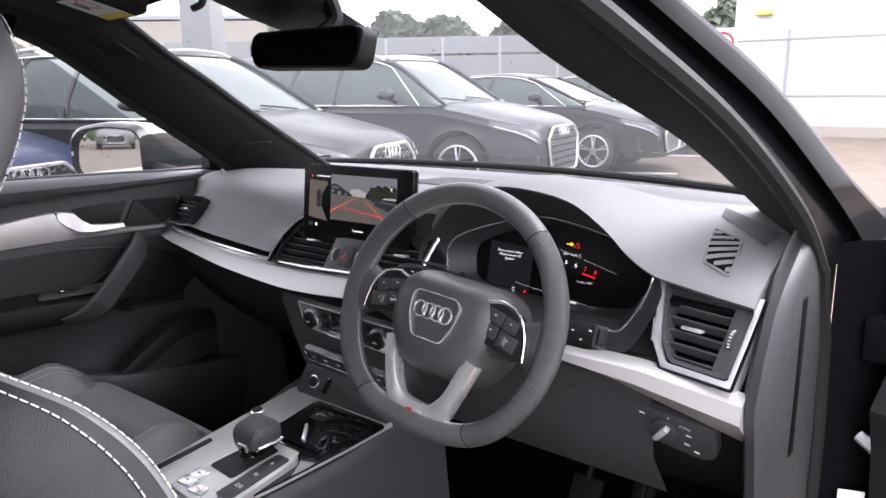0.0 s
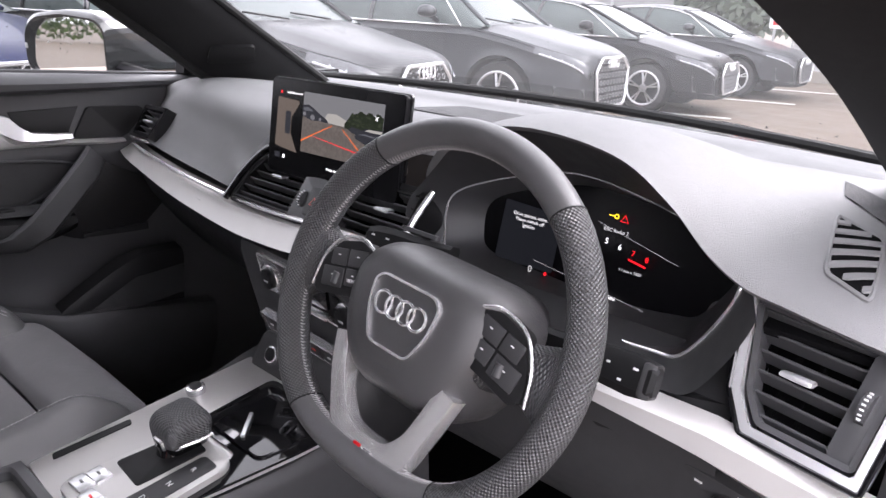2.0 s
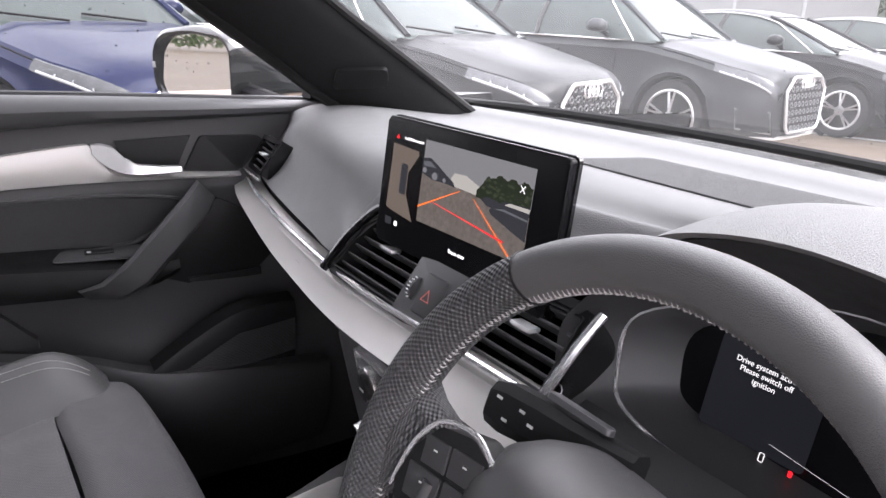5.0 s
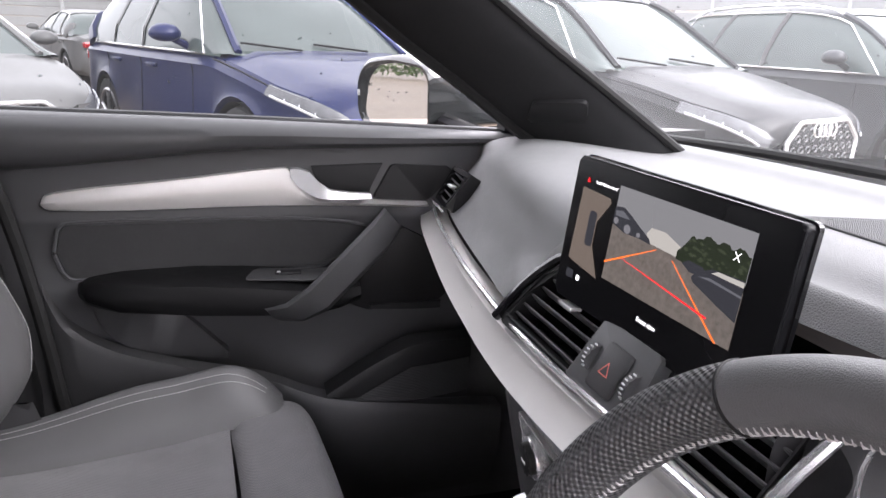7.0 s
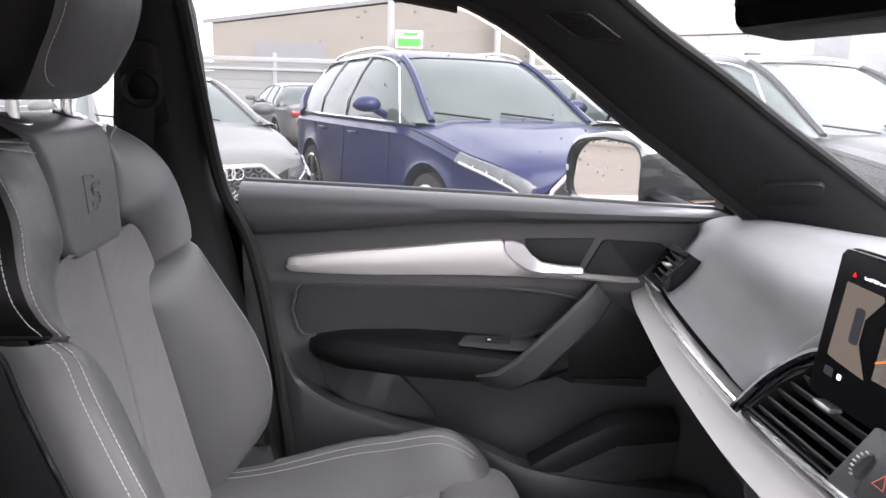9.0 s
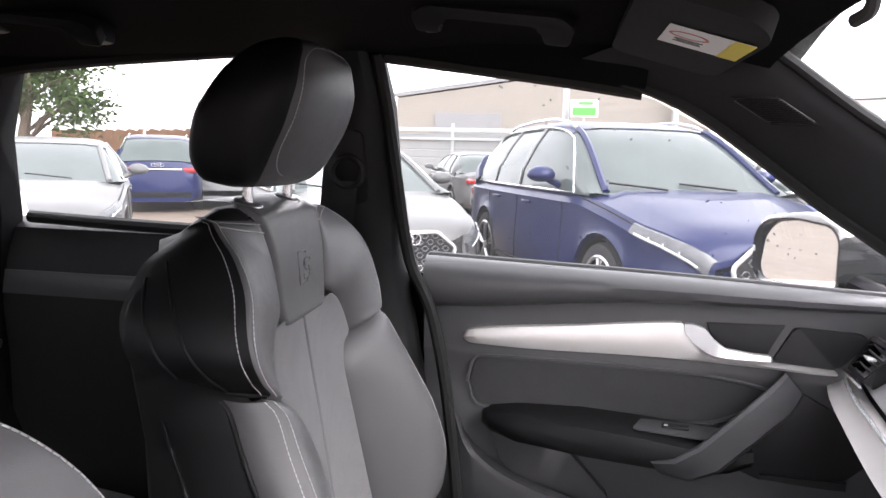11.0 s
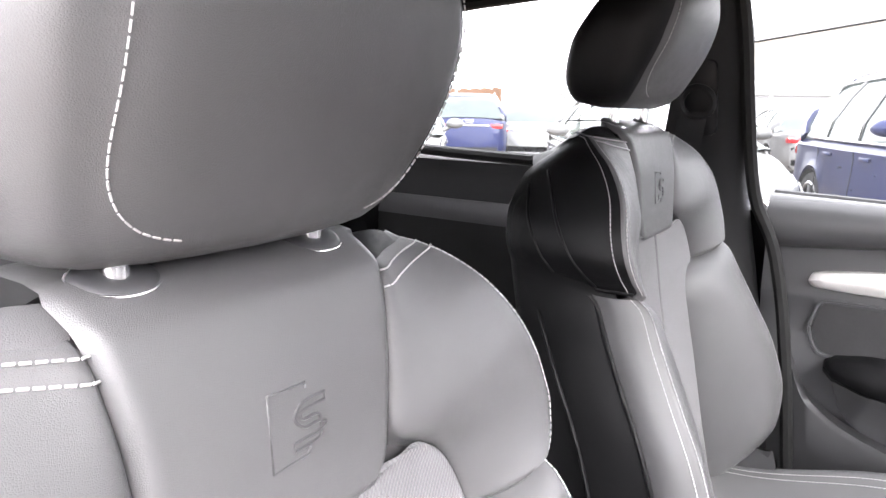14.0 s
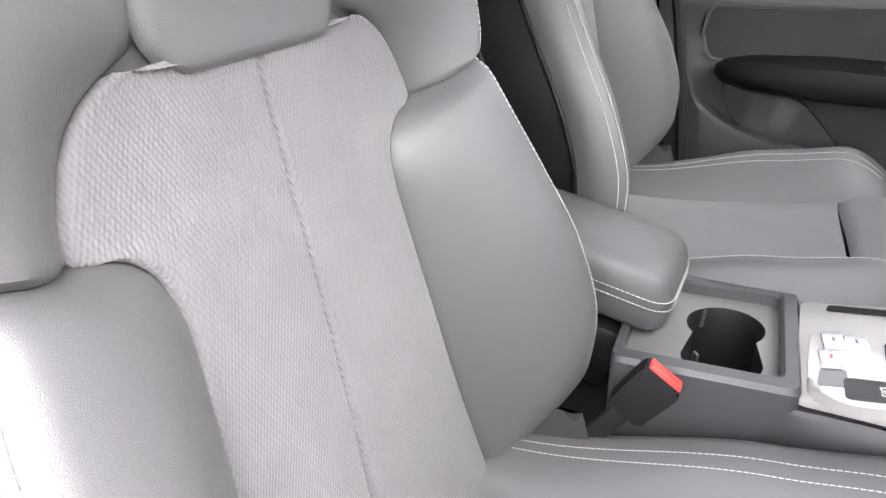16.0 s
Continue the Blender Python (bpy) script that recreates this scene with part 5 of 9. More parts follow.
# air vents
def vent(name, m, poly, rad, slats, label, tilt=0.0, wheel=None, knob=(0, 0), mat_rim=PIANO, rim=0.008, skew=0.0):
    """An air vent in its plane: rim, dark box, slats, a chrome tab."""
    root = part(name, bmesh_rim(m, poly, rad, rim), mat_rim, dash, label)
    P = [V(p) for p in poly]
    x0, x1 = min(p[0] for p in P), max(p[0] for p in P)
    y0, y1 = min(p[1] for p in P), max(p[1] for p in P)
    bm = bmesh.new()
    prism(bm, rounded([(p[0] * 0.97, p[1] * 0.97) for p in poly], rad), -0.05, -0.042, m)
    part("dark_duct", bm, HEADLINER, root)
    for k in range(slats):
        y = y0 + (k + 0.5) * (y1 - y0) / slats
        bm = bmesh.new()
        a = x0 + span(poly, y)[0] - x0 + rim * 0.6
        b = span(poly, y)[1] - rim * 0.6
        rbox(bm, (b - a, 0.017, 0.0026), 0.001, m @ pose((a + b) / 2, y, -0.010, 72 + tilt, 0, skew), 1)
        part("slat", bm, PLASTIC_GREY, root)
    for k in range(5):
        x = x0 + (k + 0.7) * (x1 - x0) / 5.4
        bm = bmesh.new()
        lo, hi = y0 + 0.006, y1 - 0.006
        rbox(bm, (0.002, (hi - lo) * 0.94, 0.016), 0, m @ pose(x, (lo + hi) / 2, -0.034))
        part("back_fin", bm, HEADLINER, root)
    bm = bmesh.new()
    rbox(bm, (0.026, 0.005, 0.014), 0.0022, m @ pose(knob[0], knob[1], -0.001, 25, 0, skew))
    part("tab", bm, SATIN, root, "satin chrome tab")
    return root


def span(poly, y):
    xs = []
    for a, b in zip(poly, poly[1:] + poly[:1]):
        if (a[1] - y) * (b[1] - y) < 0:
            xs.append(a[0] + (b[0] - a[0]) * (y - a[1]) / (b[1] - a[1]))
    return (min(xs), max(xs)) if len(xs) > 1 else (min(p[0] for p in poly), max(p[0] for p in poly))


def bmesh_rim(m, poly, rad, width):
    bm = bmesh.new()
    frame_bar(bm, rounded(poly, rad), width, -0.02, 0.004, m)
    return bm


# closed box behind the driver's vent
bm = bmesh.new()
rbox(bm, (0.165, 0.02, 0.21), 0.002, pose(0.665, 0.285, 0.940))
rbox(bm, (0.130, 0.080, 0.008), 0.002, pose(0.648, 0.248, 1.040, 10))
part("vent_box", bm, HEADLINER, dash)
# driver's outer vent
mv = plane((0.652, 0.186, 1.012), (1, -0.16, -0.03), (-0.14, 0.62, 0.78))
vr = vent("driver_vent", mv, [(-0.062, 0.048), (-0.036, -0.026), (-0.018, -0.048), (0.055, -0.048), (0.055, 0.046)], 0.006, 6, "driver's air vent with chrome surround", knob=(-0.008, 0.0), mat_rim=PLASTIC_GREY, rim=0.005)
bm = bmesh.new()
prism(bm, rounded([(-0.072, 0.056), (-0.045, -0.030), (-0.023, -0.058), (0.063, -0.058), (0.063, 0.055), (0.057, 0.055), (0.057, -0.051), (-0.020, -0.051), (-0.039, -0.027), (-0.065, 0.056)], 0.002), -0.02, 0.009, mv, 0.002)
part("chrome_surround", bm, SATIN, vr, "satin chrome surround")
bm = bmesh.new()
tube(bm, [mv @ V((*p[:2], 0.009)) for p in rounded([(-0.0745, 0.057), (-0.047, -0.031), (-0.024, -0.060), (0.065, -0.060), (0.065, 0.055)], 0.003)[:-3]], 0.0022, 6)
part("dark_edge", bm, PIANO, vr, "gloss black edge")
bm = bmesh.new()
prism(bm, rounded([(0.032, -0.044), (0.052, -0.044), (0.052, 0.042), (0.032, 0.042)], 0.004), -0.02, 0.0, mv, 0.002)
part("vent_panel", bm, PLASTIC_GREY, vr)


def thumb_wheel(parent, m, r=0.014, w=0.007):
    bm = bmesh.new()
    b = bmesh.new()
    n = 30
    loft(b, [[V((x, (r - 0.001 * (k % 2)) * math.cos(2 * math.pi * k / n), (r - 0.001 * (k % 2)) * math.sin(2 * math.pi * k / n))) for k in range(n)] for x in (-w / 2, w / 2)])
    merge(bm, b, m)
    part("thumb_wheel", bm, PLASTIC_GREY, parent, "ribbed thumb wheel")
    bm = bmesh.new()
    for k in range(7):
        a = (k - 3) * 0.28
        rbox(bm, (w * 0.4, 0.0012, 0.0016), 0, m @ pose(0, math.sin(a) * r, math.cos(a) * r, math.degrees(-a)))
    part("wheel_marks", bm, WHITE_PRINT, parent, "white marks")


thumb_wheel(vr, mv @ pose(0.042, 0.0, -0.004))
# grained surround of the end of the dash
bm = bmesh.new()
rows = []
for z, y in ((1.13, 0.36), (1.10, 0.29), (1.075, 0.24), (1.05, 0.205), (1.0, 0.172), (0.95, 0.15), (0.90, 0.165), (0.8, 0.19), (0.66, 0.22), (0.36, 0.26)):
    rows.append([V((0.716, y + 0.004, z)), V((0.724, y - 0.016, z)), V((0.735, y - 0.020, z)), V((0.742, y - 0.005, z)), V((0.745, y + 0.05, z)), V((0.747, 0.47, z))])
grid(bm, rows)
part("end_cap", bm, PLASTIC, dash, "dark grey end cap by the door", 40)
# passenger's outer vent
mv = plane((-0.628, 0.322, 1.018), (0.96, -0.16, 0.03), (0.10, 0.62, 1)) @ pose(0, 0, 0.006)
vl2 = vent("passenger_vent", mv, [(-0.066, 0.030), (-0.055, -0.034), (0.038, -0.034), (0.064, 0.036)], 0.006, 6, "passenger's air vent", knob=(-0.02, 0))
bm = bmesh.new()
tube(bm, [mv @ V(p) for p in ((0.046, -0.040, 0.003), (-0.058, -0.042, 0.003))], 0.0022, 8)
part("chrome_edge", bm, CHROME, vl2, "thin chrome edge")
# centre vents and the hazard switch between them
mc = plane((0.012, 0.2222, 1.0158), (1, -0.03, 0.015), (0.0, 0.52, 0.854))
bm = bmesh.new()
prism(bm, rounded([(-0.20, -0.042), (0.175, -0.042), (0.19, 0.03), (0.175, 0.052), (-0.12, 0.056), (-0.15, 0.050), (-0.185, 0.005)], 0.012), -0.075, -0.064, mc, 0.003)
frame_bar(bm, rounded([(-0.20, -0.042), (0.175, -0.042), (0.19, 0.03), (0.175, 0.052), (-0.12, 0.056), (-0.15, 0.050), (-0.185, 0.005)], 0.012), 0.008, -0.064, -0.007, mc)
rbox(bm, (0.090, 0.082, 0.050), 0.002, mc @ pose(0.0055, 0.003, -0.040))
rbox(bm, (0.32, 0.010, 0.030), 0.002, mc @ pose(0.015, 0.046, -0.024))
ch = part("centre_vent_housing", bm, PLASTIC_DARK, dash, "black housing of the centre vents")
bm = bmesh.new()
tube(bm, [mc @ V((*p[:2], -0.004)) for p in curve([(-0.204, -0.042, 0), (-0.188, 0.008, 0), (-0.156, 0.050, 0), (-0.122, 0.060, 0)], 6)], 0.0055, 8)
part("arch_edge", bm, PIANO, ch, "gloss black arched edge")
vent("centre_vent_left", mc @ pose(-0.112, 0.006, -0.009), [(-0.084, -0.038), (0.076, -0.038), (0.076, 0.038), (-0.034, 0.038), (-0.056, 0.022)], 0.004, 6, "centre air vent", knob=(0.006, 0.010), mat_rim=PLASTIC_DARK, rim=0.002)
vent("centre_vent_right", mc @ pose(0.122, 0.004, -0.009), [(-0.078, -0.038), (0.050, -0.038), (0.056, 0.038), (-0.078, 0.038)], 0.004, 6, "centre air vent", knob=(0.0, 0.010), mat_rim=PLASTIC_DARK, rim=0.002)
bm = bmesh.new()
tube(bm, [mc @ V(p) for p in ((0.180, -0.045, 0.004), (0.192, 0.02, 0.004), (0.197, 0.05, 0.0))], 0.0042, 8)
part("chrome_end", bm, CHROME, ch, "chrome end bar")
bm = bmesh.new()
prism(bm, rounded([(-0.046, -0.036), (0.054, -0.036), (0.046, 0.028), (-0.038, 0.028)], 0.004), -0.024, -0.002, mc, 0.003)
hz = part("switch_block", bm, PLASTIC_GREY, ch, "dark grey switch block")
bm = bmesh.new()
rbox(bm, (0.036, 0.042, 0.006), 0.003, mc @ pose(0.004, -0.006, -0.001))
part("hazard_button", bm, PLASTIC, hz)
bm = bmesh.new()
tri_p = [(0, 0.008), (-0.008, -0.006), (0.008, -0.006)]
frame_bar(bm, tri_p, 0.0016, 0.0, 0.0006, mc @ pose(0.004, -0.007, 0.0032) @ Matrix.Scale(0.85, 4))
HAZARD = material("pale_red_print", (0.75, 0.16, 0.13), 0.5, 0, 0, 1, 0.05, 20)
part("red_triangle", bm, HAZARD, hz, "red warning triangle")
for s in (-1, 1):
    thumb_wheel(hz, mc @ pose(0.004 + s * 0.030, -0.006, -0.008), 0.014, 0.008)

# screen
scr = thing("infotainment_screen", "black tablet-like screen showing a camera view, standing on the dashboard", "screen", (0.014, 0.26, 1.04))
ms = plane((0.0155, 0.2465, 1.0985), (0.262, 0.004, 0.002), (0.0, 0.016, 0.13))
bm = bmesh.new()
prism(bm, rounded([(-0.132, -0.067), (0.132, -0.067), (0.132, 0.067), (-0.132, 0.067)], 0.005), -0.014, 0.0, ms, 0.003, 3)
part("housing", bm, SCREEN_BLACK, scr, "gloss black housing")
bm = bmesh.new()
frame_bar(bm, rounded([(-0.1335, -0.0685), (0.1335, -0.0685), (0.1335, 0.0685), (-0.1335, 0.0685)], 0.006), 0.002, -0.013, -0.009, ms)
part("edge_strip", bm, PIANO, scr, "gloss black edge")
bm = bmesh.new()
rbox(bm, (0.16, 0.05, 0.03), 0.008, pose(0.015, 0.295, 1.06))
part("stand", bm, PLASTIC_DARK, scr)
SC_ROAD = material("screen_asphalt", (0.075, 0.066, 0.058), 0.3, 0, 0, 1, 0.5, 220, spec=0.12)
bn = SC_ROAD.node_tree
bn.nodes["Principled BSDF"].inputs["Emission Strength"].default_value = 0.13
bn.links.new(bn.nodes["Mix"].outputs[2], bn.nodes["Principled BSDF"].inputs["Emission Color"])
SC_SKY = glow("screen_sky", (0.24, 0.245, 0.25), 0.08)
SC_WALL = glow("screen_wall", (0.34, 0.33, 0.30), 0.12)
SC_TREE = glow("screen_tree", (0.010, 0.013, 0.008), 0.2)
SC_CAR = glow("screen_car", (0.014, 0.0145, 0.017), 0.24)
SC_LINE = glow("screen_orange", (0.60, 0.10, 0.01), 0.24)
SC_RED = glow("screen_red", (0.6, 0.01, 0.015), 0.24)
SC_TEXT = glow("screen_white", (0.75, 0.75, 0.75), 0.24)
SC_LEAF = glow("screen_leaf", (0.020, 0.025, 0.015), 0.2)
SC_BLUE = glow("screen_blue", (0.045, 0.047, 0.052), 0.24)
SC_WHEEL = glow("screen_wheel", (0.07, 0.07, 0.075), 0.24)
SC_TOP = glow("screen_top_view", (0.14, 0.115, 0.095), 0.10)


def flat(name, poly, d, mat, label, m=ms, parent=None):
    bm = bmesh.new()
    prism(bm, poly, d, d + 0.0001, m)
    return part(name, bm, mat, parent or scr, label, 30)


# the two pictures on the screen
X0, X1, Y0, Y1 = -0.060, 0.098, -0.030, 0.052


def fv(u, v):
    """A place in the front view: across and down, 0 to 1."""
    return (X0 + u * (X1 - X0), Y1 - v * (Y1 - Y0))


def view(name, pts, d, mat, label):
    return flat(name, [fv(*p) for p in pts][::-1], d, mat, label)


view("front_view_sky", [(0, 0), (1, 0), (1, 0.44), (0, 0.44)], 0.0002, SC_SKY, "pale sky on the screen")
view("front_view_road", [(0, 0.40), (0.33, 0.43), (0.58, 0.44), (1, 0.50), (1, 1), (0, 1)], 0.0004, SC_ROAD, "asphalt on the screen")
view("front_view_wall", [(0.30, 0.36), (0.33, 0.29), (0.44, 0.28), (0.60, 0.37), (0.60, 0.46), (0.33, 0.44)], 0.0006, SC_WALL, "white wall on the screen")
rt = random.Random(3)
crown = [(0.55 + 0.45 * i / 30, 0.40 - 0.22 * math.sin(min(1, i / 13) * math.pi / 2) ** 0.7 + 0.025 * (rt.random() - 0.5) + 0.02 * math.sin(i * 0.9)) for i in range(31)]
view("front_view_tree", crown + [(1, 0.50), (0.55, 0.47)], 0.0008, SC_TREE, "dark tree on the screen")
for i in range(40):
    u = 0.58 + 0.42 * rt.random()
    v = 0.24 + 0.16 * rt.random()
    r = 0.008 + 0.012 * rt.random()
    view("tree_leaf_patch", [(u - r, v), (u - r * 0.3, v - r), (min(u + r, 1), v + r * 0.2), (u, v + r)], 0.0009, SC_LEAF, "lit leaves on the screen")
view("front_view_car", [(0.60, 0.48), (0.64, 0.43), (0.74, 0.44), (0.80, 0.52), (0.66, 0.53)], 0.0010, SC_CAR, "parked car on the screen")
view("front_view_car", [(0.68, 0.56), (0.71, 0.50), (0.80, 0.42), (1, 0.40), (1, 0.76), (0.88, 0.70), (0.70, 0.60)], 0.0011, SC_CAR, "parked car on the screen")
view("car_highlight", [(0.72, 0.53), (0.80, 0.50), (1, 0.53), (1, 0.55), (0.80, 0.525)], 0.0012, SC_BLUE, "sky on a parked car's bonnet on the screen")
view("car_highlight", [(0.80, 0.455), (0.84, 0.42), (1, 0.415), (1, 0.46)], 0.0012, SC_WALL, "glass of a parked car on the screen")
view("front_view_car", [(0, 0.22), (0.08, 0.20), (0.16, 0.26), (0.24, 0.33), (0.33, 0.40), (0.35, 0.45), (0.25, 0.44), (0.12, 0.45), (0, 0.40)], 0.0010, SC_CAR, "row of parked cars on the screen")
view("car_highlight", [(0.01, 0.26), (0.08, 0.24), (0.15, 0.30), (0.02, 0.31)], 0.0012, SC_BLUE, "sky on a parked car on the screen")
for u, v, r in ((0.14, 0.40, 0.03), (0.03, 0.36, 0.022), (0.24, 0.41, 0.016)):
    view("car_wheel", [(u + r * math.cos(t), v + r * 1.6 * math.sin(t)) for t in np.linspace(0, 2 * math.pi, 12, endpoint=False)], 0.0012, SC_WHEEL, "wheel of a parked car on the screen")
view("guide_line", [(0, 0.81), (0.40, 0.47), (0.408, 0.47), (0, 0.83)], 0.0013, SC_LINE, "orange guide line")
view("guide_line", [(0.53, 0.50), (0.536, 0.50), (0.925, 1.0), (0.91, 1.0)], 0.0013, SC_LINE, "orange guide line")
view("guide_bar", [(0.13, 0.70), (0.15, 0.70), (0.84, 0.835), (0.83, 0.85)], 0.0014, SC_RED, "red guide bar")
view("close_cross", [(0.905, 0.20), (0.908, 0.196), (0.945, 0.272), (0.942, 0.276)], 0.0014, SC_TEXT, "white cross")
view("close_cross", [(0.942, 0.196), (0.945, 0.20), (0.908, 0.276), (0.905, 0.272)], 0.0014, SC_TEXT, "white cross")
flat("top_view", [(-0.118, -0.028), (-0.108, -0.030), (-0.068, -0.034), (-0.084, -0.008), (-0.084, 0.014), (-0.068, 0.034), (-0.070, 0.038), (-0.116, 0.040)], 0.0004, SC_TOP, "bird's-eye picture on the screen")
flat("top_view_car", rounded([(-0.097, -0.010), (-0.085, -0.010), (-0.085, 0.022), (-0.097, 0.022)], 0.004), 0.0006, SC_CAR, "dark car shape in the picture")
flat("menu_key", rounded([(-0.117, -0.046), (-0.105, -0.046), (-0.105, -0.038), (-0.117, -0.038)], 0.001), 0.0004, SC_CAR, "menu key on the screen")
flat("menu_key", rounded([(-0.099, -0.045), (-0.094, -0.045), (-0.094, -0.040), (-0.099, -0.040)], 0.001), 0.0004, SC_TEXT, "menu key on the screen")
words("screen_caption", "Front view", 0.0056, ms @ pose(0.010, -0.046, 0.0004), SC_TEXT, scr)
words("screen_warning", "Look! Safe to move?", 0.0041, ms @ pose(-0.080, 0.0475, 0.0004), SC_TEXT, scr)
flat("screen_warning_sign", [(-0.112, 0.0455), (-0.107, 0.0455), (-0.1095, 0.050)], 0.0004, SC_RED, "red warning sign")

# instrument hood and instruments
CARD = glow("display_card", (0.006, 0.0065, 0.008), 0.2)
SC_DIM = glow("display_dim", (0.30, 0.30, 0.31), 0.24)
SC_SOFT = glow("display_message", (0.60, 0.60, 0.60), 0.16)
SC_YELLOW = glow("display_yellow", (0.8, 0.55, 0.02), 0.24)
clu = thing("instrument_cluster", "digital instruments under a grey hood with chrome outline", "instruments", (0.39, 0.28, 0.96))
LIP = curve([(0.183, 0.262, 1.055), (0.196, 0.245, 1.085), (0.230, 0.230, 1.120), (0.280, 0.222, 1.148), (0.36, 0.217, 1.161), (0.46, 0.200, 1.153), (0.52, 0.190, 1.124), (0.56, 0.181, 1.094), (0.592, 0.183, 1.074), (0.625, 0.188, 1.065), (0.665, 0.188, 1.058), (0.712, 0.188, 1.051)], 6)
bm = bmesh.new()
rows = []
for p in LIP:
    b = V((p[0] * 1.0 + 0.0, 0.56, 1.106))
    row = [p + V((0, 0.02, -0.006)), p + V((0, 0.004, -0.004)), p + V((0, -0.001, 0.0))]
    for t in (0.012, 0.03, 0.06, 0.10, 0.15, 0.21, 0.28, 0.36, 0.45, 0.55, 0.65, 0.75, 0.88, 1.0):
        q = p.lerp(b, t)
        q[2] += 0.018 * step(0.52, 0.60, p[0]) * math.sin(math.pi * t ** 0.6)
        hump = (p[2] - 1.106) * (1 - step(0.52, 0.60, p[0])) * 0.55 * math.sin(math.pi * t) * (1 - t) + 0.006 * math.sin(math.pi * t)
        row.append(q + V((0, 0, hump)))
    rows.append(row)
grid(bm, rows)
HOOD = rows
ends = [q for q in rows[-1]]
low = [V((q[0] + 0.001, q[1], q[2] - 0.035)) for q in ends]
grid(bm, [ends, low])
part("hood", bm, SOFT, clu, "grained grey hood", 50)


def on_hood(x, y, d=0.0):
    """A point lying d above the hood."""
    k = min(max(int(np.searchsorted([r[2][0] for r in HOOD], x)), 1), len(HOOD) - 1)
    a, b = HOOD[k - 1], HOOD[k]
    t = (x - a[2][0]) / (b[2][0] - a[2][0])
    za = float(np.interp(y, [q[1] for q in a[2:]], [q[2] for q in a[2:]]))
    zb = float(np.interp(y, [q[1] for q in b[2:]], [q[2] for q in b[2:]]))
    return V((x, y, za + (zb - za) * t + d))

LOOP = [(0.213, 0.280, 1.056), (0.205, 0.271, 1.008), (0.228, 0.260, 0.982), (0.33, 0.245, 0.974), (0.43, 0.230, 0.970), (0.51, 0.217, 0.976), (0.548, 0.210, 0.990), (0.583, 0.210, 1.062), (0.545, 0.235, 1.085), (0.485, 0.272, 1.096), (0.375, 0.300, 1.105), (0.30, 0.300, 1.091)]
C = curve(LOOP, 6, True)
cen = sum(C, V((0, 0, 0))) / len(C)
OUT = []
for p in C:
    d = p - cen
    d[1] = 0
    q = p + d.normalized() * 0.030
    q[1] = p[1] - 0.04
    if p[2] > 1.06:
        k = min(LIP, key=lambda l: abs(l[0] - (p[0] + d.normalized()[0] * 0.012)))
        q = k + V((0, 0.012, -0.006))
    OUT.append(q)
bm = bmesh.new()
grid(bm, [OUT, [a.lerp(b, 0.6) for a, b in zip(OUT, C)], C], cu=True)
part("surround", bm, PLASTIC, clu, "matt black surround", 40)
INN = []
for p in C:
    q = cen + (p - cen) * 0.84 + V((0.0, 0, 0))
    q[1] = 0.315 + 0.0 * q[0] + (q[2] - 1.03) * 0.22
    q[2] -= 0.006
    INN.append(q)
bm = bmesh.new()
grid(bm, [C, [a.lerp(b, 0.5) for a, b in zip(C, INN)], INN], cu=True)
part("tunnel", bm, PLASTIC_GREY, clu, "matt black tunnel", 40)
bm = bmesh.new()
bm.faces.new([bm.verts.new(p) for p in INN])
part("display", bm, SCREEN_BLACK, clu, "black display")
bm = bmesh.new()
tube(bm, C[2:46], 0.0022, 8)
part("chrome_outline", bm, CHROME, clu, "chrome outline")
bm = bmesh.new()
tube(bm, C[46:] + C[:3], 0.0012, 6)
part("grey_outline", bm, SATIN, clu)
mi = plane((0.38, 0.3085, 1.02), (1, -0.0, 0.0), (0, 0.22, 0.975))
words("cluster_message", "Drive system active.\nPlease switch off\nignition", 0.0060, mi @ pose(-0.076, 0.014, 0.003), SC_SOFT, clu)
bm = bmesh.new()
prism(bm, rounded([(-0.116, -0.038), (-0.034, -0.038), (-0.034, 0.030), (-0.116, 0.034)], 0.004), 0, 0.0004, mi @ pose(0, 0, 0.001))
part("message_card", bm, CARD, clu, "dark grey message card")
for k, (n, mt) in enumerate((("5", SC_TEXT), ("6", SC_TEXT), ("7", SC_RED), ("8", SC_RED))):
    words("rev_number", n, 0.0085, mi @ pose(0.026 + k * 0.0165, 0.016 - 0.003 * k, 0.003), mt, clu)
bm = bmesh.new()
prism(bm, [(0.055, 0.002), (0.076, -0.002), (0.076, 0.0), (0.055, 0.004)], 0, 0.0006, mi @ pose(0, 0, 0.003))
part("red_zone", bm, SC_RED, clu, "red zone of the rev scale")
words("cluster_scale", "1 / min x 1000", 0.0045, mi @ pose(0.060, -0.010, 0.003), SC_DIM, clu)
words("cluster_trip", "11.6mi", 0.0065, mi @ pose(0.042, -0.043, 0.003), SC_TEXT, clu)
words("cluster_temperature", "17.0°C", 0.0065, mi @ pose(0.042, -0.053, 0.003), SC_TEXT, clu)
words("cluster_radio", "BBC Radio 2", 0.0058, mi @ pose(0.034, 0.029, 0.003), SC_DIM, clu)
bm = bmesh.new()
frame_bar(bm, [(0.036, 0.040), (0.046, 0.040), (0.041, 0.048)], 0.0012, 0, 0.0005, mi @ pose(0, 0, 0.003))
part("warning_triangle", bm, SC_RED, clu, "red warning triangle")
bm = bmesh.new()
ring(bm, 0.0022, 0.0007, mi @ pose(0.031, 0.0445, 0.003), 12, 4)
tube(bm, [mi @ V((0.022, 0.0445, 0.003)), mi @ V((0.029, 0.0445, 0.003))], 0.0007, 4)
part("key_lamp", bm, SC_YELLOW, clu, "yellow key lamp")
bm = bmesh.new()
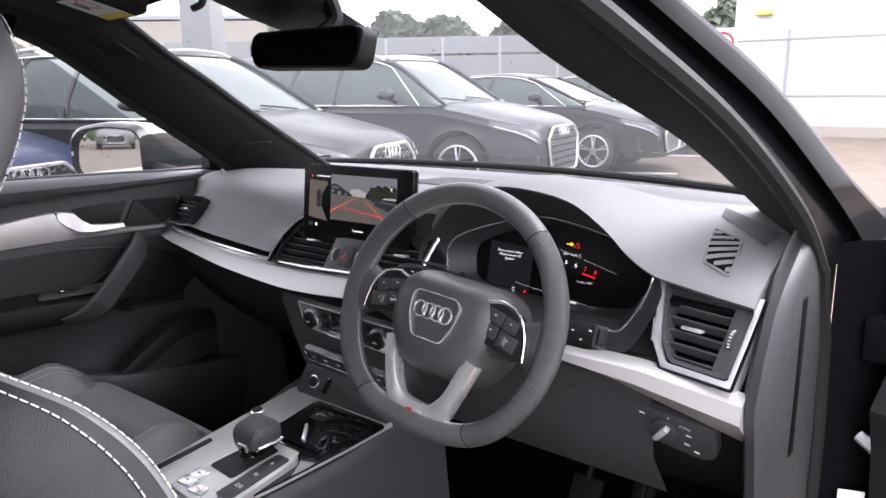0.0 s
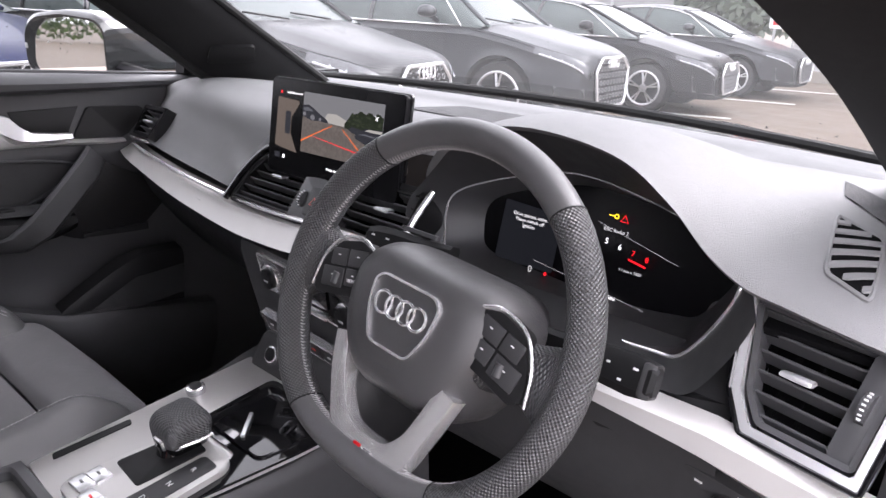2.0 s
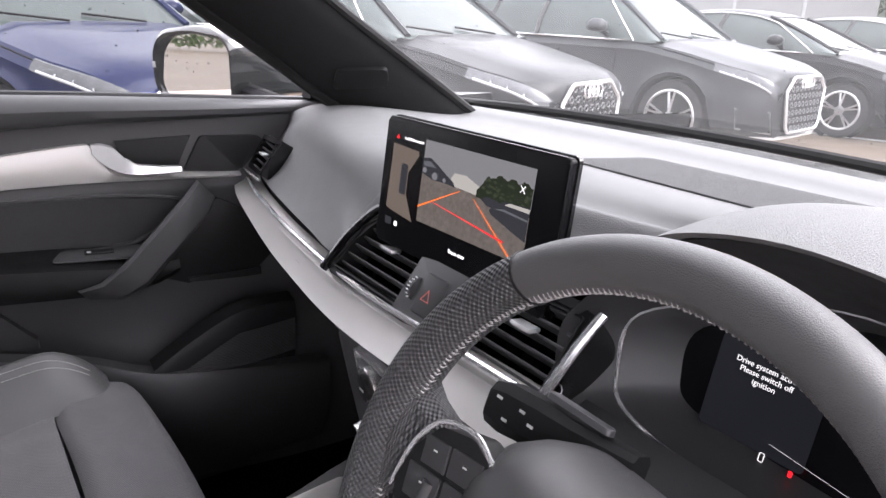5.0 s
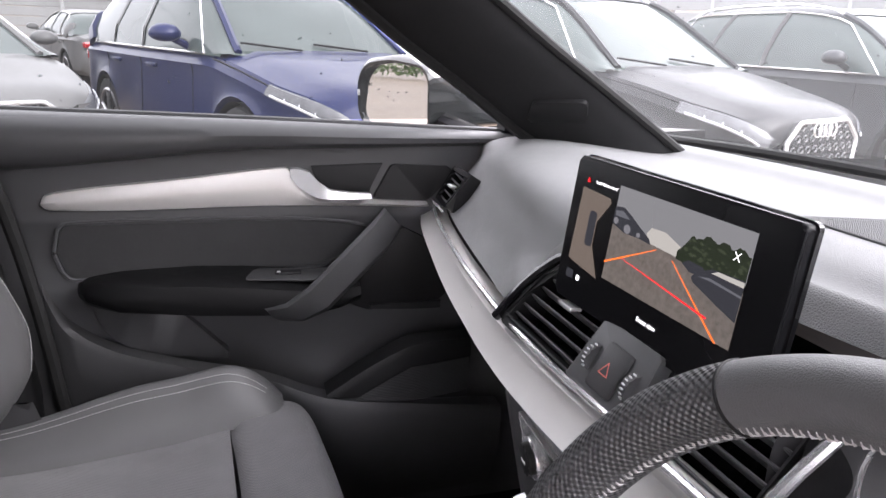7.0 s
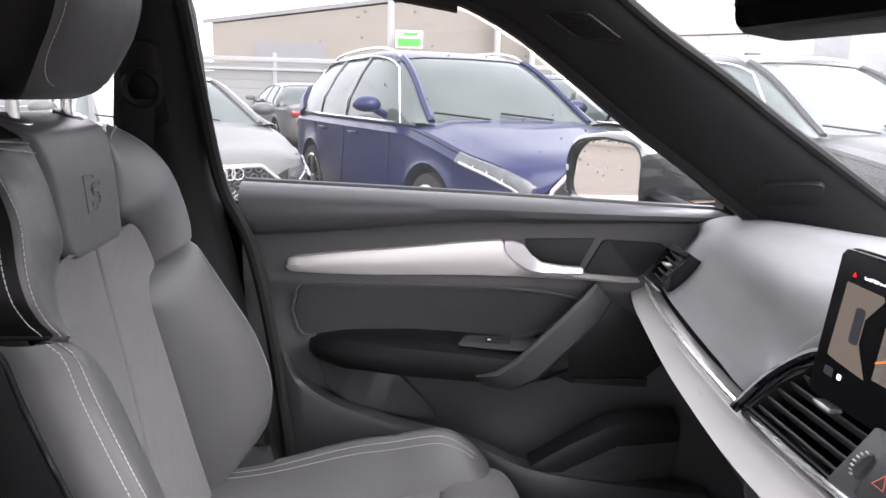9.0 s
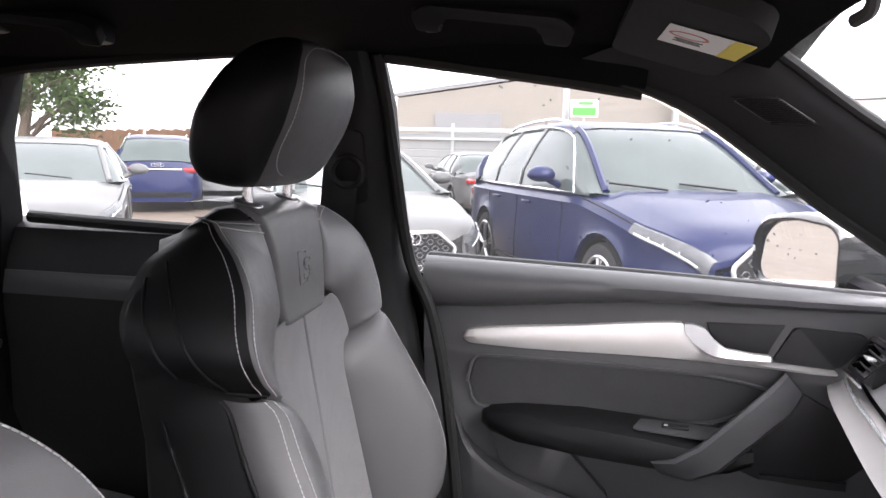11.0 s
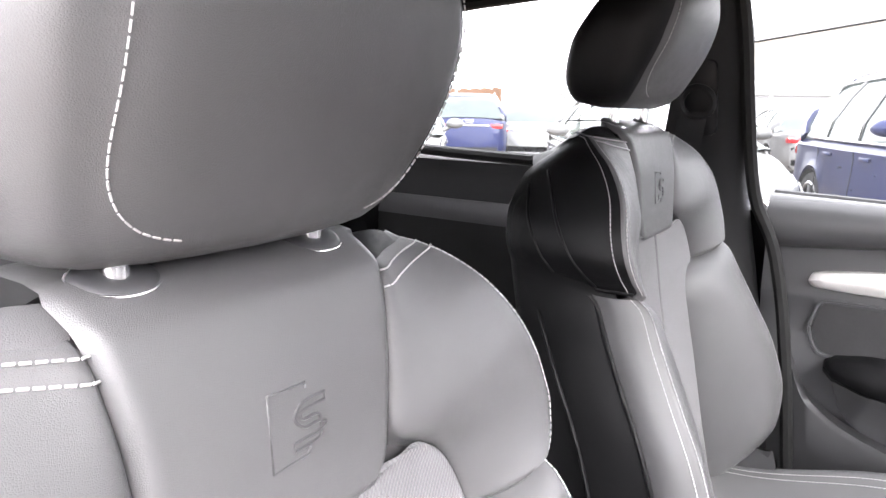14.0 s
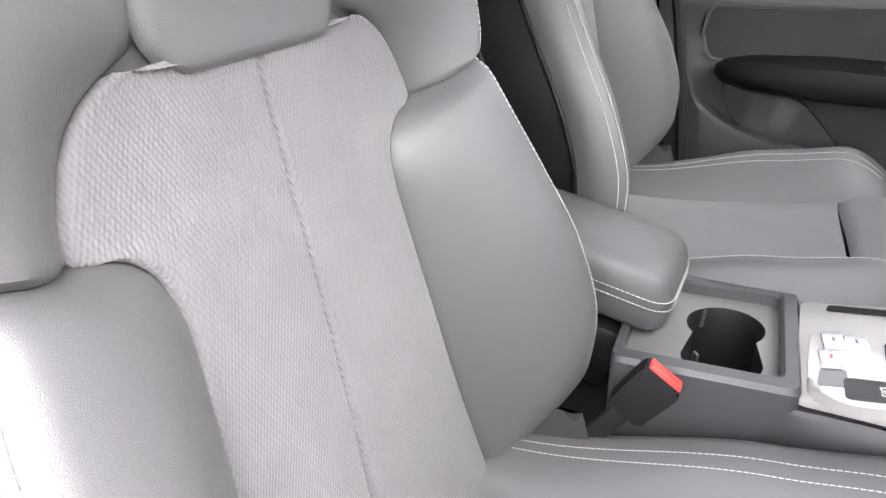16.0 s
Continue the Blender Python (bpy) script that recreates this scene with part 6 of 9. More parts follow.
prism(bm, rounded([(-0.042, -0.0425), (-0.039, -0.0425), (-0.039, -0.038), (-0.042, -0.038)], 0.001), 0, 0.0005, mi @ pose(0, 0, 0.003))
part("belt_lamp", bm, SC_RED, clu, "red seat belt lamp")
bm = bmesh.new()
frame_bar(bm, rounded([(-0.064, -0.043), (-0.060, -0.043), (-0.060, -0.036), (-0.064, -0.036)], 0.0015), 0.0005, 0, 0.0005, mi @ pose(0, 0, 0.003))
part("door_lamp", bm, SC_SOFT, clu, "white car symbol")
bm = bmesh.new()
tube(bm, [mi @ V((-0.06, -0.028, 0.003)), mi @ V((0.085, -0.046, 0.003))], 0.00018, 4)
tube(bm, [mi @ V((0.01, 0.035, 0.003)), mi @ V((0.11, 0.010, 0.003))], 0.00018, 4)
part("display_lines", bm, SC_DIM, clu, "thin display lines")
bm = bmesh.new()
prism(bm, rounded([(-0.012, -0.012), (0.010, -0.012), (0.014, 0.010), (-0.010, 0.014)], 0.003), 0, 0.004, plane((0.193, 0.222, 0.995), (1, -0.1, 0), (0, 0.3, 1)), 0.001)
hb2 = part("hold_button", bm, PLASTIC_DARK, clu, "black button with a white symbol")
bm = bmesh.new()
ring(bm, 0.0045, 0.0006, plane((0.193, 0.222, 0.995), (1, -0.1, 0), (0, 0.3, 1)) @ pose(0.001, 0.002, 0.0045), 16, 4)
part("symbol", bm, WHITE_PRINT, hb2)
# lower closing panel round the steering column
bm = bmesh.new()
rows = []
for x in np.linspace(0.185, 0.60, 16):
    rows.append([V((x, y, z)) for y, z in ((0.245, 0.985), (0.20, 0.965), (0.175, 0.93), (0.19, 0.88), (0.20, 0.82), (0.26, 0.74))])
grid(bm, rows)
bmesh.ops.solidify(bm, geom=bm.faces[:], thickness=-0.01)
part("column_panel", bm, PLASTIC, clu, "black panel below the instruments", 40)

# speaker grilles in the pad, demister grille by the door
bm = bmesh.new()
mp = plane((0.115, 0.50, 1.1125), (1, 0.02, 0), (0, 1, -0.01))
outl = rounded([(-0.16, -0.05), (-0.125, 0.055), (0.15, 0.06), (0.18, -0.005), (0.10, -0.055)], 0.012)
prism(bm, outl, -0.003, 0.0015, mp, 0.001)
MESH = material("dash_speaker_mesh", (0.10, 0.10, 0.102), 0.6, 0, 1.0, 2600, 0.1, 10, "dots", depth=0.001)
part("speaker_grille", bm, MESH, dash, "perforated grey loudspeaker grille")
bm = bmesh.new()
rows = []


def grille_point(u, v, d):
    """Across and up the demister grille, 0 to 1."""
    near, far = V((0.637, 0.236, 0)).lerp(V((0.672, 0.222, 0)), u), V((0.616, 0.338, 0)).lerp(V((0.658, 0.316, 0)), u)
    p = near.lerp(far, v)
    return on_hood(p[0], p[1], d)


def sheet(u0, u1, v0, v1, d0, d1, skew=0.0, n=6):
    """A thin strip on the hood, its far end shifted by skew."""
    b = bmesh.new()
    rings = []
    for t in np.linspace(0, 1, n):
        u = u0 + (u1 - u0) * t
        a, c = v0 + skew * t, v1 + skew * t
        a, c = min(max(a, 0.02), 0.98), min(max(c, 0.02), 0.98)
        rings.append([grille_point(u, a, d0), grille_point(u, a, d1), grille_point(u, c, d1), grille_point(u, c, d0)])
    loft(b, rings)
    return b


bm = bmesh.new()
# black sheet on the uncut hood gives the darkness of the grille's openings
grid(bm, [[grille_point(u, v, 0.0016) for v in np.linspace(0, 1, 13)] for u in np.linspace(0, 1, 9)])
gr = part("demister_grille", bm, CARPET, dash, "small demister grille, a black sheet for its dark openings under diagonal slats")
bm = bmesh.new()
tube(bm, [grille_point(p[0], p[1], 0.0012) for p in rounded([(-0.03, -0.02), (1.03, -0.02), (1.03, 1.02), (-0.03, 1.02)], 0.12, 4)], 0.0022, 6, True)
part("grille_rim", bm, SOFT, gr)
for k in range(7):
    v0 = -0.34 + k * 0.19
    u0 = max(0.0, -v0 / 0.42)
    u1 = min(1.0, (0.925 - v0) / 0.42)
    if u1 - u0 < 0.1:
        continue
    bm = sheet(u0, u1, v0 + 0.42 * u0, v0 + 0.075 + 0.42 * u0, 0.001, 0.0034, 0.42 * (u1 - u0))
    part("slat", bm, SOFT, gr)
bm = bmesh.new()
tw = []
for u in np.linspace(0, 1, 9):
    near = V((0.603, 0.410, 0)).lerp(V((0.688, 0.312, 0)), u)
    far = V((0.584, 0.490, 0)).lerp(V((0.692, 0.368, 0)), u)
    tw.append([on_hood(*near.lerp(far, v).to_2d(), 0.0018) for v in np.linspace(0, 1, 7)])
grid(bm, tw)
bmesh.ops.solidify(bm, geom=bm.faces[:], thickness=0.001)
part("tweeter_grille", bm, MESH, dash, "perforated tweeter grille")
bm = bmesh.new()
tube(bm, curve([(-0.60, 0.38, 1.072), (-0.56, 0.44, 1.090), (-0.50, 0.50, 1.098)], 5), 0.004, 6, flat=0.4)
part("side_demister", bm, PLASTIC_DARK, dash, "dark slot of the side demister")

# light switch panel
ml = plane((0.632, 0.192, 0.870), (1, -0.06, -0.10), (0.0, -0.35, 0.94)) @ Matrix.Scale(0.9, 4)
bm = bmesh.new()
prism(bm, rounded([(-0.075, 0.030), (0.055, 0.035), (0.060, -0.010), (0.045, -0.032), (-0.052, -0.030), (-0.072, -0.006)], 0.012), -0.01, 0.003, ml, 0.002)
lp = part("light_switch_panel", bm, PLASTIC, dash, "black light switch panel")
bm = bmesh.new()
disc(bm, 0.018, 0, 0.008, ml @ pose(-0.018, 0.002, 0.003), 30, 0.002)
part("rotary_knob", bm, PLASTIC, lp, "black rotary light switch")
bm = bmesh.new()
rbox(bm, (0.010, 0.034, 0.012), 0.003, ml @ pose(-0.018, 0.002, 0.014, 0, 0, -35))
part("knob_bar", bm, SATIN, lp, "satin bar of the light switch")
words("light_switch_auto", "AUTO", 0.006, ml @ pose(0.012, 0.018, 0.0036), WHITE_PRINT, lp)
words("light_switch_zero", "0", 0.006, ml @ pose(-0.012, 0.025, 0.0036), WHITE_PRINT, lp)
for x, y in ((0.018, 0.006), (0.016, -0.012), (-0.052, 0.016), (-0.050, -0.008), (0.030, -0.020)):
    bm = bmesh.new()
    rbox(bm, (0.008, 0.003, 0.0006), 0, ml @ pose(x, y, 0.0036))
    part("switch_symbol", bm, WHITE_PRINT, lp, "white symbol")

# climate panel and switch row
mk = plane((0.028, 0.196, 0.886), (1, -0.09, 0.02), (0.0, -0.12, 1))
bm = bmesh.new()
prism(bm, rounded([(-0.20, 0.035), (0.20, 0.035), (0.16, -0.12), (0.10, -0.16), (-0.13, -0.16), (-0.165, -0.08)], 0.02), -0.06, -0.004, mk, 0.006)
stack = part("centre_panel", bm, PLASTIC, dash, "black centre stack")
bm = bmesh.new()
frame_bar(bm, rounded([(-0.130, 0.030), (0.146, 0.030), (0.146, -0.010), (0.130, -0.023), (-0.100, -0.023), (-0.120, -0.010)], 0.006), 0.0028, -0.004, 0.004, mk)
part("chrome_frame", bm, CHROME, stack, "thin chrome frame")
bm = bmesh.new()
prism(bm, rounded([(-0.040, 0.020), (0.046, 0.020), (0.046, -0.010), (-0.040, -0.010)], 0.004), -0.004, 0.001, mk, 0.0008)
part("climate_display", bm, PIANO, stack, "black climate display")
bm = bmesh.new()
rbox(bm, (0.10, 0.009, 0.012), 0.003, mk @ pose(0.003, -0.017, 0.004))
part("bright_rocker", bm, CHROME, stack, "chrome rocker bar")
for x in (-0.090, 0.096):
    bm = bmesh.new()
    disc(bm, 0.0205, 0, 0.010, mk @ pose(x, 0.0, -0.002), 36, 0.002)
    kn = part("temperature_knob", bm, CHROME, stack, "chrome-ringed temperature knob")
    bm = bmesh.new()
    disc(bm, 0.0155, 0.010, 0.0165, mk @ pose(x, 0.0, -0.002), 36, 0.003)
    part("knob_face", bm, PLASTIC_DARK, kn)
    bm = bmesh.new()
    rbox(bm, (0.010, 0.003, 0.0004), 0, mk @ pose(x, -0.002, 0.0147))
    part("knob_print", bm, WHITE_PRINT, kn)
    for dy in (0.011, -0.007):
        bm = bmesh.new()
        rbox(bm, (0.014, 0.012, 0.004), 0.0015, mk @ pose(x + (0.032 if x < 0 else -0.032), dy, -0.002))
        part("climate_button", bm, PLASTIC_DARK, stack)
mr2 = plane((0.045, 0.196, 0.812), (1, -0.05, 0), (0, -0.35, 1))
bm = bmesh.new()
frame_bar(bm, rounded([(-0.135, 0.014), (0.135, 0.014), (0.125, -0.014), (-0.125, -0.014)], 0.006), 0.0022, -0.008, 0.005, mr2)
part("switch_row_frame", bm, CHROME, stack, "thin chrome frame")
for k in range(7):
    bm = bmesh.new()
    rbox(bm, (0.032, 0.022, 0.010), 0.002, mr2 @ pose(-0.105 + k * 0.035, 0, 0.0))
    sb = part("switch_key", bm, PLASTIC, stack)
    bm = bmesh.new()
    rbox(bm, (0.008, 0.003, 0.0004), 0, mr2 @ pose(-0.105 + k * 0.035, 0.0, 0.0054))
    part("key_print", bm, WHITE_PRINT if k != 3 else RED_PRINT, sb)

# ==== steering wheel ====
wheel = thing("steering_wheel", "black flat-bottomed leather steering wheel with perforated grips and satin chrome spoke", "steering wheel", (0.36, 0.06, 0.98))
MW = plane((0.364, 0.057, 1.014), (1, 0, 0), (0, 0.379, 0.925)) @ Matrix.Scale(0.915, 4) @ pose(0, 0, 0, 0, 0, -5)
MH = MW @ pose(0, -0.005, 0)


def rim_point(th, R=0.1775):
    """th: degrees from the top, clockwise."""
    a = radians(th)
    x, y = math.sin(a), math.cos(a)
    r = R
    if y < 0:
        flat_r = 0.166 * R / 0.1775 / max(-y, 0.05)
        r = -0.018 * math.log(math.exp(-R / 0.018) + math.exp(-min(flat_r, 2) / 0.018)) if flat_r < 2 else R
    return V((x * r, y * r, 0))


def rim_piece(a, b, fat, n):
    bm = bmesh.new()
    rings = []
    for th in np.linspace(a, b, n):
        c = rim_point(th)
        rad = c.normalized()
        R = []
        for k in range(28):
            t = 2 * math.pi * k / 28
            R.append(MW @ (c + rad * (fat * 0.92 * math.cos(t)) + V((0, 0, 1)) * (fat * 1.12 * math.sin(t))))
        rings.append(R)
    loft(bm, rings, uv=(0.105, 0.18 * radians(abs(b - a))))
    return bm


part("rim_top", rim_piece(-40, 40, 0.0172, 40), LEATHER, wheel, "smooth black leather rim", 60)
part("rim_bottom", rim_piece(146, 214, 0.0172, 36), LEATHER, wheel, "smooth black leather rim", 60)
for s in (-1, 1):
    part("grip", rim_piece(s * 40.3, s * 145.6, 0.0174, 60), DOTS, wheel, "perforated leather grip", 60)
    for th in (40.1, 145.8):
        bm = bmesh.new()
        c = rim_point(s * th)
        rad = c.normalized()
        tube(bm, [MW @ (c + rad * (0.0170 * 0.93 * math.cos(t)) + V((0, 0, 1)) * (0.0170 * 1.13 * math.sin(t))) for t in np.linspace(0, 2 * math.pi, 24, endpoint=False)], 0.0009, 5, True)
        part("leather_joint", bm, PLASTIC_DARK, wheel)
bm = bmesh.new()
for k in range(300):
    th = -178 + 356 * k / 300
    c, d = rim_point(th), rim_point(th + 1.1)
    rad, rad2 = c.normalized(), d.normalized()
    for q in (0.55, -0.55):
        A = MW @ (c - rad * 0.0160 * math.cos(0.0) + V((0, 0, 1)) * 0.0006)
        B = MW @ (d - rad2 * 0.0140 + V((0, 0, 1)) * 0.0075 * (1 if q > 0 else -1))
        if q > 0 or k % 2:
            tube(bm, [A, B], 0.0007, 4)
part("cross_stitching", bm, THREAD, wheel, "pale cross stitching on the rim's inner side", 80)
# hub
bm = bmesh.new()
hub = [(-0.060, 0.052), (0.060, 0.052), (0.088, 0.034), (0.090, -0.018), (0.066, -0.062), (0.040, -0.078), (-0.040, -0.078), (-0.066, -0.062), (-0.090, -0.018), (-0.088, 0.034)]
rings = []
for k, z in ((1.16, -0.07), (1.18, -0.045), (1.15, -0.022), (1.06, -0.004), (0.98, 0.007), (0.88, 0.0155), (0.72, 0.0205), (0.5, 0.0235), (0.25, 0.025)):
    rings.append([MH @ V((p[0] * k, p[1] * k - 0.004 * (1 - k), z)) for p in rounded(hub, 0.03, 6)])
loft(bm, rings)
part("airbag_cover", bm, LEATHER_SOFT, wheel, "smooth black airbag cover", 60)
bm = bmesh.new()
oct_ = [(-0.032, 0.030), (0.032, 0.030), (0.041, 0.021), (0.038, -0.006), (0.025, -0.035), (-0.025, -0.035), (-0.038, -0.006), (-0.041, 0.021)]
frame_bar(bm, rounded([(p[0] * 1.08, p[1] * 1.04) for p in oct_], 0.009), 0.0024, 0.014, 0.0272, MH)
part("emblem_frame", bm, CHROME, wheel, "satin chrome frame")
bm = bmesh.new()
for k in range(4):
    ring(bm, 0.0108, 0.0018, MH @ pose(-0.0225 + 0.015 * k, 0.004, 0.0268), 30, 8)
part("emblem", bm, CHROME, wheel, "chrome emblem of linked rings")
bm = bmesh.new()
bars(bm, MH @ pose(0.0, -0.052, 0.0212), 0.024, 0.0035)
part("airbag_mark", bm, PLASTIC_GREY, wheel, "faint raised mark")
# side arms with button fields
for s in (-1, 1):
    bm = bmesh.new()
    rings = []
    for x, y0, y1, z in ((0.080, -0.030, 0.026, -0.006), (0.10, -0.028, 0.026, -0.010), (0.13, -0.022, 0.028, -0.010), (0.155, -0.034, 0.036, -0.006), (0.168, -0.045, 0.046, -0.003)):
        rings.append([MH @ V((s * x, y, zz)) for y, zz in ((y0, z - 0.014), (y0 - 0.002, z), (y0 + 0.006, z + 0.010), ((y0 + y1) / 2, z + 0.013), (y1 - 0.006, z + 0.010), (y1 + 0.002, z), (y1, z - 0.014))])
    loft(bm, rings, uv=(0.1, 0.1))
    part("arm", bm, DOTS, wheel, "perforated leather arm", 50)
    bm = bmesh.new()
    prism(bm, rounded([(s * 0.072, 0.038), (s * 0.094, 0.044), (s * 0.122, 0.035), (s * 0.137, 0.012), (s * 0.143, -0.020), (s * 0.132, -0.026), (s * 0.076, -0.012)][::s], 0.005), -0.012, 0.009, MH, 0.003)
    bf = part("button_field", bm, PLASTIC_DARK, wheel, "black button field")
    bm = bmesh.new()
    edge = [tuple(q) for q in curve([(s * 0.074, 0.041, 0.010), (s * 0.095, 0.0465, 0.009), (s * 0.124, 0.037, 0.009), (s * 0.140, 0.012, 0.008), (s * 0.146, -0.022, 0.006)], 5)]
    tube(bm, [MH @ V(p) for p in edge], 0.0016, 8)
    part("chrome_edge", bm, CHROME, bf, "thin chrome edge")
    for x, y, w, h in ((0.0905, 0.0250, 0.027, 0.018), (0.1170, 0.0190, 0.023, 0.018), (0.0890, 0.0045, 0.022, 0.018), (0.1175, -0.0035, 0.031, 0.021)):
        bm = bmesh.new()
        rbox(bm, (w, h, 0.003), 0.0012, MH @ pose(s * x, y, 0.0088, 0, 0, -12 * s))
        bt = part("button", bm, PLASTIC, bf)
        bm = bmesh.new()
        rbox(bm, (0.0036, 0.0011, 0.0003), 0, MH @ pose(s * x, y + 0.002, 0.0105, 0, 0, -12 * s))
        part("button_print", bm, WHITE_PRINT, bt)
    bm = bmesh.new()
    tube(bm, [MH @ V((s * 0.112, -0.009, 0.0085)), MH @ V((s * 0.112, 0.003, 0.0085))], 0.0045, 14)
    part("roller", bm, PLASTIC_GREY, bf, "ribbed roller")
words("wheel_button_view", "VIEW", 0.005, MH @ pose(-0.089, 0.001, 0.0107, 0, 0, 12), WHITE_PRINT, wheel)
# lower forked spoke
MS = MW @ pose(0, -0.005, 0)
bm = bmesh.new()
path = curve([(-0.073, -0.046, 0.006), (-0.063, -0.080, 0.006), (-0.049, -0.114, 0.003), (-0.031, -0.136, 0.001), (0, -0.141, 0.001), (0.031, -0.136, 0.001), (0.049, -0.114, 0.003), (0.063, -0.080, 0.006), (0.073, -0.046, 0.006)], 5)
rings = []
for k, p in enumerate(path):
    d = (path[min(k + 1, len(path) - 1)] - path[max(k - 1, 0)]).normalized()
    n_ = V((-d[1], d[0], 0))
    w = 0.0118 + 0.0060 * step(-0.10, -0.14, p[1])
    rings.append([MS @ (p + n_ * (w * a) + V((0, 0, c))) for a, c in ((1, -0.012), (0.99, 0.002), (0.90, 0.0062), (0.1, 0.0070), (-0.80, 0.0050), (-0.98, -0.001), (-1, -0.012))])
loft(bm, rings)
POLISHED = material("polished_spoke_metal", (0.80, 0.795, 0.79), 0.26, 0.75, 0, 1, 0.03, 20, rough_var=0.03)
part("forked_spoke", bm, POLISHED, wheel, "satin chrome forked lower spoke", 40)
bm = bmesh.new()
prism(bm, rounded([(-0.062, -0.058), (0.062, -0.058), (0.034, -0.132), (-0.034, -0.132)], 0.008), -0.02, -0.006, MW, 0.002)
part("spoke_infill", bm, PLASTIC_DARK, wheel, "black infill")
bm = bmesh.new()
prism(bm, [(-0.016, -0.148), (-0.006, -0.148), (0.0, -0.136), (-0.010, -0.136)], 0.0, 0.0008, MS @ pose(0, 0, 0.0076))
part("red_block", bm, RED_PRINT, wheel, "red block of the badge")
bm = bmesh.new()
sn = [(0.014, -0.1375), (0.004, -0.1378), (0.0025, -0.1412), (0.0095, -0.1425), (0.0085, -0.1465), (-0.002, -0.1465)]
tube(bm, [MS @ V((p[0], p[1], 0.0082)) for p in curve([(a, b, 0) for a, b in sn], 5)], 0.0013, 6)
part("badge_snake", bm, CHROME, wheel, "chrome part of the badge")
bm = bmesh.new()
rings = []
for z, k in ((-0.20, 0.05), (-0.10, 0.055), (-0.05, 0.058), (-0.03, 0.05)):
    rings.append([MW @ V((k * 1.1 * math.cos(t), k * math.sin(t) - 0.01, z)) for t in np.linspace(0, 2 * math.pi, 20, endpoint=False)])
loft(bm, rings)
part("column", bm, PLASTIC, wheel, "black steering column cover", 60)
# stalks
for s, label in ((-1, "indicator stalk with white symbols"), (1, "wiper stalk with white symbols")):
    root = thing("column_stalk", "black " + label, "stalk", (0.36 + s * 0.1, 0.12, 1.01), "column stalks")
    bm = bmesh.new()
    rings = []
    tip = V((0.218, 0.132, 1.029)) if s < 0 else V((0.572, 0.098, 1.012))
    base = V((0.330, 0.142, 1.036)) if s < 0 else V((0.422, 0.15, 0.985))
    for t, w, h in ((0.0, 0.010, 0.008), (0.4, 0.012, 0.009), (0.62, 0.0155, 0.010), (0.85, 0.0165, 0.010), (0.97, 0.014, 0.009), (1.0, 0.010, 0.006)):
        p = base.lerp(tip, t)
        rings.append([p + V((0, 0.35, 0.94)) * (w * y) + V((0, -0.94, 0.35)) * (h * z) for y, z in ((-1, -0.6), (-1, 0.6), (-0.6, 1), (0.6, 1), (1, 0.6), (1, -0.6), (0.6, -1), (-0.6, -1))])
    loft(bm, rings)
    part("arm", bm, PLASTIC_DARK, root, "", 30)
    bm = bmesh.new()
    for t, y in ((0.70, 0.2), (0.80, -0.3), (0.88, 0.3), (0.62, -0.1)):
        p = base.lerp(tip, t)
        rbox(bm, (0.005, 0.0018, 0.0004), 0, plane(p + V((0, -0.94, 0.35)) * 0.0102 + V((0, 0.35, 0.94)) * 0.02 * y, (1, 0, 0), (0, 0.35, 0.94)))
    part("symbols", bm, WHITE_PRINT, root)
    if s < 0:
        bm = bmesh.new()
        prism(bm, rounded([(-0.020, -0.004), (0.030, -0.004), (0.030, 0.004), (-0.020, 0.004)], 0.003), 0, 0.004, plane(base.lerp(tip, 0.45) + V((0, 0.004, 0.0155)), (1, 0, -0.02), (0, 0.94, -0.35)), 0.001)
        part("top_strip", bm, PLASTIC_GREY, root, "dark grey strip on its top")
    if s > 0:
        bm = bmesh.new()
        p = base.lerp(tip, 0.95)
        rbox(bm, (0.012, 0.028, 0.018), 0.003, plane(p, (1, 0, 0), (0, 0.35, 0.94)))
        part("end_cap", bm, PLASTIC, root, "grey end cap")

# pedals
for x, w, h in ((0.30, 0.07, 0.06), (0.42, 0.045, 0.12)):
    bm = bmesh.new()
    rbox(bm, (w, 0.012, h), 0.004, pose(x, 0.62, 0.45, -30))
    tube(bm, [V((x, 0.625, 0.47)), V((x, 0.75, 0.66))], 0.008, 8)
    single("pedal", bm, RUBBER, "black rubber-faced pedal in the driver's footwell", "pedal", "pedals")

# ==== centre console ====
TRAY_GREY = material("grey_tray_plastic", (0.16, 0.158, 0.155), 0.5, 0, 0.2, 1200, 0.1, 10, depth=0.0004)
cons = thing("centre_console", "black centre console with silver panel, gear selector and cup holders", "console", (0, 0.0, 0.33))
top_z = spline([(-0.75, 0.66), (-0.30, 0.672), (-0.13, 0.690), (0.10, 0.716), (0.22, 0.742)])
bm = bmesh.new()
rings = []
for y in list(np.linspace(-0.78, -0.17, 9)) + list(np.linspace(-0.15, 0.30, 14)):
    t = top_z(min(y, 0.22))
    w = float(np.interp(y, (-0.78, -0.2, 0.1, 0.3), (0.125, 0.135, 0.145, 0.16)))
    e = float(np.interp(y, (-0.30, -0.14, -0.02, 0.10, 0.22, 0.30), (0.066, 0.070, 0.098, 0.126, 0.142, 0.16)))
    t -= 0.07 * step(-0.15, -0.17, y)
    rings.append([V((x, y, z)) for x, z in ((-w * 1.15, 0.34), (-w * 1.12, 0.5), (-w * 1.02, t - 0.03), (-w * 0.985, t - 0.012), (-w * 0.94, t - 0.006), (e * 0.95, t - 0.006), (e, t - 0.012), (e + 0.004, t - 0.03), (e + 0.022, 0.5), (e + 0.028, 0.34))])
loft(bm, rings)
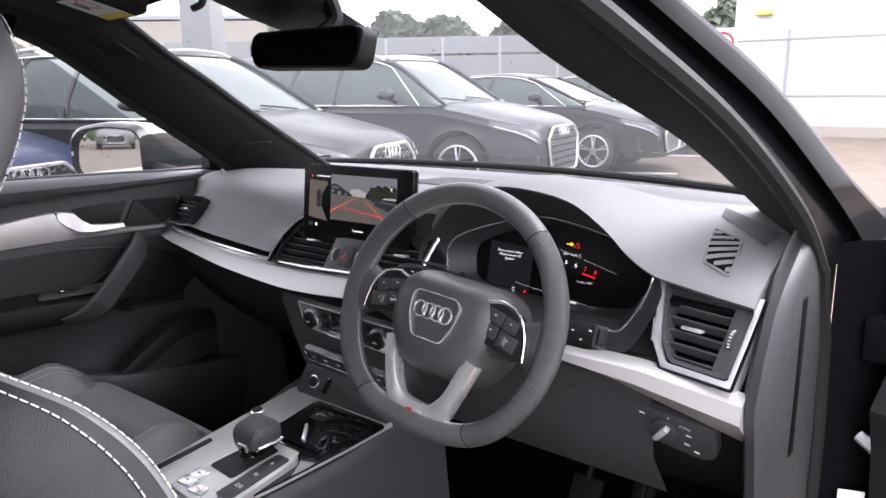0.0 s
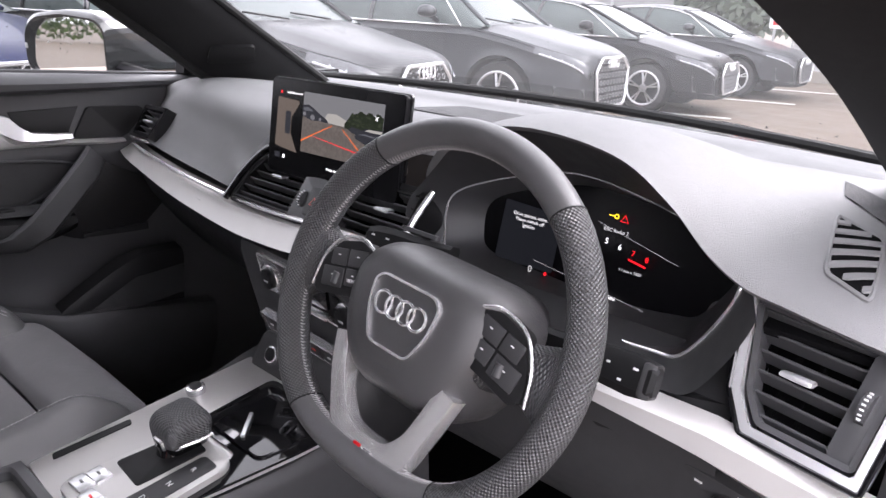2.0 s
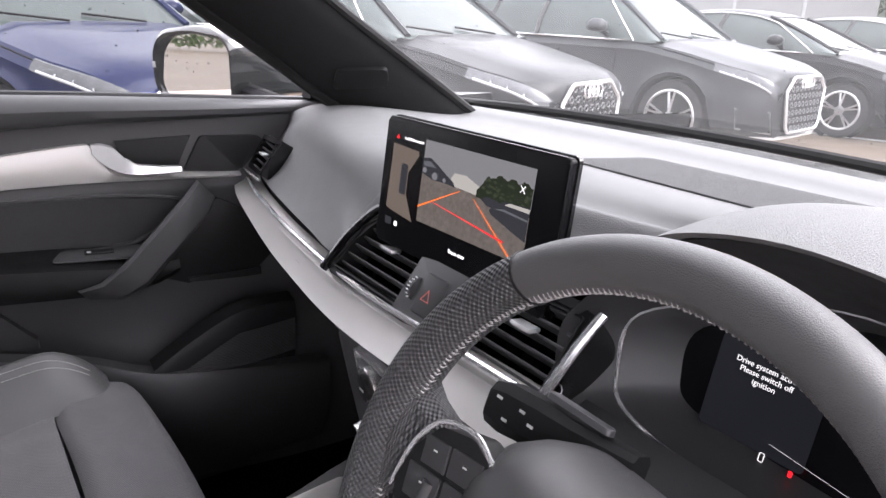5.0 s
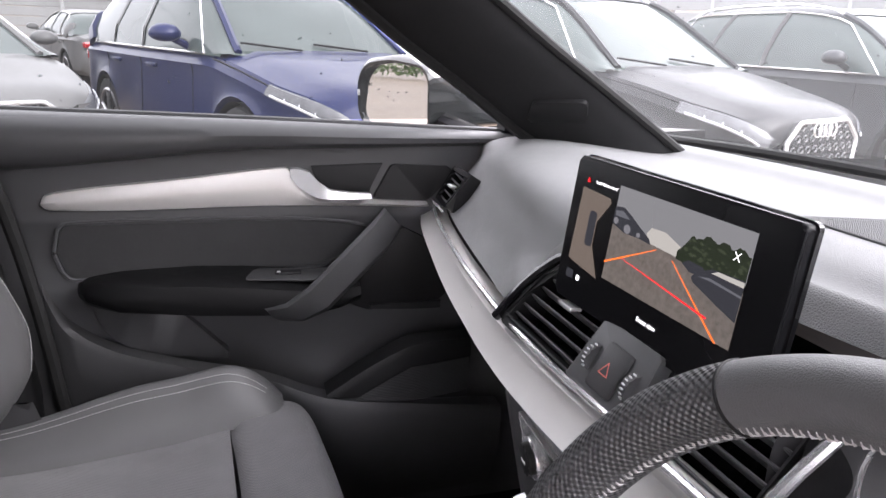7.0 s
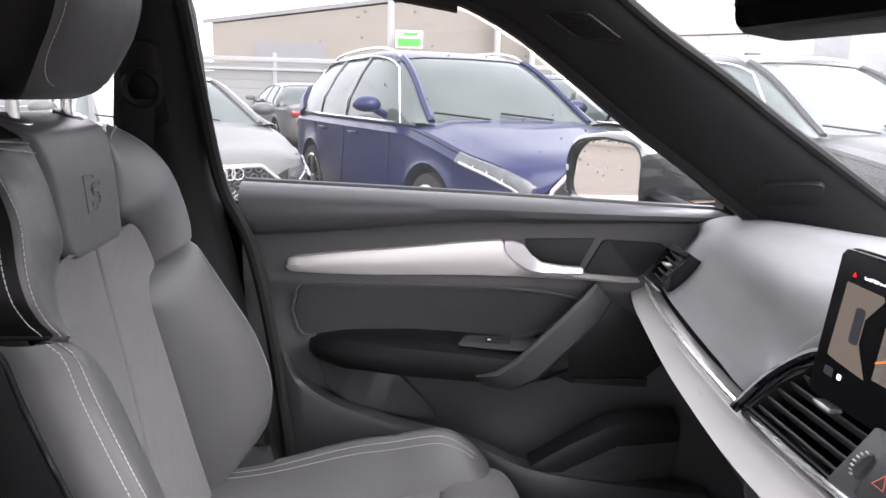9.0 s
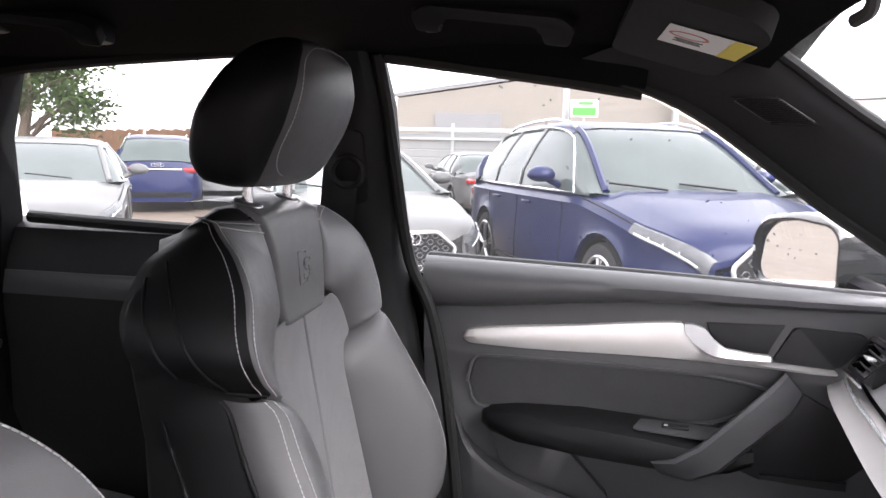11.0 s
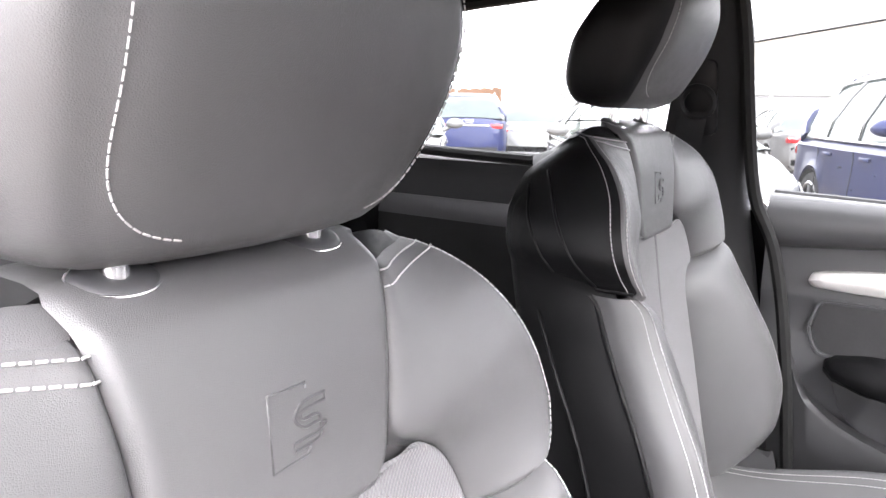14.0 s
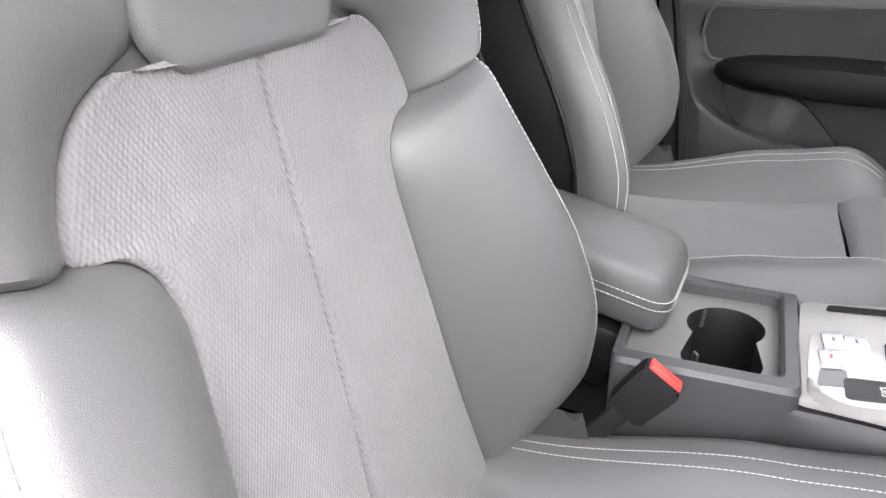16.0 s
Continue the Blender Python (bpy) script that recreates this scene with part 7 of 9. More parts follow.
part("body", bm, PLASTIC, cons, "grained black console body", 40)
MC = plane((0, -0.130, 0.6925), (1, 0, 0), (0, 1, 0.12))
bm = bmesh.new()
prism(bm, rounded([(-0.128, 0.0), (0.066, -0.008), (0.094, 0.10), (0.122, 0.23), (0.138, 0.33), (-0.118, 0.33)], 0.008), -0.004, 0.0045, MC, 0.002)
sp_ = part("silver_panel", bm, SILVER, cons, "brushed silver console panel", 30)
bm = bmesh.new()
prism(bm, rounded([(-0.121, 0.028), (-0.108, 0.024), (-0.100, 0.125), (-0.112, 0.128)], 0.004), 0.004, 0.0058, MC)
part("key_slot", bm, PLASTIC_DARK, sp_, "dark slot")
bm = bmesh.new()
prism(bm, rounded([(0.066, 0.035), (0.080, 0.035), (0.098, 0.10), (0.126, 0.23), (0.139, 0.31), (0.075, 0.31), (-0.035, 0.31), (-0.035, 0.18), (0.07, 0.18)], 0.010), 0.004, 0.0075, MC, 0.0015)
part("gloss_panel", bm, PIANO, sp_, "gloss black panel")
bm = bmesh.new()
frame_bar(bm, rounded([(-0.026, 0.19), (0.102, 0.19), (0.124, 0.30), (-0.022, 0.30)], 0.014), 0.003, 0.006, 0.0105, MC)
part("tray_lid_edge", bm, PIANO, sp_)
bm = bmesh.new()
rbox(bm, (0.0065, 0.050, 0.005), 0.002, MC @ pose(0.030, 0.222, 0.0095, 0, 0, 42))
part("tray_grip", bm, SATIN, sp_, "satin tray grip")
bm = bmesh.new()
prism(bm, rounded([(-0.046, 0.006), (0.062, 0.0), (0.088, 0.03), (0.090, 0.155), (0.070, 0.170), (0.0, 0.165), (-0.030, 0.10)], 0.014), 0.004, 0.016, MC, 0.006, 3)
ton = part("selector_base", bm, SILVER, cons, "satin silver selector base", 50)
bm = bmesh.new()
# raised matt black plate stands in for the dark depth below the grip
prism(bm, rounded([(-0.026, 0.070), (0.036, 0.066), (0.044, 0.155), (-0.010, 0.160)], 0.006), 0.015, 0.0175, MC, 0.001)
part("selector_gate", bm, PLASTIC_DARK, ton, "black plate for the selector gate's dark opening")
bm = bmesh.new()
prism(bm, rounded([(0.044, 0.03), (0.078, 0.03), (0.080, 0.148), (0.050, 0.148)], 0.006), 0.015, 0.0172, MC, 0.001)
pl = part("gear_scale", bm, PLASTIC, ton, "satin gear position plate")
for k, ch_ in enumerate(("R", "N", "D/S")):
    words("gear_letter", ch_, 0.010, MC @ pose(0.063, 0.125 - k * 0.032, 0.0175), WHITE_PRINT, pl)
for k, (x, y) in enumerate(((-0.020, 0.026), (0.014, 0.022), (-0.018, 0.046))):
    bm = bmesh.new()
    rbox(bm, (0.030, 0.020, 0.006), 0.002, MC @ pose(x, y, 0.017, 0, 0, 4))
    kb = part("console_key", bm, SATIN, ton, "pale satin key")
    bm = bmesh.new()
    rbox(bm, (0.007, 0.003, 0.0005), 0, MC @ pose(x, y, 0.0203))
    part("key_print", bm, RED_PRINT if k == 1 else PLASTIC_GREY, kb)
bm = bmesh.new()
prism(bm, rounded([(0.030, 0.012), (0.060, 0.008), (0.060, 0.034), (0.030, 0.034)], 0.005), 0.015, 0.0165, MC)
part("dark_key", bm, PIANO, ton)
# selector lever
lev = thing("gear_selector", "black leather gear selector with chrome edge", "gear selector", (0.02, -0.03, 0.71))
SHIFT = Matrix.Translation((0.006, 0.002, 0.706)) @ Matrix.Scale(0.88, 4) @ Matrix.Translation((-0.018, 0.010, -0.706))
bm = bmesh.new()
rings = []
for z, w, d, y in ((0.706, 0.030, 0.026, -0.020), (0.725, 0.020, 0.018, -0.022), (0.745, 0.018, 0.016, -0.018)):
    rings.append([V((0.018 + w * math.cos(t), y + d * math.sin(t), z)) for t in np.linspace(0, 2 * math.pi, 20, endpoint=False)])
loft(bm, rings)
bm.transform(SHIFT)
part("boot", bm, PIANO, lev)
bm = bmesh.new()
rings = []
for j in range(16):
    t = j / 15
    if t < 0.35:
        q = t / 0.35
        z, k = 0.744 + 0.018 * q, 0.93 + 0.07 * math.sin(q * math.pi / 2)
    else:
        q = (t - 0.35) / 0.65 * math.pi / 2
        z, k = 0.762 + 0.023 * math.sin(q), max(math.cos(q) ** 0.55, 0.02)
    rings.append([V((0.015 + p[0] * k, -0.002 + p[1] * k, z + 0.08 * p[1] * k)) for p in rounded([(-0.036, -0.034), (0.036, -0.034), (0.040, 0.036), (-0.040, 0.036)], 0.020, 6)])
loft(bm, rings)
bm.transform(SHIFT)
part("grip", bm, GRIP, lev, "perforated leather grip", 70)
bm = bmesh.new()
rings = []
for z, k in ((0.728, 0.70), (0.733, 0.84), (0.743, 0.93), (0.745, 0.90)):
    rings.append([V((0.015 + p[0] * k, -0.002 + p[1] * k, z + 0.08 * p[1] * k)) for p in rounded([(-0.036, -0.034), (0.036, -0.034), (0.040, 0.036), (-0.040, 0.036)], 0.018, 6)])
loft(bm, rings)
bm.transform(SHIFT)
part("underside", bm, PIANO, lev, "gloss black underside")
bm = bmesh.new()
tube(bm, [V((0.036, -0.031, 0.744)), V((0.049, -0.020, 0.746)), V((0.0545, 0.006, 0.748)), V((0.055, 0.026, 0.750))], 0.0028, 8)
bm.transform(SHIFT)
part("chrome_edge", bm, CHROME, lev, "chrome edge")
bm = bmesh.new()
rbox(bm, (0.024, 0.006, 0.016), 0.002, pose(0.018, -0.035, 0.744, 12))
bm.transform(SHIFT)
part("button_frame", bm, SATIN, lev, "satin button frame")
bm = bmesh.new()
rbox(bm, (0.019, 0.006, 0.012), 0.0015, pose(0.018, -0.0362, 0.744, 12))
bm.transform(SHIFT)
pb = part("park_button", bm, PIANO, lev, "gloss black park button")
words("park_letter", "P", 0.007, SHIFT @ plane((0.018, -0.0396, 0.7445), (1, 0, 0), (0, 0.2, 1)), WHITE_PRINT, pb)
# rotary controller, start panel
bm = bmesh.new()
disc(bm, 0.014, 0.004, 0.014, MC @ pose(-0.100, 0.222, 0), 30, 0.002)
rk = part("volume_knob", bm, CHROME, cons, "chrome volume knob")
bm = bmesh.new()
disc(bm, 0.009, 0.014, 0.0155, MC @ pose(-0.100, 0.222, 0), 30, 0.0005)
part("knob_top", bm, PLASTIC_DARK, rk)
mst = plane((-0.005, 0.196, 0.760), (1, 0, 0), (0, 0.42, 0.9))
bm = bmesh.new()
prism(bm, rounded([(-0.10, -0.03), (0.14, -0.03), (0.13, 0.03), (-0.09, 0.03)], 0.01), -0.03, 0.0, mst, 0.003)
sp2 = part("start_panel", bm, PLASTIC, cons, "black sloping panel with start button")
bm = bmesh.new()
disc(bm, 0.013, 0, 0.006, mst @ pose(-0.055, 0.0, 0), 28, 0.001)
stb = part("start_button", bm, CHROME, sp2, "chrome-ringed start button")
bm = bmesh.new()
disc(bm, 0.010, 0.006, 0.008, mst @ pose(-0.055, 0, 0), 28, 0.001)
part("button_face", bm, PLASTIC_DARK, stb)
bm = bmesh.new()
rbox(bm, (0.010, 0.032, 0.005), 0.001, mst @ pose(-0.022, 0.0, 0.001, 0, 0, -12))
part("socket", bm, PIANO, sp2, "gloss black socket cover")
# cup holders: two joined round wells in a sunken grey tray
TRAY = rounded([(-0.124, -0.300), (0.046, -0.300), (0.046, -0.152), (-0.124, -0.152)], 0.010, 4)
WELL = []
for t in np.linspace(math.radians(-38), math.radians(218), 26):
    WELL.append((-0.060 - 0.041 * math.sin(t), -0.206 + 0.041 * math.cos(t)))
for t in np.linspace(math.radians(142), math.radians(398), 26)[4:-4]:
    q = (0.010 - 0.040 * math.sin(t), -0.206 + 0.040 * math.cos(t))
    WELL.append((min(q[0], 0.042), q[1]))
bm = bmesh.new()
loops = []
for P in (TRAY, WELL):
    vs = [bm.verts.new((p[0], p[1], 0.687)) for p in P]
    loops += [bm.edges.new((a, b)) for a, b in zip(vs, vs[1:] + vs[:1])]
bmesh.ops.triangle_fill(bm, edges=loops, use_beauty=True)
part("cup_tray", bm, TRAY_GREY, cons, "grey sunken cup holder tray", 30)
bm = bmesh.new()
mid = (-0.022, -0.206)
rows = grid(bm, [[V((mid[0] + (p[0] - mid[0]) * k, mid[1] + (p[1] - mid[1]) * k, z)) for p in WELL] for k, z in ((1.0, 0.687), (0.985, 0.685), (0.97, 0.65), (0.93, 0.61))], cu=True)
bm.faces.new(rows[-1])
part("cup_well", bm, PLASTIC_DARK, cons, "black joined cup wells", 30)
for x in (-0.098, 0.0):
    bm = bmesh.new()
    rbox(bm, (0.010, 0.004, 0.022), 0.0015, pose(x + 0.006, -0.232, 0.675, -8, 0, 30))
    part("cup_grip", bm, PLASTIC_GREY, cons, "sprung grip of the cup holder")
bm = bmesh.new()
rows = []
for k, z in ((0.0, 0.600), (0.0, 0.698), (0.15, 0.7035), (0.8, 0.7035), (1.0, 0.700), (1.0, 0.686)):
    rows.append([(p[0] + (q[0] - p[0]) * k, p[1] + (q[1] - p[1]) * k, z) for p, q in zip(rounded([(-0.143, -0.310), (0.070, -0.310), (0.070, -0.134), (-0.143, -0.134)], 0.012, 4), TRAY)])
grid(bm, rows, cu=True)
part("cup_rim", bm, PLASTIC_GREY, cons, "soft grey rim round the cup holders", 30)
# armrest
def on_arm(x, y, z):
    """The armrest rises towards its rear."""
    return V((x, y, z - 0.25 * (y + 0.255)))


ARM = rounded([(-0.128, -0.19), (0.012, -0.19), (0.012, 0.186), (-0.128, 0.194)], 0.028, 7)
bm = bmesh.new()
rings = []
for z, k in ((0.690, 0.86), (0.698, 0.94), (0.715, 0.985), (0.730, 1.0), (0.742, 0.995), (0.754, 0.965), (0.762, 0.90), (0.767, 0.74), (0.769, 0.4)):
    rings.append([on_arm(-0.058 + (p[0] + 0.058) * k, -0.448 + p[1] * (1 - (1 - k) * 0.5), z) for p in ARM])
loft(bm, rings)
arm = part("armrest", bm, LEATHER, cons, "black leather centre armrest with pale stitching", 60)
for z, k in ((0.734, 1.010), (0.724, 1.006)):
    bm = bmesh.new()
    P = [on_arm(-0.058 + (p[0] + 0.058) * k, -0.448 + p[1] * (1 - (1 - k) * 0.5), z) for p in ARM]
    stitches(bm, P + P[:1])
    part("stitching", bm, THREAD, arm, "pale grey stitching", 80)
bm = bmesh.new()
rbox(bm, (0.12, 0.32, 0.08), 0.01, pose(-0.058, -0.47, 0.685, -13))
part("lid_base", bm, PLASTIC_DARK, arm)
# belt buckles
for x, y, dz in ((0.105, -0.258, 0.0), (-0.175, -0.33, -0.02)):
    bk = thing("belt_buckle", "black seat belt buckle with a red button", "buckle", (x, y, 0.60 + dz), "belt buckles")
    m = plane((x, y, 0.706 + dz), (0.25, 0.80, -0.55) if x > 0 else (-0.25, 0.8, -0.55), (-0.05 if x > 0 else 0.05, 0.62, 0.78))
    m = plane((x, y - 0.005, 0.702 + dz), (0.0, 0.81, -0.58), (0.0, 0.58, 0.81)) @ Matrix.Scale(0.8, 4)
    bm = bmesh.new()
    prism(bm, rounded([(-0.024, -0.05), (0.024, -0.05), (0.027, 0.012), (0.024, 0.022), (-0.024, 0.022), (-0.027, 0.012)], 0.006), -0.013, 0.013, m, 0.004)
    part("case", bm, PLASTIC_DARK, bk)
    bm = bmesh.new()
    rbox(bm, (0.044, 0.006, 0.019), 0.002, m @ pose(0, 0.0235, 0))
    part("red_button", bm, BUCKLE_RED, bk, "red release button")
    bm = bmesh.new()
    rbox(bm, (0.026, 0.10, 0.010), 0.003, m @ pose(0, -0.09, 0))
    part("stem", bm, PLASTIC_DARK, bk)

# ==== passenger's front door ====
door = thing("door_1", "closed passenger door with dark trim, silver strip and armrest", "door", (-0.8, 0.0, 0.35), kind="structure")
door_x = spline([(-0.40, -0.802), (-0.10, -0.782), (0.05, -0.766), (0.20, -0.742), (0.30, -0.722), (0.46, -0.705), (0.75, -0.70)])


def dp(y, z, d=0.0):
    return V((door_x(y) + d, y, z))


bm = bmesh.new()
rows = []
prof = [(-0.045, 1.122), (-0.015, 1.128), (0.006, 1.124), (0.026, 1.108), (0.034, 1.088), (0.032, 1.062), (0.022, 1.044), (0.006, 1.036), (0.002, 1.02), (0.002, 0.955), (0.002, 0.945), (-0.006, 0.935), (-0.008, 0.87), (0.0, 0.84), (-0.012, 0.80), (-0.02, 0.72), (-0.02, 0.64), (0.01, 0.58), (0.03, 0.45), (0.02, 0.36)]
for y in np.linspace(-0.402, 0.62, 45):
    f = 0.028 * (y + 0.38) / 0.85
    up = 0.034 * step(-0.42, 0.08, y) + 0.010 * step(0.05, 0.45, y)
    zc, zt = 1.036 + up, 1.128 - f
    rows.append([dp(y, zc + (z - 1.036) / 0.092 * (zt - zc) if z >= 1.036 else z + up * float(np.interp(z, (0.955, 1.02), (0, 0.9))), d * (1 - 0.45 * step(0.1, 0.5, y) * (z > 1.04))) for d, z in prof])
grid(bm, rows)
bmesh.ops.recalc_face_normals(bm, faces=bm.faces)
bmesh.ops.solidify(bm, geom=bm.faces[:], thickness=0.02)
part("door_panel", bm, PLASTIC_GREY, door, "dark grey grained door panel", 40)
bm = bmesh.new()
tube(bm, [dp(y, 1.127 - 0.028 * (y + 0.38) / 0.85, -0.034) for y in np.linspace(-0.40, 0.5, 14)], 0.006, 8)
part("belt_seal", bm, PLASTIC_GREY, door)


def yz_plate(name, poly, d0, d1, mat, label, bevel=0.003, parent=door):
    """A plate on the door panel, its outline given as (y, z)."""
    b = bmesh.new()
    P = [V(p) for p in poly]
    lo = [b.verts.new(dp(p[0], p[1], d0)) for p in P]
    hi = [b.verts.new(dp(p[0], p[1], d1)) for p in P]
    top = b.faces.new(hi)
    k = len(P)
    for i in range(k):
        b.faces.new((lo[i], lo[(i + 1) % k], hi[(i + 1) % k], hi[i]))
    if bevel:
        bmesh.ops.bevel(b, geom=top.edges[:], offset=bevel, segments=2, profile=0.5, affect="EDGES", clamp_overlap=True)
    bmesh.ops.triangulate(b, faces=[f for f in b.faces if len(f.verts) > 4])
    return part(name, b, mat, parent, label, 40)


def along(lo, hi, n=14):
    """An outline (y, z) from a lower and an upper edge."""
    L, U = spline(lo), spline(hi)
    a, b = lo[0][0], lo[-1][0]
    ys = np.linspace(a, b, n)
    return [(y, L(y)) for y in ys] + [(y, U(y)) for y in ys[::-1]]


bm = bmesh.new()
L = spline([(-0.325, 0.981), (-0.321, 0.972), (-0.31, 0.9685), (-0.20, 0.966), (0.05, 0.970), (0.18, 0.969), (0.27, 0.968), (0.305, 0.970)])
U = spline([(-0.325, 0.983), (-0.321, 0.993), (-0.30, 0.999), (-0.1, 1.020), (0.03, 1.035), (0.058, 1.037), (0.080, 1.012), (0.100, 0.990), (0.13, 0.983), (0.20, 0.981), (0.305, 0.977)])
rows = []
for y in [-0.325, -0.324, -0.3225, -0.320, -0.315, -0.308] + list(np.linspace(-0.30, 0.30, 58)):
    l, u = L(y), U(y)
    rows.append([dp(y, u + 0.001, 0.0), dp(y, u - 0.001, 0.010), dp(y, l + (u - l) * 0.55, 0.016), dp(y, l + (u - l) * 0.2, 0.013), dp(y, l + 0.002, 0.010), dp(y, l - 0.001, 0.0)])
gr_ = grid(bm, rows)
bm.faces.new(gr_[0])
part("silver_strip", bm, SILVER, door, "brushed silver trim strip", 40)
bm = bmesh.new()
rows = []
for y, l, u, d in ((0.064, 1.020, 1.037, 0.014), (0.078, 1.003, 1.038, 0.018), (0.096, 0.991, 1.033, 0.022), (0.110, 0.986, 1.016, 0.027), (0.128, 0.985, 1.003, 0.031), (0.165, 0.986, 0.999, 0.033), (0.196, 0.987, 0.998, 0.033)):
    rows.append([dp(y, u, d - 0.010), dp(y, u - 0.0015, d), dp(y, l + 0.0015, d + 0.002), dp(y, l, d - 0.010)])
gr_ = grid(bm, rows, cu=True)
bm.faces.new(gr_[-1])
bm.faces.new(gr_[0][::-1])
part("door_handle", bm, SATIN, door, "satin chrome door handle", 30)
yz_plate("handle_recess", [(0.100, 1.040), (0.222, 1.046), (0.205, 1.010), (0.195, 0.984), (0.12, 0.985)], 0.0, 0.005, PLASTIC_DARK, "dark recess behind the handle", 0.001)
yz_plate("tweeter_panel", rounded([(0.236, 1.045), (0.335, 1.043), (0.346, 1.030), (0.302, 0.981), (0.205, 0.984)], 0.008), 0.0, 0.009, PLASTIC_DARK, "matt black panel", 0.002)
yz_plate("insert", along([(-0.312, 0.895), (-0.306, 0.868), (-0.29, 0.851), (-0.1, 0.85), (0.1, 0.86), (0.19, 0.905), (0.215, 0.93)], [(-0.312, 0.899), (-0.308, 0.925), (-0.292, 0.944), (-0.2, 0.946), (0.05, 0.945), (0.15, 0.938), (0.215, 0.93)], 60), -0.008, -0.001, SUEDE, "dark suede insert", 0.002)
bm = bmesh.new()
ins = along([(-0.316, 0.895), (-0.309, 0.866), (-0.292, 0.848), (-0.1, 0.846), (0.1, 0.855), (0.19, 0.903), (0.217, 0.93)], [(-0.316, 0.899), (-0.312, 0.928), (-0.294, 0.947), (-0.2, 0.949), (0.05, 0.948), (0.15, 0.941), (0.217, 0.93)], 60)
tube(bm, [dp(p[0], p[1], 0.001) for p in ins], 0.003, 6, True)
part("insert_edge", bm, PLASTIC_GREY, door)
# armrest
bm = bmesh.new()
rings = []
for y, w, zt, zb in ((-0.285, 0.020, 0.838, 0.822), (-0.27, 0.045, 0.848, 0.812), (-0.22, 0.070, 0.856, 0.800), (-0.10, 0.090, 0.860, 0.793), (0.0, 0.102, 0.856, 0.792), (0.08, 0.108, 0.850, 0.793), (0.13, 0.10, 0.848, 0.80), (0.17, 0.08, 0.85, 0.81)):
    rings.append([dp(y, zt + 0.004, -0.02), dp(y, zt + 0.002, w * 0.6), dp(y, zt - 0.006, w * 0.92), dp(y, (zt + zb) / 2, w), dp(y, zb + 0.010, w * 0.92), dp(y, zb, w * 0.6), dp(y, zb + 0.004, -0.02)])
loft(bm, rings)
ar = part("armrest", bm, SHADED_BLACK_LEATHER, door, "padded black armrest", 50)
bm = bmesh.new()
b = bmesh.new()
rows = []
prism(b, rounded([(-0.075, -0.02), (0.09, -0.03), (0.09, 0.024), (-0.06, 0.024)], 0.01), 0, 0.003, plane((-0.712, 0.055, 0.8585), (0.12, 1, -0.02), (-1, 0.12, 0.10)), 0.001)
merge(bm, b)
swp = part("switch_plate", bm, PLASTIC, ar, "black switch plate")
bm = bmesh.new()
rbox(bm, (0.045, 0.014, 0.006), 0.002, plane((-0.715, 0.052, 0.863), (0.12, 1, -0.02), (-1, 0.12, 0.10)))
wsw = part("window_switch", bm, PLASTIC_DARK, swp, "black window switch")
bm = bmesh.new()
rbox(bm, (0.006, 0.006, 0.0006), 0, plane((-0.712, 0.036, 0.8664), (0.12, 1, -0.02), (-1, 0.12, 0.10)))
part("switch_print", bm, WHITE_PRINT, wsw)
# diagonal pull bar
bm = bmesh.new()
rings = []
for x, y, z, w, tk in ((-0.745, 0.240, 0.950, 0.018, 0.010), (-0.705, 0.234, 0.955, 0.023, 0.014), (-0.672, 0.205, 0.935, 0.027, 0.016), (-0.655, 0.150, 0.888, 0.027, 0.017), (-0.648, 0.095, 0.838, 0.027, 0.017), (-0.656, 0.055, 0.812, 0.022, 0.016), (-0.675, 0.020, 0.806, 0.014, 0.014), (-0.72, 0.0, 0.806, 0.010, 0.010)):
    ax = V((0, 0.76, 0.65))
    side = V((0.0, 0.65, -0.76)) * -1
    rings.append([V((x, y, z)) + V((0.0, 0.66, -0.75)) * (w * a) + V((0.96, -0.2, 0.2)) * (tk * b) for a, b in ((-1, -0.6), (-1, 0.5), (-0.75, 1), (0.75, 1), (1, 0.5), (1, -0.6), (0.6, -1), (-0.6, -1))])
loft(bm, rings)
part("pull_bar", bm, PLASTIC, door, "dark grey diagonal pull bar", 40)
yz_plate("pull_recess", [(0.13, 0.86), (0.26, 0.93), (0.40, 0.86), (0.33, 0.79), (0.20, 0.77), (0.12, 0.80)], -0.006, 0.004, PLASTIC_DARK, "dark recess", 0.002)
yz_plate("vent_slots", along([(0.20, 0.775), (0.33, 0.775)], [(0.20, 0.783), (0.33, 0.79)], 6), 0.004, 0.012, PLASTIC_DARK, "row of fine slots", 0.002)
# map pocket and loudspeaker
yz_plate("pocket_panel", along([(-0.27, 0.80), (-0.245, 0.74), (-0.15, 0.70), (-0.05, 0.685)], [(-0.27, 0.805), (-0.24, 0.80), (-0.15, 0.79), (-0.085, 0.775)][:3] + [(-0.05, 0.70)]), -0.02, 0.006, PLASTIC, "black pocket panel", 0.003)
bm = bmesh.new()
rows = []
for y, z, d in ((-0.34, 0.83, 0.0), (-0.31, 0.76, 0.008), (-0.24, 0.715, 0.03), (-0.12, 0.692, 0.07), (0.0, 0.678, 0.105), (0.10, 0.655, 0.145), (0.22, 0.64, 0.145), (0.42, 0.60, 0.10)):
    rows.append([dp(y, z + 0.014, d - 0.03), dp(y, z + 0.012, d), dp(y, z, d + 0.008), dp(y, z - 0.08, d + 0.004), dp(y, 0.42, d * 0.6)])
grid(bm, [curve(r, 4) for r in zip(*rows)])
part("pocket_rim", bm, PLASTIC, door, "dark grey rim of the door pocket", 50)
bm = bmesh.new()
rows = []
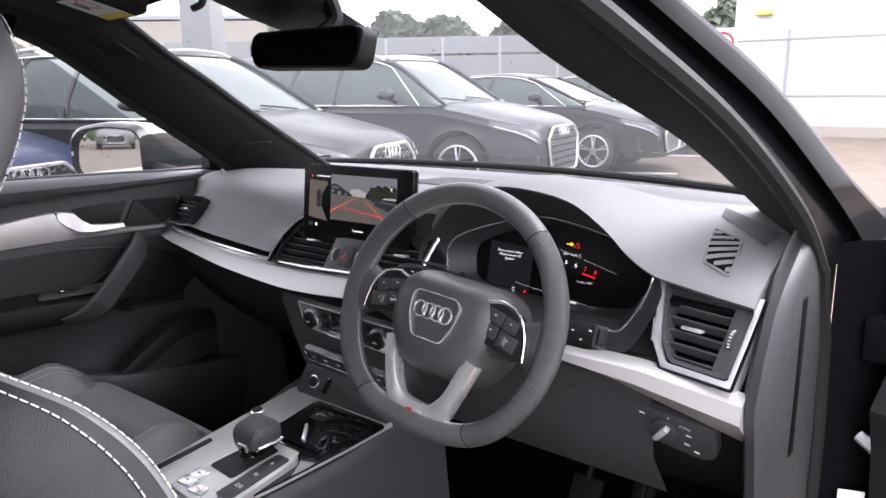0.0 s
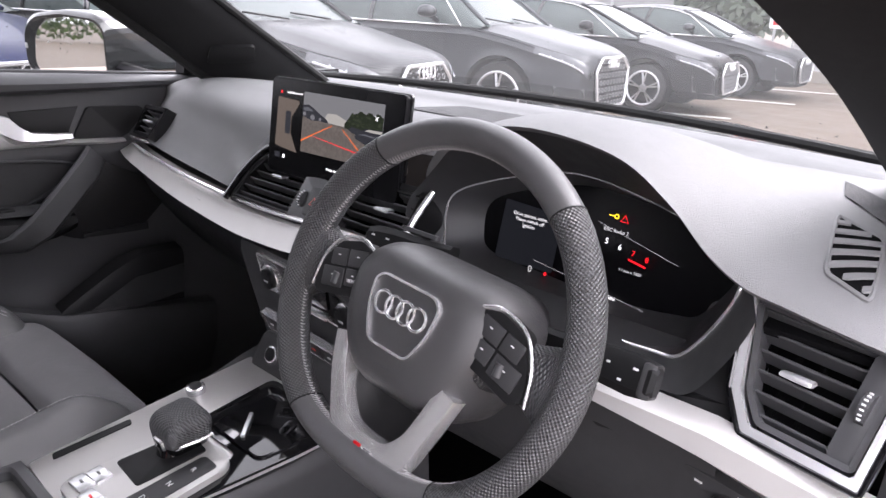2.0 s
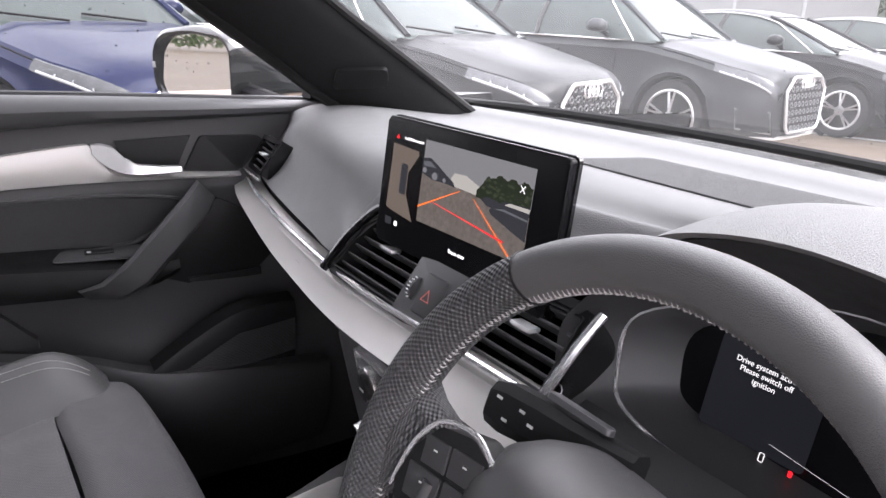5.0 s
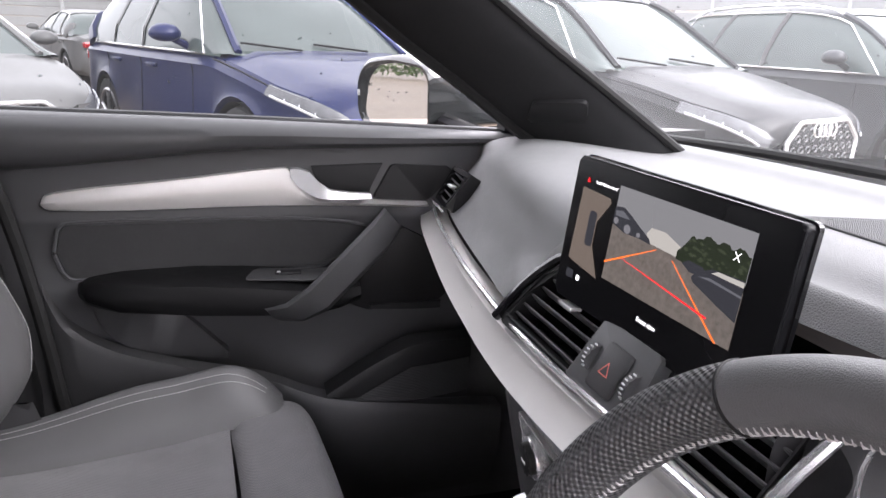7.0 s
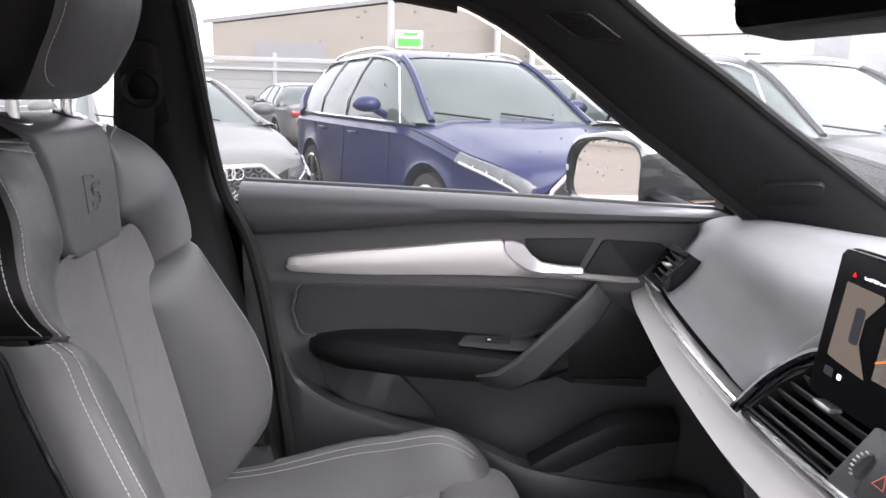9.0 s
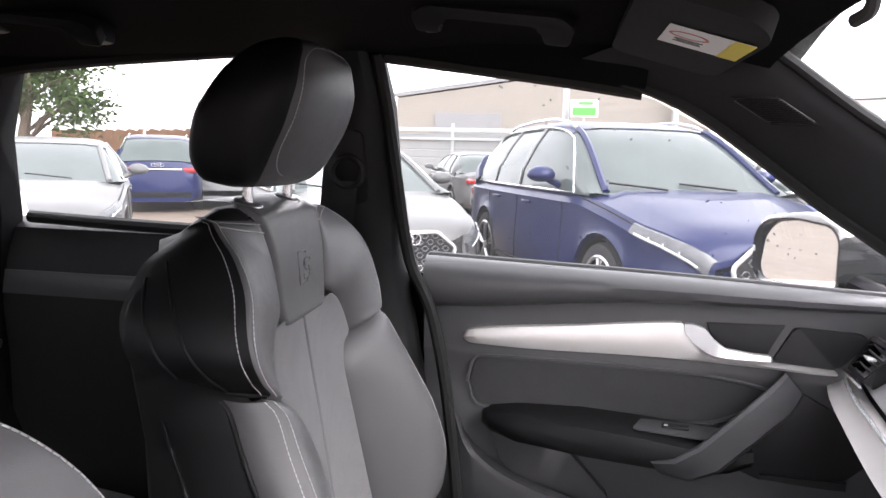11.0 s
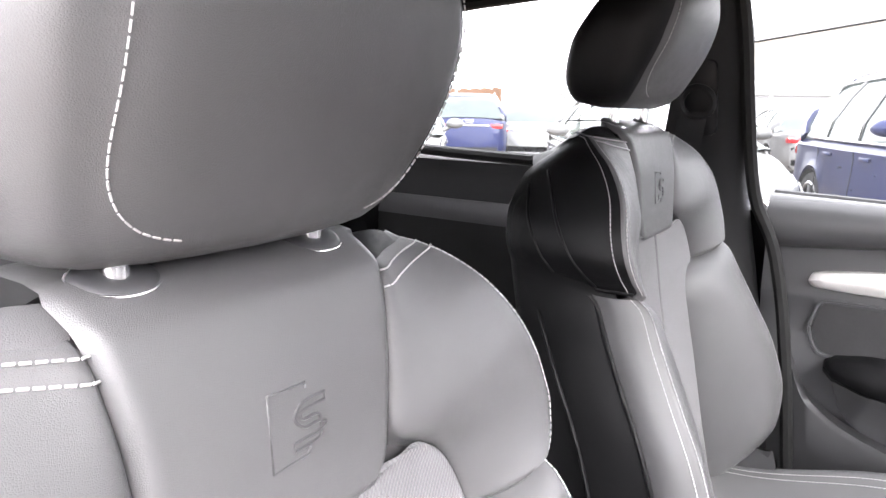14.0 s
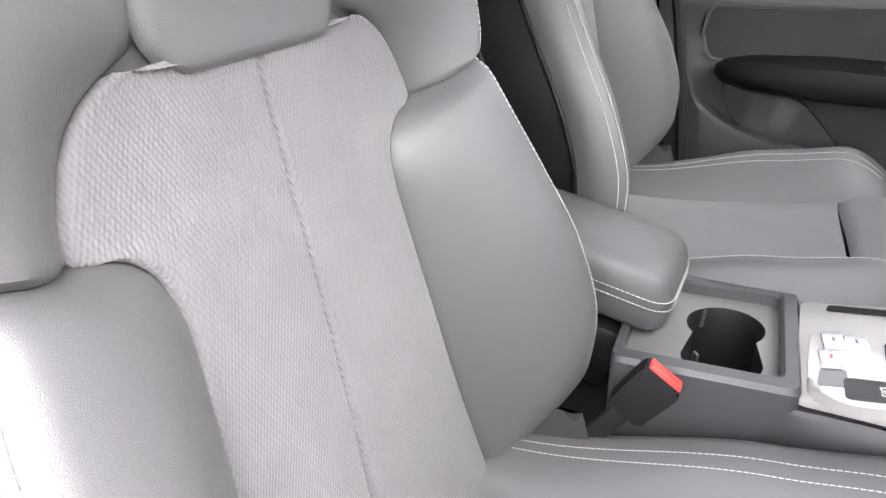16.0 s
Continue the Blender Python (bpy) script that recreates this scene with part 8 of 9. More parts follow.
for y, z, d in ((0.10, 0.66, 0.14), (0.17, 0.705, 0.135), (0.24, 0.738, 0.125), (0.30, 0.742, 0.11), (0.36, 0.735, 0.09)):
    rows.append([dp(y, z + 0.018, d - 0.03), dp(y, z + 0.01, d), dp(y, z - 0.006, d + 0.006), dp(y, 0.60, d - 0.01)])
grid(bm, [curve(r, 4) for r in zip(*rows)])
dsp = part("door_speaker", bm, PLASTIC_DARK, door, "black door loudspeaker housing", 50)
for k in range(22):
    bm = bmesh.new()
    t = k / 21
    z = 0.652 + 0.062 * t
    y0 = 0.125 + 0.115 * t
    tube(bm, [V((door_x(y) + float(np.interp(y, (0.10, 0.24, 0.36), (0.152, 0.136, 0.10))), y, z)) for y in np.linspace(y0, 0.355, 6)], 0.0012, 4)
    part("grille_rib", bm, PLASTIC, dsp)
bm = bmesh.new()
tube(bm, [V((door_x(y) + float(np.interp(y, (0.10, 0.36), (0.158, 0.112))), y, z)) for y, z in ((0.155, 0.640), (0.26, 0.622), (0.38, 0.602))], 0.0016, 5)
part("silver_line", bm, SATIN, dsp, "thin silver line")
# glass and outer mirror
bm = bmesh.new()
rows = []
for y in np.linspace(-0.47, 0.42, 11):
    zt = float(np.interp(y, (-0.43, -0.3, -0.16, -0.06, 0.03, 0.12, 0.22, 0.33, 0.42), (1.478, 1.458, 1.44, 1.42, 1.385, 1.325, 1.257, 1.185, 1.125)))
    zb = 1.115
    rows.append([V((-0.80 + (0.80 - 0.60) * (z - 1.10) / 0.37, y, z)) for z in np.linspace(zb, max(zt, zb + 0.005), 5)])
grid(bm, rows)
g = part("window_glass", bm, SIDE_GLASS, door, "clear door glass")
g.visible_shadow = False
om = thing("door_mirror", "black door mirror with wet glass", "mirror", (-0.86, 0.40, 1.08))
u_, n_ = V((0.86, 0.50, 0.0)), V((0.50, -0.86, 0.0))
mo = plane((-0.955, 0.300, 1.142), (0.86, 0.50, 0.0), (0.02, -0.06, 1))
shape = [(-0.100, -0.040), (-0.082, -0.066), (0.078, -0.070), (0.100, -0.058), (0.104, 0.040), (0.085, 0.064), (0.0, 0.072), (-0.070, 0.062), (-0.097, 0.030)]
S = rounded(shape, 0.022, 5)
bm = bmesh.new()
rings = []
for z, kx, ky in ((0.006, 1.0, 1.0), (-0.004, 1.05, 1.05), (-0.03, 1.06, 1.06), (-0.07, 1.02, 1.04), (-0.11, 0.94, 0.97), (-0.15, 0.80, 0.84), (-0.18, 0.60, 0.66), (-0.205, 0.30, 0.40)):
    rings.append([mo @ V((0.106 + (p[0] - 0.106) * kx - 0.26 * z, -0.070 + (p[1] + 0.070) * ky, z)) for p in S])
rows = grid(bm, rings, cu=True)
bm.faces.new(rows[-1])
inner = [mo @ V((p[0] * 0.94, p[1] * 0.93, 0.004)) for p in S]
grid(bm, [[mo @ V((p[0], p[1], 0.006)) for p in S], inner, [mo @ V((p[0] * 0.93, p[1] * 0.92, -0.012)) for p in S]], cu=True)
MIRROR_SHELL = material("mirror_shell_paint", (0.022, 0.024, 0.025), 0.12, 0, 0, 1, 0.1, 8, coat=0.9, rough_var=0.04)
part("housing", bm, MIRROR_SHELL, om, "glossy black housing", 45)
bm = bmesh.new()
prism(bm, [(p[0] * 0.92, p[1] * 0.91) for p in S], -0.012, -0.006, mo @ pose(0, 0, 0, -5.0, 0, 0))
part("mirror_glass", bm, MIRROR, om, "mirror glass")
bm = bmesh.new()
tube(bm, curve([(-0.875, 0.385, 1.10), (-0.82, 0.42, 1.085), (-0.76, 0.45, 1.08)], 5), 0.03, 10, flat=0.6)
part("foot", bm, BLACK_PAINT, om)
bm = bmesh.new()
rbox(bm, (0.006, 0.012, 0.002), 0.0008, mo @ pose(-0.0965, 0.0, 0.0065))
part("indicator_symbol", bm, WHITE_PRINT, om, "small pale symbol in the rim")
bm = bmesh.new()
loft(bm, [[V((x, y, z)) for y, z in ((0.435, 1.105), (0.475, 1.10), (0.470, 1.135), (0.440, 1.165))] for x in (-0.70, -0.735)])
part("mirror_triangle", bm, PLASTIC_DARK, door, "slim black corner post behind the window")


def on_mirror(a, b):
    return mo @ V(((a - 0.5) * 0.17, (b - 0.5) * 0.11, -0.005)), tuple(n_)


drops("raindrops_on_mirror", 10, on_mirror, "raindrops on the mirror glass")


def on_window(a, b):
    y = -0.35 + 0.7 * a
    z = 1.14 + 0.30 * b * min(1, (0.42 - y) / 0.45)
    return V((-0.80 + 0.20 * (z - 1.10) / 0.37 - 0.002, y, z)), (-0.88, 0, 0.47)


drops("raindrops_on_window", 45, on_window, "scattered raindrops on the door glass")

# ==== driver's door, swung wide open ====
dd = thing("door_2", "driver's door swung wide open, black outside and dark inside", "door", (0.84, 0.52, 0.3), kind="structure")
MD = plane((0.85, 0.52, 0.0), (0.93, -0.37, 0), (0, 0, 1))
bm = bmesh.new()
rows = []
for t in np.linspace(0, 1, 14):
    x = 1.12 * t
    rows.append([MD @ V((x, z, d)) for z, d in ((0.34 + 0.10 * max(0, 0.2 - t), 0.05), (0.45, 0.09), (0.70, 0.07), (0.80, 0.085), (0.86, 0.10), (0.92, 0.06), (1.02, 0.06), (1.10, 0.07), (1.125, 0.04))])
grid(bm, rows)
part("door_panel", bm, PLASTIC_DARK, dd, "dark inner trim", 40)
bm = bmesh.new()
grid(bm, [[MD @ V((1.12 * t, z, d)) for z, d in ((0.34, 0.05), (0.40, -0.07), (0.70, -0.10), (1.0, -0.08), (1.12, -0.03), (1.125, 0.04))] for t in np.linspace(0, 1, 14)])
for t in (0.0, 1.12):
    bm.faces.new([bm.verts.new(MD @ V((t, z, d))) for z, d in ((0.34, 0.05), (0.40, -0.07), (0.70, -0.10), (1.0, -0.08), (1.12, -0.03), (1.125, 0.04), (0.92, 0.06), (0.70, 0.07), (0.45, 0.09))])
part("outer_skin", bm, BLACK_PAINT, dd, "glossy black paint", 40)
bm = bmesh.new()
tube(bm, [MD @ V(p) for p in ((0.06, 1.12, 0.0), (0.30, 1.24, 0.02), (0.52, 1.36, 0.06), (0.72, 1.43, 0.09), (0.95, 1.46, 0.10), (1.08, 1.45, 0.10), (1.11, 1.30, 0.05), (1.12, 1.12, 0.0))], 0.028, 8)
part("window_frame", bm, PLASTIC_DARK, dd, "black window frame")
bm = bmesh.new()
grid(bm, [[MD @ V((x, 1.11 + (zt - 1.11) * k, 0.08 * k * (zt - 1.11) / 0.34)) for k in np.linspace(0, 1, 4)] for x, zt in ((0.10, 1.14), (0.30, 1.24), (0.52, 1.36), (0.72, 1.43), (0.95, 1.46), (1.10, 1.44))])
g = part("window_glass", bm, SIDE_GLASS, dd, "clear door glass")
g.visible_shadow = False

# ==== the car park ====
def paint(name, c, metal=0.35, coat=0.25):
    return material(name, c, 0.33, metal * 0.3, 0, 1, 0.10, 3, coat=coat * 0.5, spec=0.15, rough_var=0.06)


CAR_GLASS = material("tinted_car_glass", (0.075, 0.092, 0.088), 0.08, 0, 0, 1, 0.3, 2.5, spec=0.32, rough_var=0.01)
GRILLE_GREY = material("grille_silver", (0.15, 0.153, 0.157), 0.4, 0.4, 0, 1, 0.1, 14)
LAMP_GLASS = material("headlamp_glass", (0.11, 0.113, 0.12), 0.25, 0.1, 0, 1, 0.4, 14, coat=0.15)
LAMP_WHITE = material("lamp_reflector", (0.55, 0.56, 0.58), 0.25, 0.2, 0, 1, 0.05, 14)
TAIL_RED = material("tail_lamp_red", (0.35, 0.015, 0.02), 0.12, 0, 0, 1, 0.1, 14, coat=1.0)
TYRE = material("tyre_rubber", (0.02, 0.02, 0.021), 0.8, 0, 0.3, 120, 0.15, 9)
ALLOY = material("alloy_rim", (0.55, 0.55, 0.56), 0.3, 0.9, 0, 1, 0.06, 9)
ARCH = material("wheel_arch_black", (0.010, 0.010, 0.011), 0.8, 0, 0.2, 100, 0.1, 5)


def parked_car(label, coat, suv=True, L=4.68, W=1.89, H=1.655):
    """A parked car, its front at the origin and facing +y."""
    root = thing("parked_car", label, "car", group="parked cars")
    if not suv:
        L, W, H = 4.5, 1.82, 1.43
    h = W / 2
    cowl = 1.07 if suv else 0.965
    nose = 0.84 if suv else 0.72
    fw, rw, R, wr = -0.88, -0.88 - (2.82 if suv else 2.64), 0.41 if suv else 0.37, 0.365 if suv else 0.325
    wid = spline([(-L, 0.74 * h), (-L + 0.12, 0.86 * h), (-L + 0.5, 0.95 * h), (-L / 2, h), (-1.0, 0.985 * h), (-0.5, 0.94 * h), (-0.2, 0.84 * h), (-0.06, 0.72 * h), (0.0, 0.60 * h)])
    deck = spline([(-L, 0.75 * cowl), (-L + 0.05, cowl - 0.02), (-L + 0.4, cowl + 0.02), (-1.35, cowl + 0.02), (-0.9, cowl - 0.035), (-0.45, nose + 0.10), (-0.20, nose + 0.045), (-0.08, nose - 0.01), (-0.02, nose - 0.07), (0.0, nose - 0.14)])
    bm = bmesh.new()
    rows = []
    ys = sorted(set([round(y, 3) for y in np.linspace(-L, -0.1, 64)] + [-0.06, -0.03, -0.01, 0.0]))
    for y in ys:
        w, d = wid(y), deck(y)
        zb = 0.23 if y < -0.1 else 0.25
        half = [[0.0, zb], [0.85 * w, zb], [0.985 * w, zb + 0.10], [w, 0.50], [0.992 * w, 0.66], [0.975 * w, d - 0.16], [0.985 * w, d - 0.11], [0.93 * w, d - 0.035], [0.72 * w, d - 0.002], [0.66 * w, d + 0.012], [0.35 * w, d + 0.022], [0.0, d + 0.025]]
        for cy in (fw, rw):
            q = R * R - (y - cy) ** 2
            if q > 0:
                za = wr + math.sqrt(q) * 1.0
                for k in (1, 2, 3, 4):
                    half[k][1] = max(half[k][1], min(za + 0.012 * (k - 1), d - 0.18 + 0.01 * k))
        rows.append([V((-x, y, z)) for x, z in half[::-1]] + [V((x, y, z)) for x, z in half[1:]])
    rr = grid(bm, rows)
    bm.faces.new(rr[-1])
    bm.faces.new(rr[0][::-1])
    part("body", bm, coat, root, "", 40)
    # glasshouse
    y0 = -1.12 if suv else -1.05
    yr = -L + (0.12 if suv else 0.45)
    roof = spline([(yr, cowl + 0.02), (yr + 0.55, H - 0.12), (yr + 0.95, H - 0.03), (-2.55, H), (-2.15, H - 0.035), (-1.95, H - 0.085), (y0, cowl + 0.0)])

    def sect(y, lift=0.0, k0=0):
        w, z = wid(y), roof(y)
        t = min(max((z - cowl) / (H - cowl), 0), 1)
        half = [(0.955 * w, cowl - 0.02), (0.95 * w - 0.02 * t, cowl + 0.25 * (z - cowl)), (0.92 * w - 0.10 * t * 1.0, cowl + 0.62 * (z - cowl)), (0.88 * w - 0.17 * t, cowl + 0.90 * (z - cowl)), (0.80 * w - 0.17 * t, z - 0.012), (0.45 * w, z + 0.008), (0.0, z + 0.014)]
        half = [(x + lift * 0.6, zz + lift) for x, zz in half][k0:]
        return [V((-x, y, z2)) for x, z2 in half[::-1]] + [V((x, y, z2)) for x, z2 in half]
    bm = bmesh.new()
    grid(bm, [sect(y) for y in np.linspace(yr, y0, 40)])
    part("glasshouse", bm, CAR_GLASS, root, "dark tinted windows", 50)
    bm = bmesh.new()
    rows = []
    for y in np.linspace(yr + (0.60 if suv else 0.75), -1.97, 18):
        s_ = sect(y, 0.008)
        n = len(s_) // 2
        half = s_[n:]
        right = half[3:]
        rows.append([V((-p[0], p[1], p[2])) for p in right][:1] + [V((-p[0], p[1], p[2])) for p in right][1:] + [V((0, y, right[-1][2]))] + right[::-1])
    grid(bm, rows)
    part("roof", bm, coat, root, "", 50)
    # pillars and window frames
    for s in (-1, 1):
        bm = bmesh.new()

        def side_pt(y, k, lift=0.006):
            ss = sect(y, lift)
            n = len(ss) // 2
            p = ss[n:][k]
            return V((s * p[0], p[1], p[2]))
        tube(bm, [side_pt(y, 4) for y in np.linspace(y0 - 0.02, -2.0, 10)], 0.030, 6)
        part("windscreen_pillar", bm, coat, root, "", 50)
        for yy, tilt, mt, rr_ in ((-2.62, 0.06, PIANO, 0.035), (-3.42 if suv else -3.3, 0.18, PIANO if suv else coat, 0.03), (yr + 0.42, -0.2, coat, 0.10)):
            bm = bmesh.new()
            tube(bm, [side_pt(yy + tilt * (k / 3), k, 0.003) for k in range(4)], rr_, 6, flat=0.35, up=(1, 0, 0))
            part("window_post", bm, mt, root, "", 50)
        bm = bmesh.new()
        line = [side_pt(y, 0, 0.012) for y in np.linspace(yr + 0.55, y0 - 0.25, 12)] + [side_pt(y, 3, 0.010) for y in np.linspace(-1.85, yr + 0.75, 14)]
        tube(bm, line, 0.011, 6, True)
        part("window_trim", bm, CHROME, root, "chrome window trim", 60)
        if suv:
            bm = bmesh.new()
            tube(bm, [side_pt(y, 4, 0.04 * math.sin(math.pi * t) ** 0.35 + 0.005) for t, y in zip(np.linspace(0, 1, 14), np.linspace(-1.95, yr + 0.7, 14))], 0.014, 6)
            part("roof_rail", bm, SATIN, root, "silver roof rail", 60)
        # door joints, handles, sill
        for yy in (-1.55, -2.62, -3.55):
            bm = bmesh.new()
            tube(bm, [V((s * (wid(yy) * k + 0.0015), yy, z)) for k, z in ((0.985, 0.36), (1.0, 0.50), (0.992, 0.66), (0.977, cowl - 0.16), (0.985, cowl - 0.09))], 0.0045, 4)
            part("door_joint", bm, ARCH, root)
        for yy in (-2.35, -3.25):
            bm = bmesh.new()
            rbox(bm, (0.03, 0.20, 0.032), 0.010, pose(s * (wid(yy) * 0.985 + 0.008), yy, cowl - 0.14))
            part("door_handle", bm, coat, root)
        bm = bmesh.new()
        tube(bm, [V((s * (wid(y) + 0.002), y, 0.38)) for y in np.linspace(-3.2, -1.4, 8)], 0.02, 6, flat=0.5)
        part("sill_moulding", bm, ARCH if suv else coat, root)
        # mirror
        bm = bmesh.new()
        c = V((s * (h + 0.10), -1.72, cowl + 0.115))
        rings = []
        for t, k in ((-0.09, 0.15), (-0.075, 0.7), (-0.03, 0.98), (0.02, 1.0), (0.06, 0.9), (0.065, 0.8)):
            rings.append([c + V((s * 0.115 * k * math.cos(a) , -t, 0.075 * k * math.sin(a) * (1 if math.sin(a) > 0 else 0.75))) for a in np.linspace(0, 2 * math.pi, 18, endpoint=False)])
        loft(bm, rings)
        tube(bm, [c + V((-s * 0.06, 0.0, -0.03)), c + V((-s * 0.16, 0.03, -0.085))], 0.028, 6)
        part("door_mirror", bm, coat, root, "", 60)
        # lamps
        bm = bmesh.new()
        rows = []

        def side_x(y, z):
            w, d = wid(y), deck(y)
            zs = [0.33, 0.50, 0.66, d - 0.16, d - 0.11, d - 0.035, d - 0.002]
            return float(np.interp(z, zs, [0.985 * w, w, 0.992 * w, 0.975 * w, 0.985 * w, 0.93 * w, 0.72 * w]))
        for t in np.linspace(0, 1, 11):
            y = -0.015 - 0.50 * t ** 1.25
            zt = min(deck(y) - 0.045, nose - 0.025 + 0.095 * t)
            zb = zt - 0.105 + 0.035 * t
            row = []
            for k, (q, o) in enumerate(((0.0, -0.02), (0.06, 0.012), (0.5, 0.018), (0.94, 0.012), (1.0, -0.02))):
                z = zt + (zb - zt) * q
                row.append(V((s * (side_x(y, z) + o), y + 0.012, z)))
            rows.append(row)
        gg = grid(bm, rows)
        lamp = part("headlamp", bm, LAMP_GLASS, root, "clear headlamp", 40)
        bm = bmesh.new()
        tube(bm, [r[3] + V((s * 0.004, 0.004, 0.014)) for r in rows[1:-1]], 0.009, 6)
        for k in (3, 5, 7):
            tube(bm, [rows[k][3] + V((s * 0.003, 0.003, 0.01)), rows[k][2] + V((s * 0.003, 0.003, 0))], 0.006, 5)
        part("light_strip", bm, LAMP_WHITE, lamp, "white light strip")
        bm = bmesh.new()
        ii = [(0.60, 0.30), (0.86, 0.34), (0.87, 0.52), (0.66, 0.50)]
        def ip(px, z, d=0.0):
            x = px * h
            y = float(np.interp(x / h, (0.5, 0.72, 0.84, 0.94), (-0.0, -0.06, -0.2, -0.5)))
            return V((s * x, y + 0.012 + d, z))
        bm.faces.new([bm.verts.new(ip(a, b, 0.002)) for a, b in ii])
        part("side_intake", bm, ARCH, root)
        bm = bmesh.new()
        tube(bm, [ip(a, b, 0.008) for a, b in ii], 0.010, 6, True)
        part("intake_frame", bm, GRILLE_GREY, root, "silver intake frame")
        # tail lamps
        bm = bmesh.new()
        rbox(bm, (0.34, 0.10, 0.11), 0.03, pose(s * 0.66 * h, -L + 0.05, cowl - 0.16, 0, 0, -s * 18))
        part("tail_lamp", bm, TAIL_RED, root, "red tail lamp")
        # wheels and arches
        for cy in (fw, rw):
            bm = bmesh.new()
            rings = []
            n = 28
            for x, r in ((-0.20, R - 0.02), (-0.02, R - 0.012)):
                rings.append([V((s * (h * 0.985 + x), cy + r * math.cos(2 * math.pi * k / n), wr + r * math.sin(2 * math.pi * k / n))) for k in range(n)])
            q = grid(bm, rings, cu=True)
            bm.faces.new(q[0])
            part("wheel_arch", bm, ARCH, root, "black wheel arch lining")
            bm = bmesh.new()
            rings = []
            for x, r in ((-0.22, wr - 0.09), (-0.21, wr - 0.015), (-0.18, wr), (-0.07, wr), (-0.035, wr - 0.012), (-0.025, wr - 0.05), (-0.032, wr - 0.10)):
                rings.append([V((s * (h * 0.985 + x), cy + r * math.cos(2 * math.pi * k / n), wr + r * math.sin(2 * math.pi * k / n))) for k in range(n)])
            grid(bm, rings, cu=True)
            wheel_ = part("wheel", bm, TYRE, root, "black tyre", 50)
            bm = bmesh.new()
            tube(bm, [V((s * (h * 0.985 - 0.035), cy + (wr - 0.105) * math.cos(t), wr + (wr - 0.105) * math.sin(t))) for t in np.linspace(0, 2 * math.pi, 28, endpoint=False)], 0.016, 6, True)
            for k in range(5):
                for dth in (-0.13, 0.13):
                    t = 2 * math.pi * k / 5 + math.pi / 2
                    a = V((s * (h * 0.985 - 0.03), cy + 0.05 * math.cos(t), wr + 0.05 * math.sin(t)))
                    b = V((s * (h * 0.985 - 0.038), cy + (wr - 0.11) * math.cos(t + dth), wr + (wr - 0.11) * math.sin(t + dth)))
                    tube(bm, [a, b], 0.017, 5, flat=0.7)
            disc(bm, 0.055, 0, 0.02, plane((s * (h * 0.985 - 0.045), cy, wr), (0, s, 0), (0, 0, 1)), 16, 0.005)
            part("rim", bm, ALLOY, wheel_, "silver alloy rim", 50)
            bm = bmesh.new()
            disc(bm, wr - 0.11, 0, 0.01, plane((s * (h * 0.985 - 0.10), cy, wr), (0, s, 0), (0, 0, 1)), 20)
            part("brake_disc", bm, ARCH, wheel_)
    # front: grille, emblem, lower lip
    bm = bmesh.new()
    gp = [(-0.30, nose - 0.03), (0.30, nose - 0.03), (0.46, nose - 0.16), (0.40, 0.36), (0.34, 0.30), (-0.34, 0.30), (-0.40, 0.36), (-0.46, nose - 0.16)]
    mg_ = plane((0, 0.058, 0), (1, 0, 0), (0, -0.06, 1))
    prism(bm, rounded(gp, 0.02, 2), -0.06, 0.01, mg_ @ pose(0, 0, 0) @ Matrix.Diagonal((1, 1, -1, 1)))
    gb = part("grille", bm, ARCH, root, "black honeycomb grille")
    bm = bmesh.new()
    tube(bm, [mg_ @ V((p[0], p[1], -0.014)) for p in rounded(gp, 0.03, 3)], 0.016, 6, True)
    part("grille_frame", bm, SATIN, gb, "silver grille frame")
    bm = bmesh.new()
    for j in range(7):
        z = 0.34 + j * (nose - 0.40) / 6
        for i in range(9):
            x = (i - 4 + 0.5 * (j % 2)) * 0.092
            lim = float(np.interp(z, (0.30, 0.36, nose - 0.16, nose - 0.03), (0.34, 0.40, 0.45, 0.30))) - 0.04
            if abs(x) > lim:
                continue
            rr_ = [(0.030, 0), (0.012, 0.020), (-0.012, 0.020), (-0.030, 0), (-0.012, -0.020), (0.012, -0.020)]
            tube(bm, [mg_ @ V((x + a, z + b, -0.014)) for a, b in rr_], 0.006, 4, True)
    part("honeycomb", bm, GRILLE_GREY, gb, "silver honeycomb mesh")
    bm = bmesh.new()
    for k in range(4):
        ring(bm, 0.046, 0.008, mg_ @ pose(-0.099 + 0.066 * k, nose - 0.085, -0.022), 20, 5)
    part("emblem", bm, CHROME, root, "chrome emblem of linked rings")
    bm = bmesh.new()
    tube(bm, curve([(-0.80 * h, -0.30, 0.26), (-0.55 * h, -0.03, 0.25), (0, 0.015, 0.245), (0.55 * h, -0.03, 0.25), (0.80 * h, -0.30, 0.26)], 5), 0.022, 6)
    part("front_lip", bm, SATIN if suv else ARCH, root, "silver lower lip")
    # rear: lamps' joining bar, bumper, emblem
    bm = bmesh.new()
    rbox(bm, (1.0 * h, 0.04, 0.03), 0.01, pose(0, -L + 0.01, cowl - 0.15))
    part("rear_bar", bm, CHROME, root, "chrome bar")
    bm = bmesh.new()
    rbox(bm, (1.5 * h, 0.10, 0.20), 0.04, pose(0, -L + 0.05, 0.38))
    part("rear_bumper", bm, ARCH, root, "black lower bumper")
    bm = bmesh.new()
    for k in range(4):
        ring(bm, 0.04, 0.007, plane((-0.084 + 0.056 * k, -L - 0.012, cowl - 0.06), (-1, 0, 0), (0, 0, 1)), 18, 5)
    part("rear_emblem", bm, CHROME, root, "chrome emblem of linked rings")
    # wipers and bonnet creases
    bm = bmesh.new()
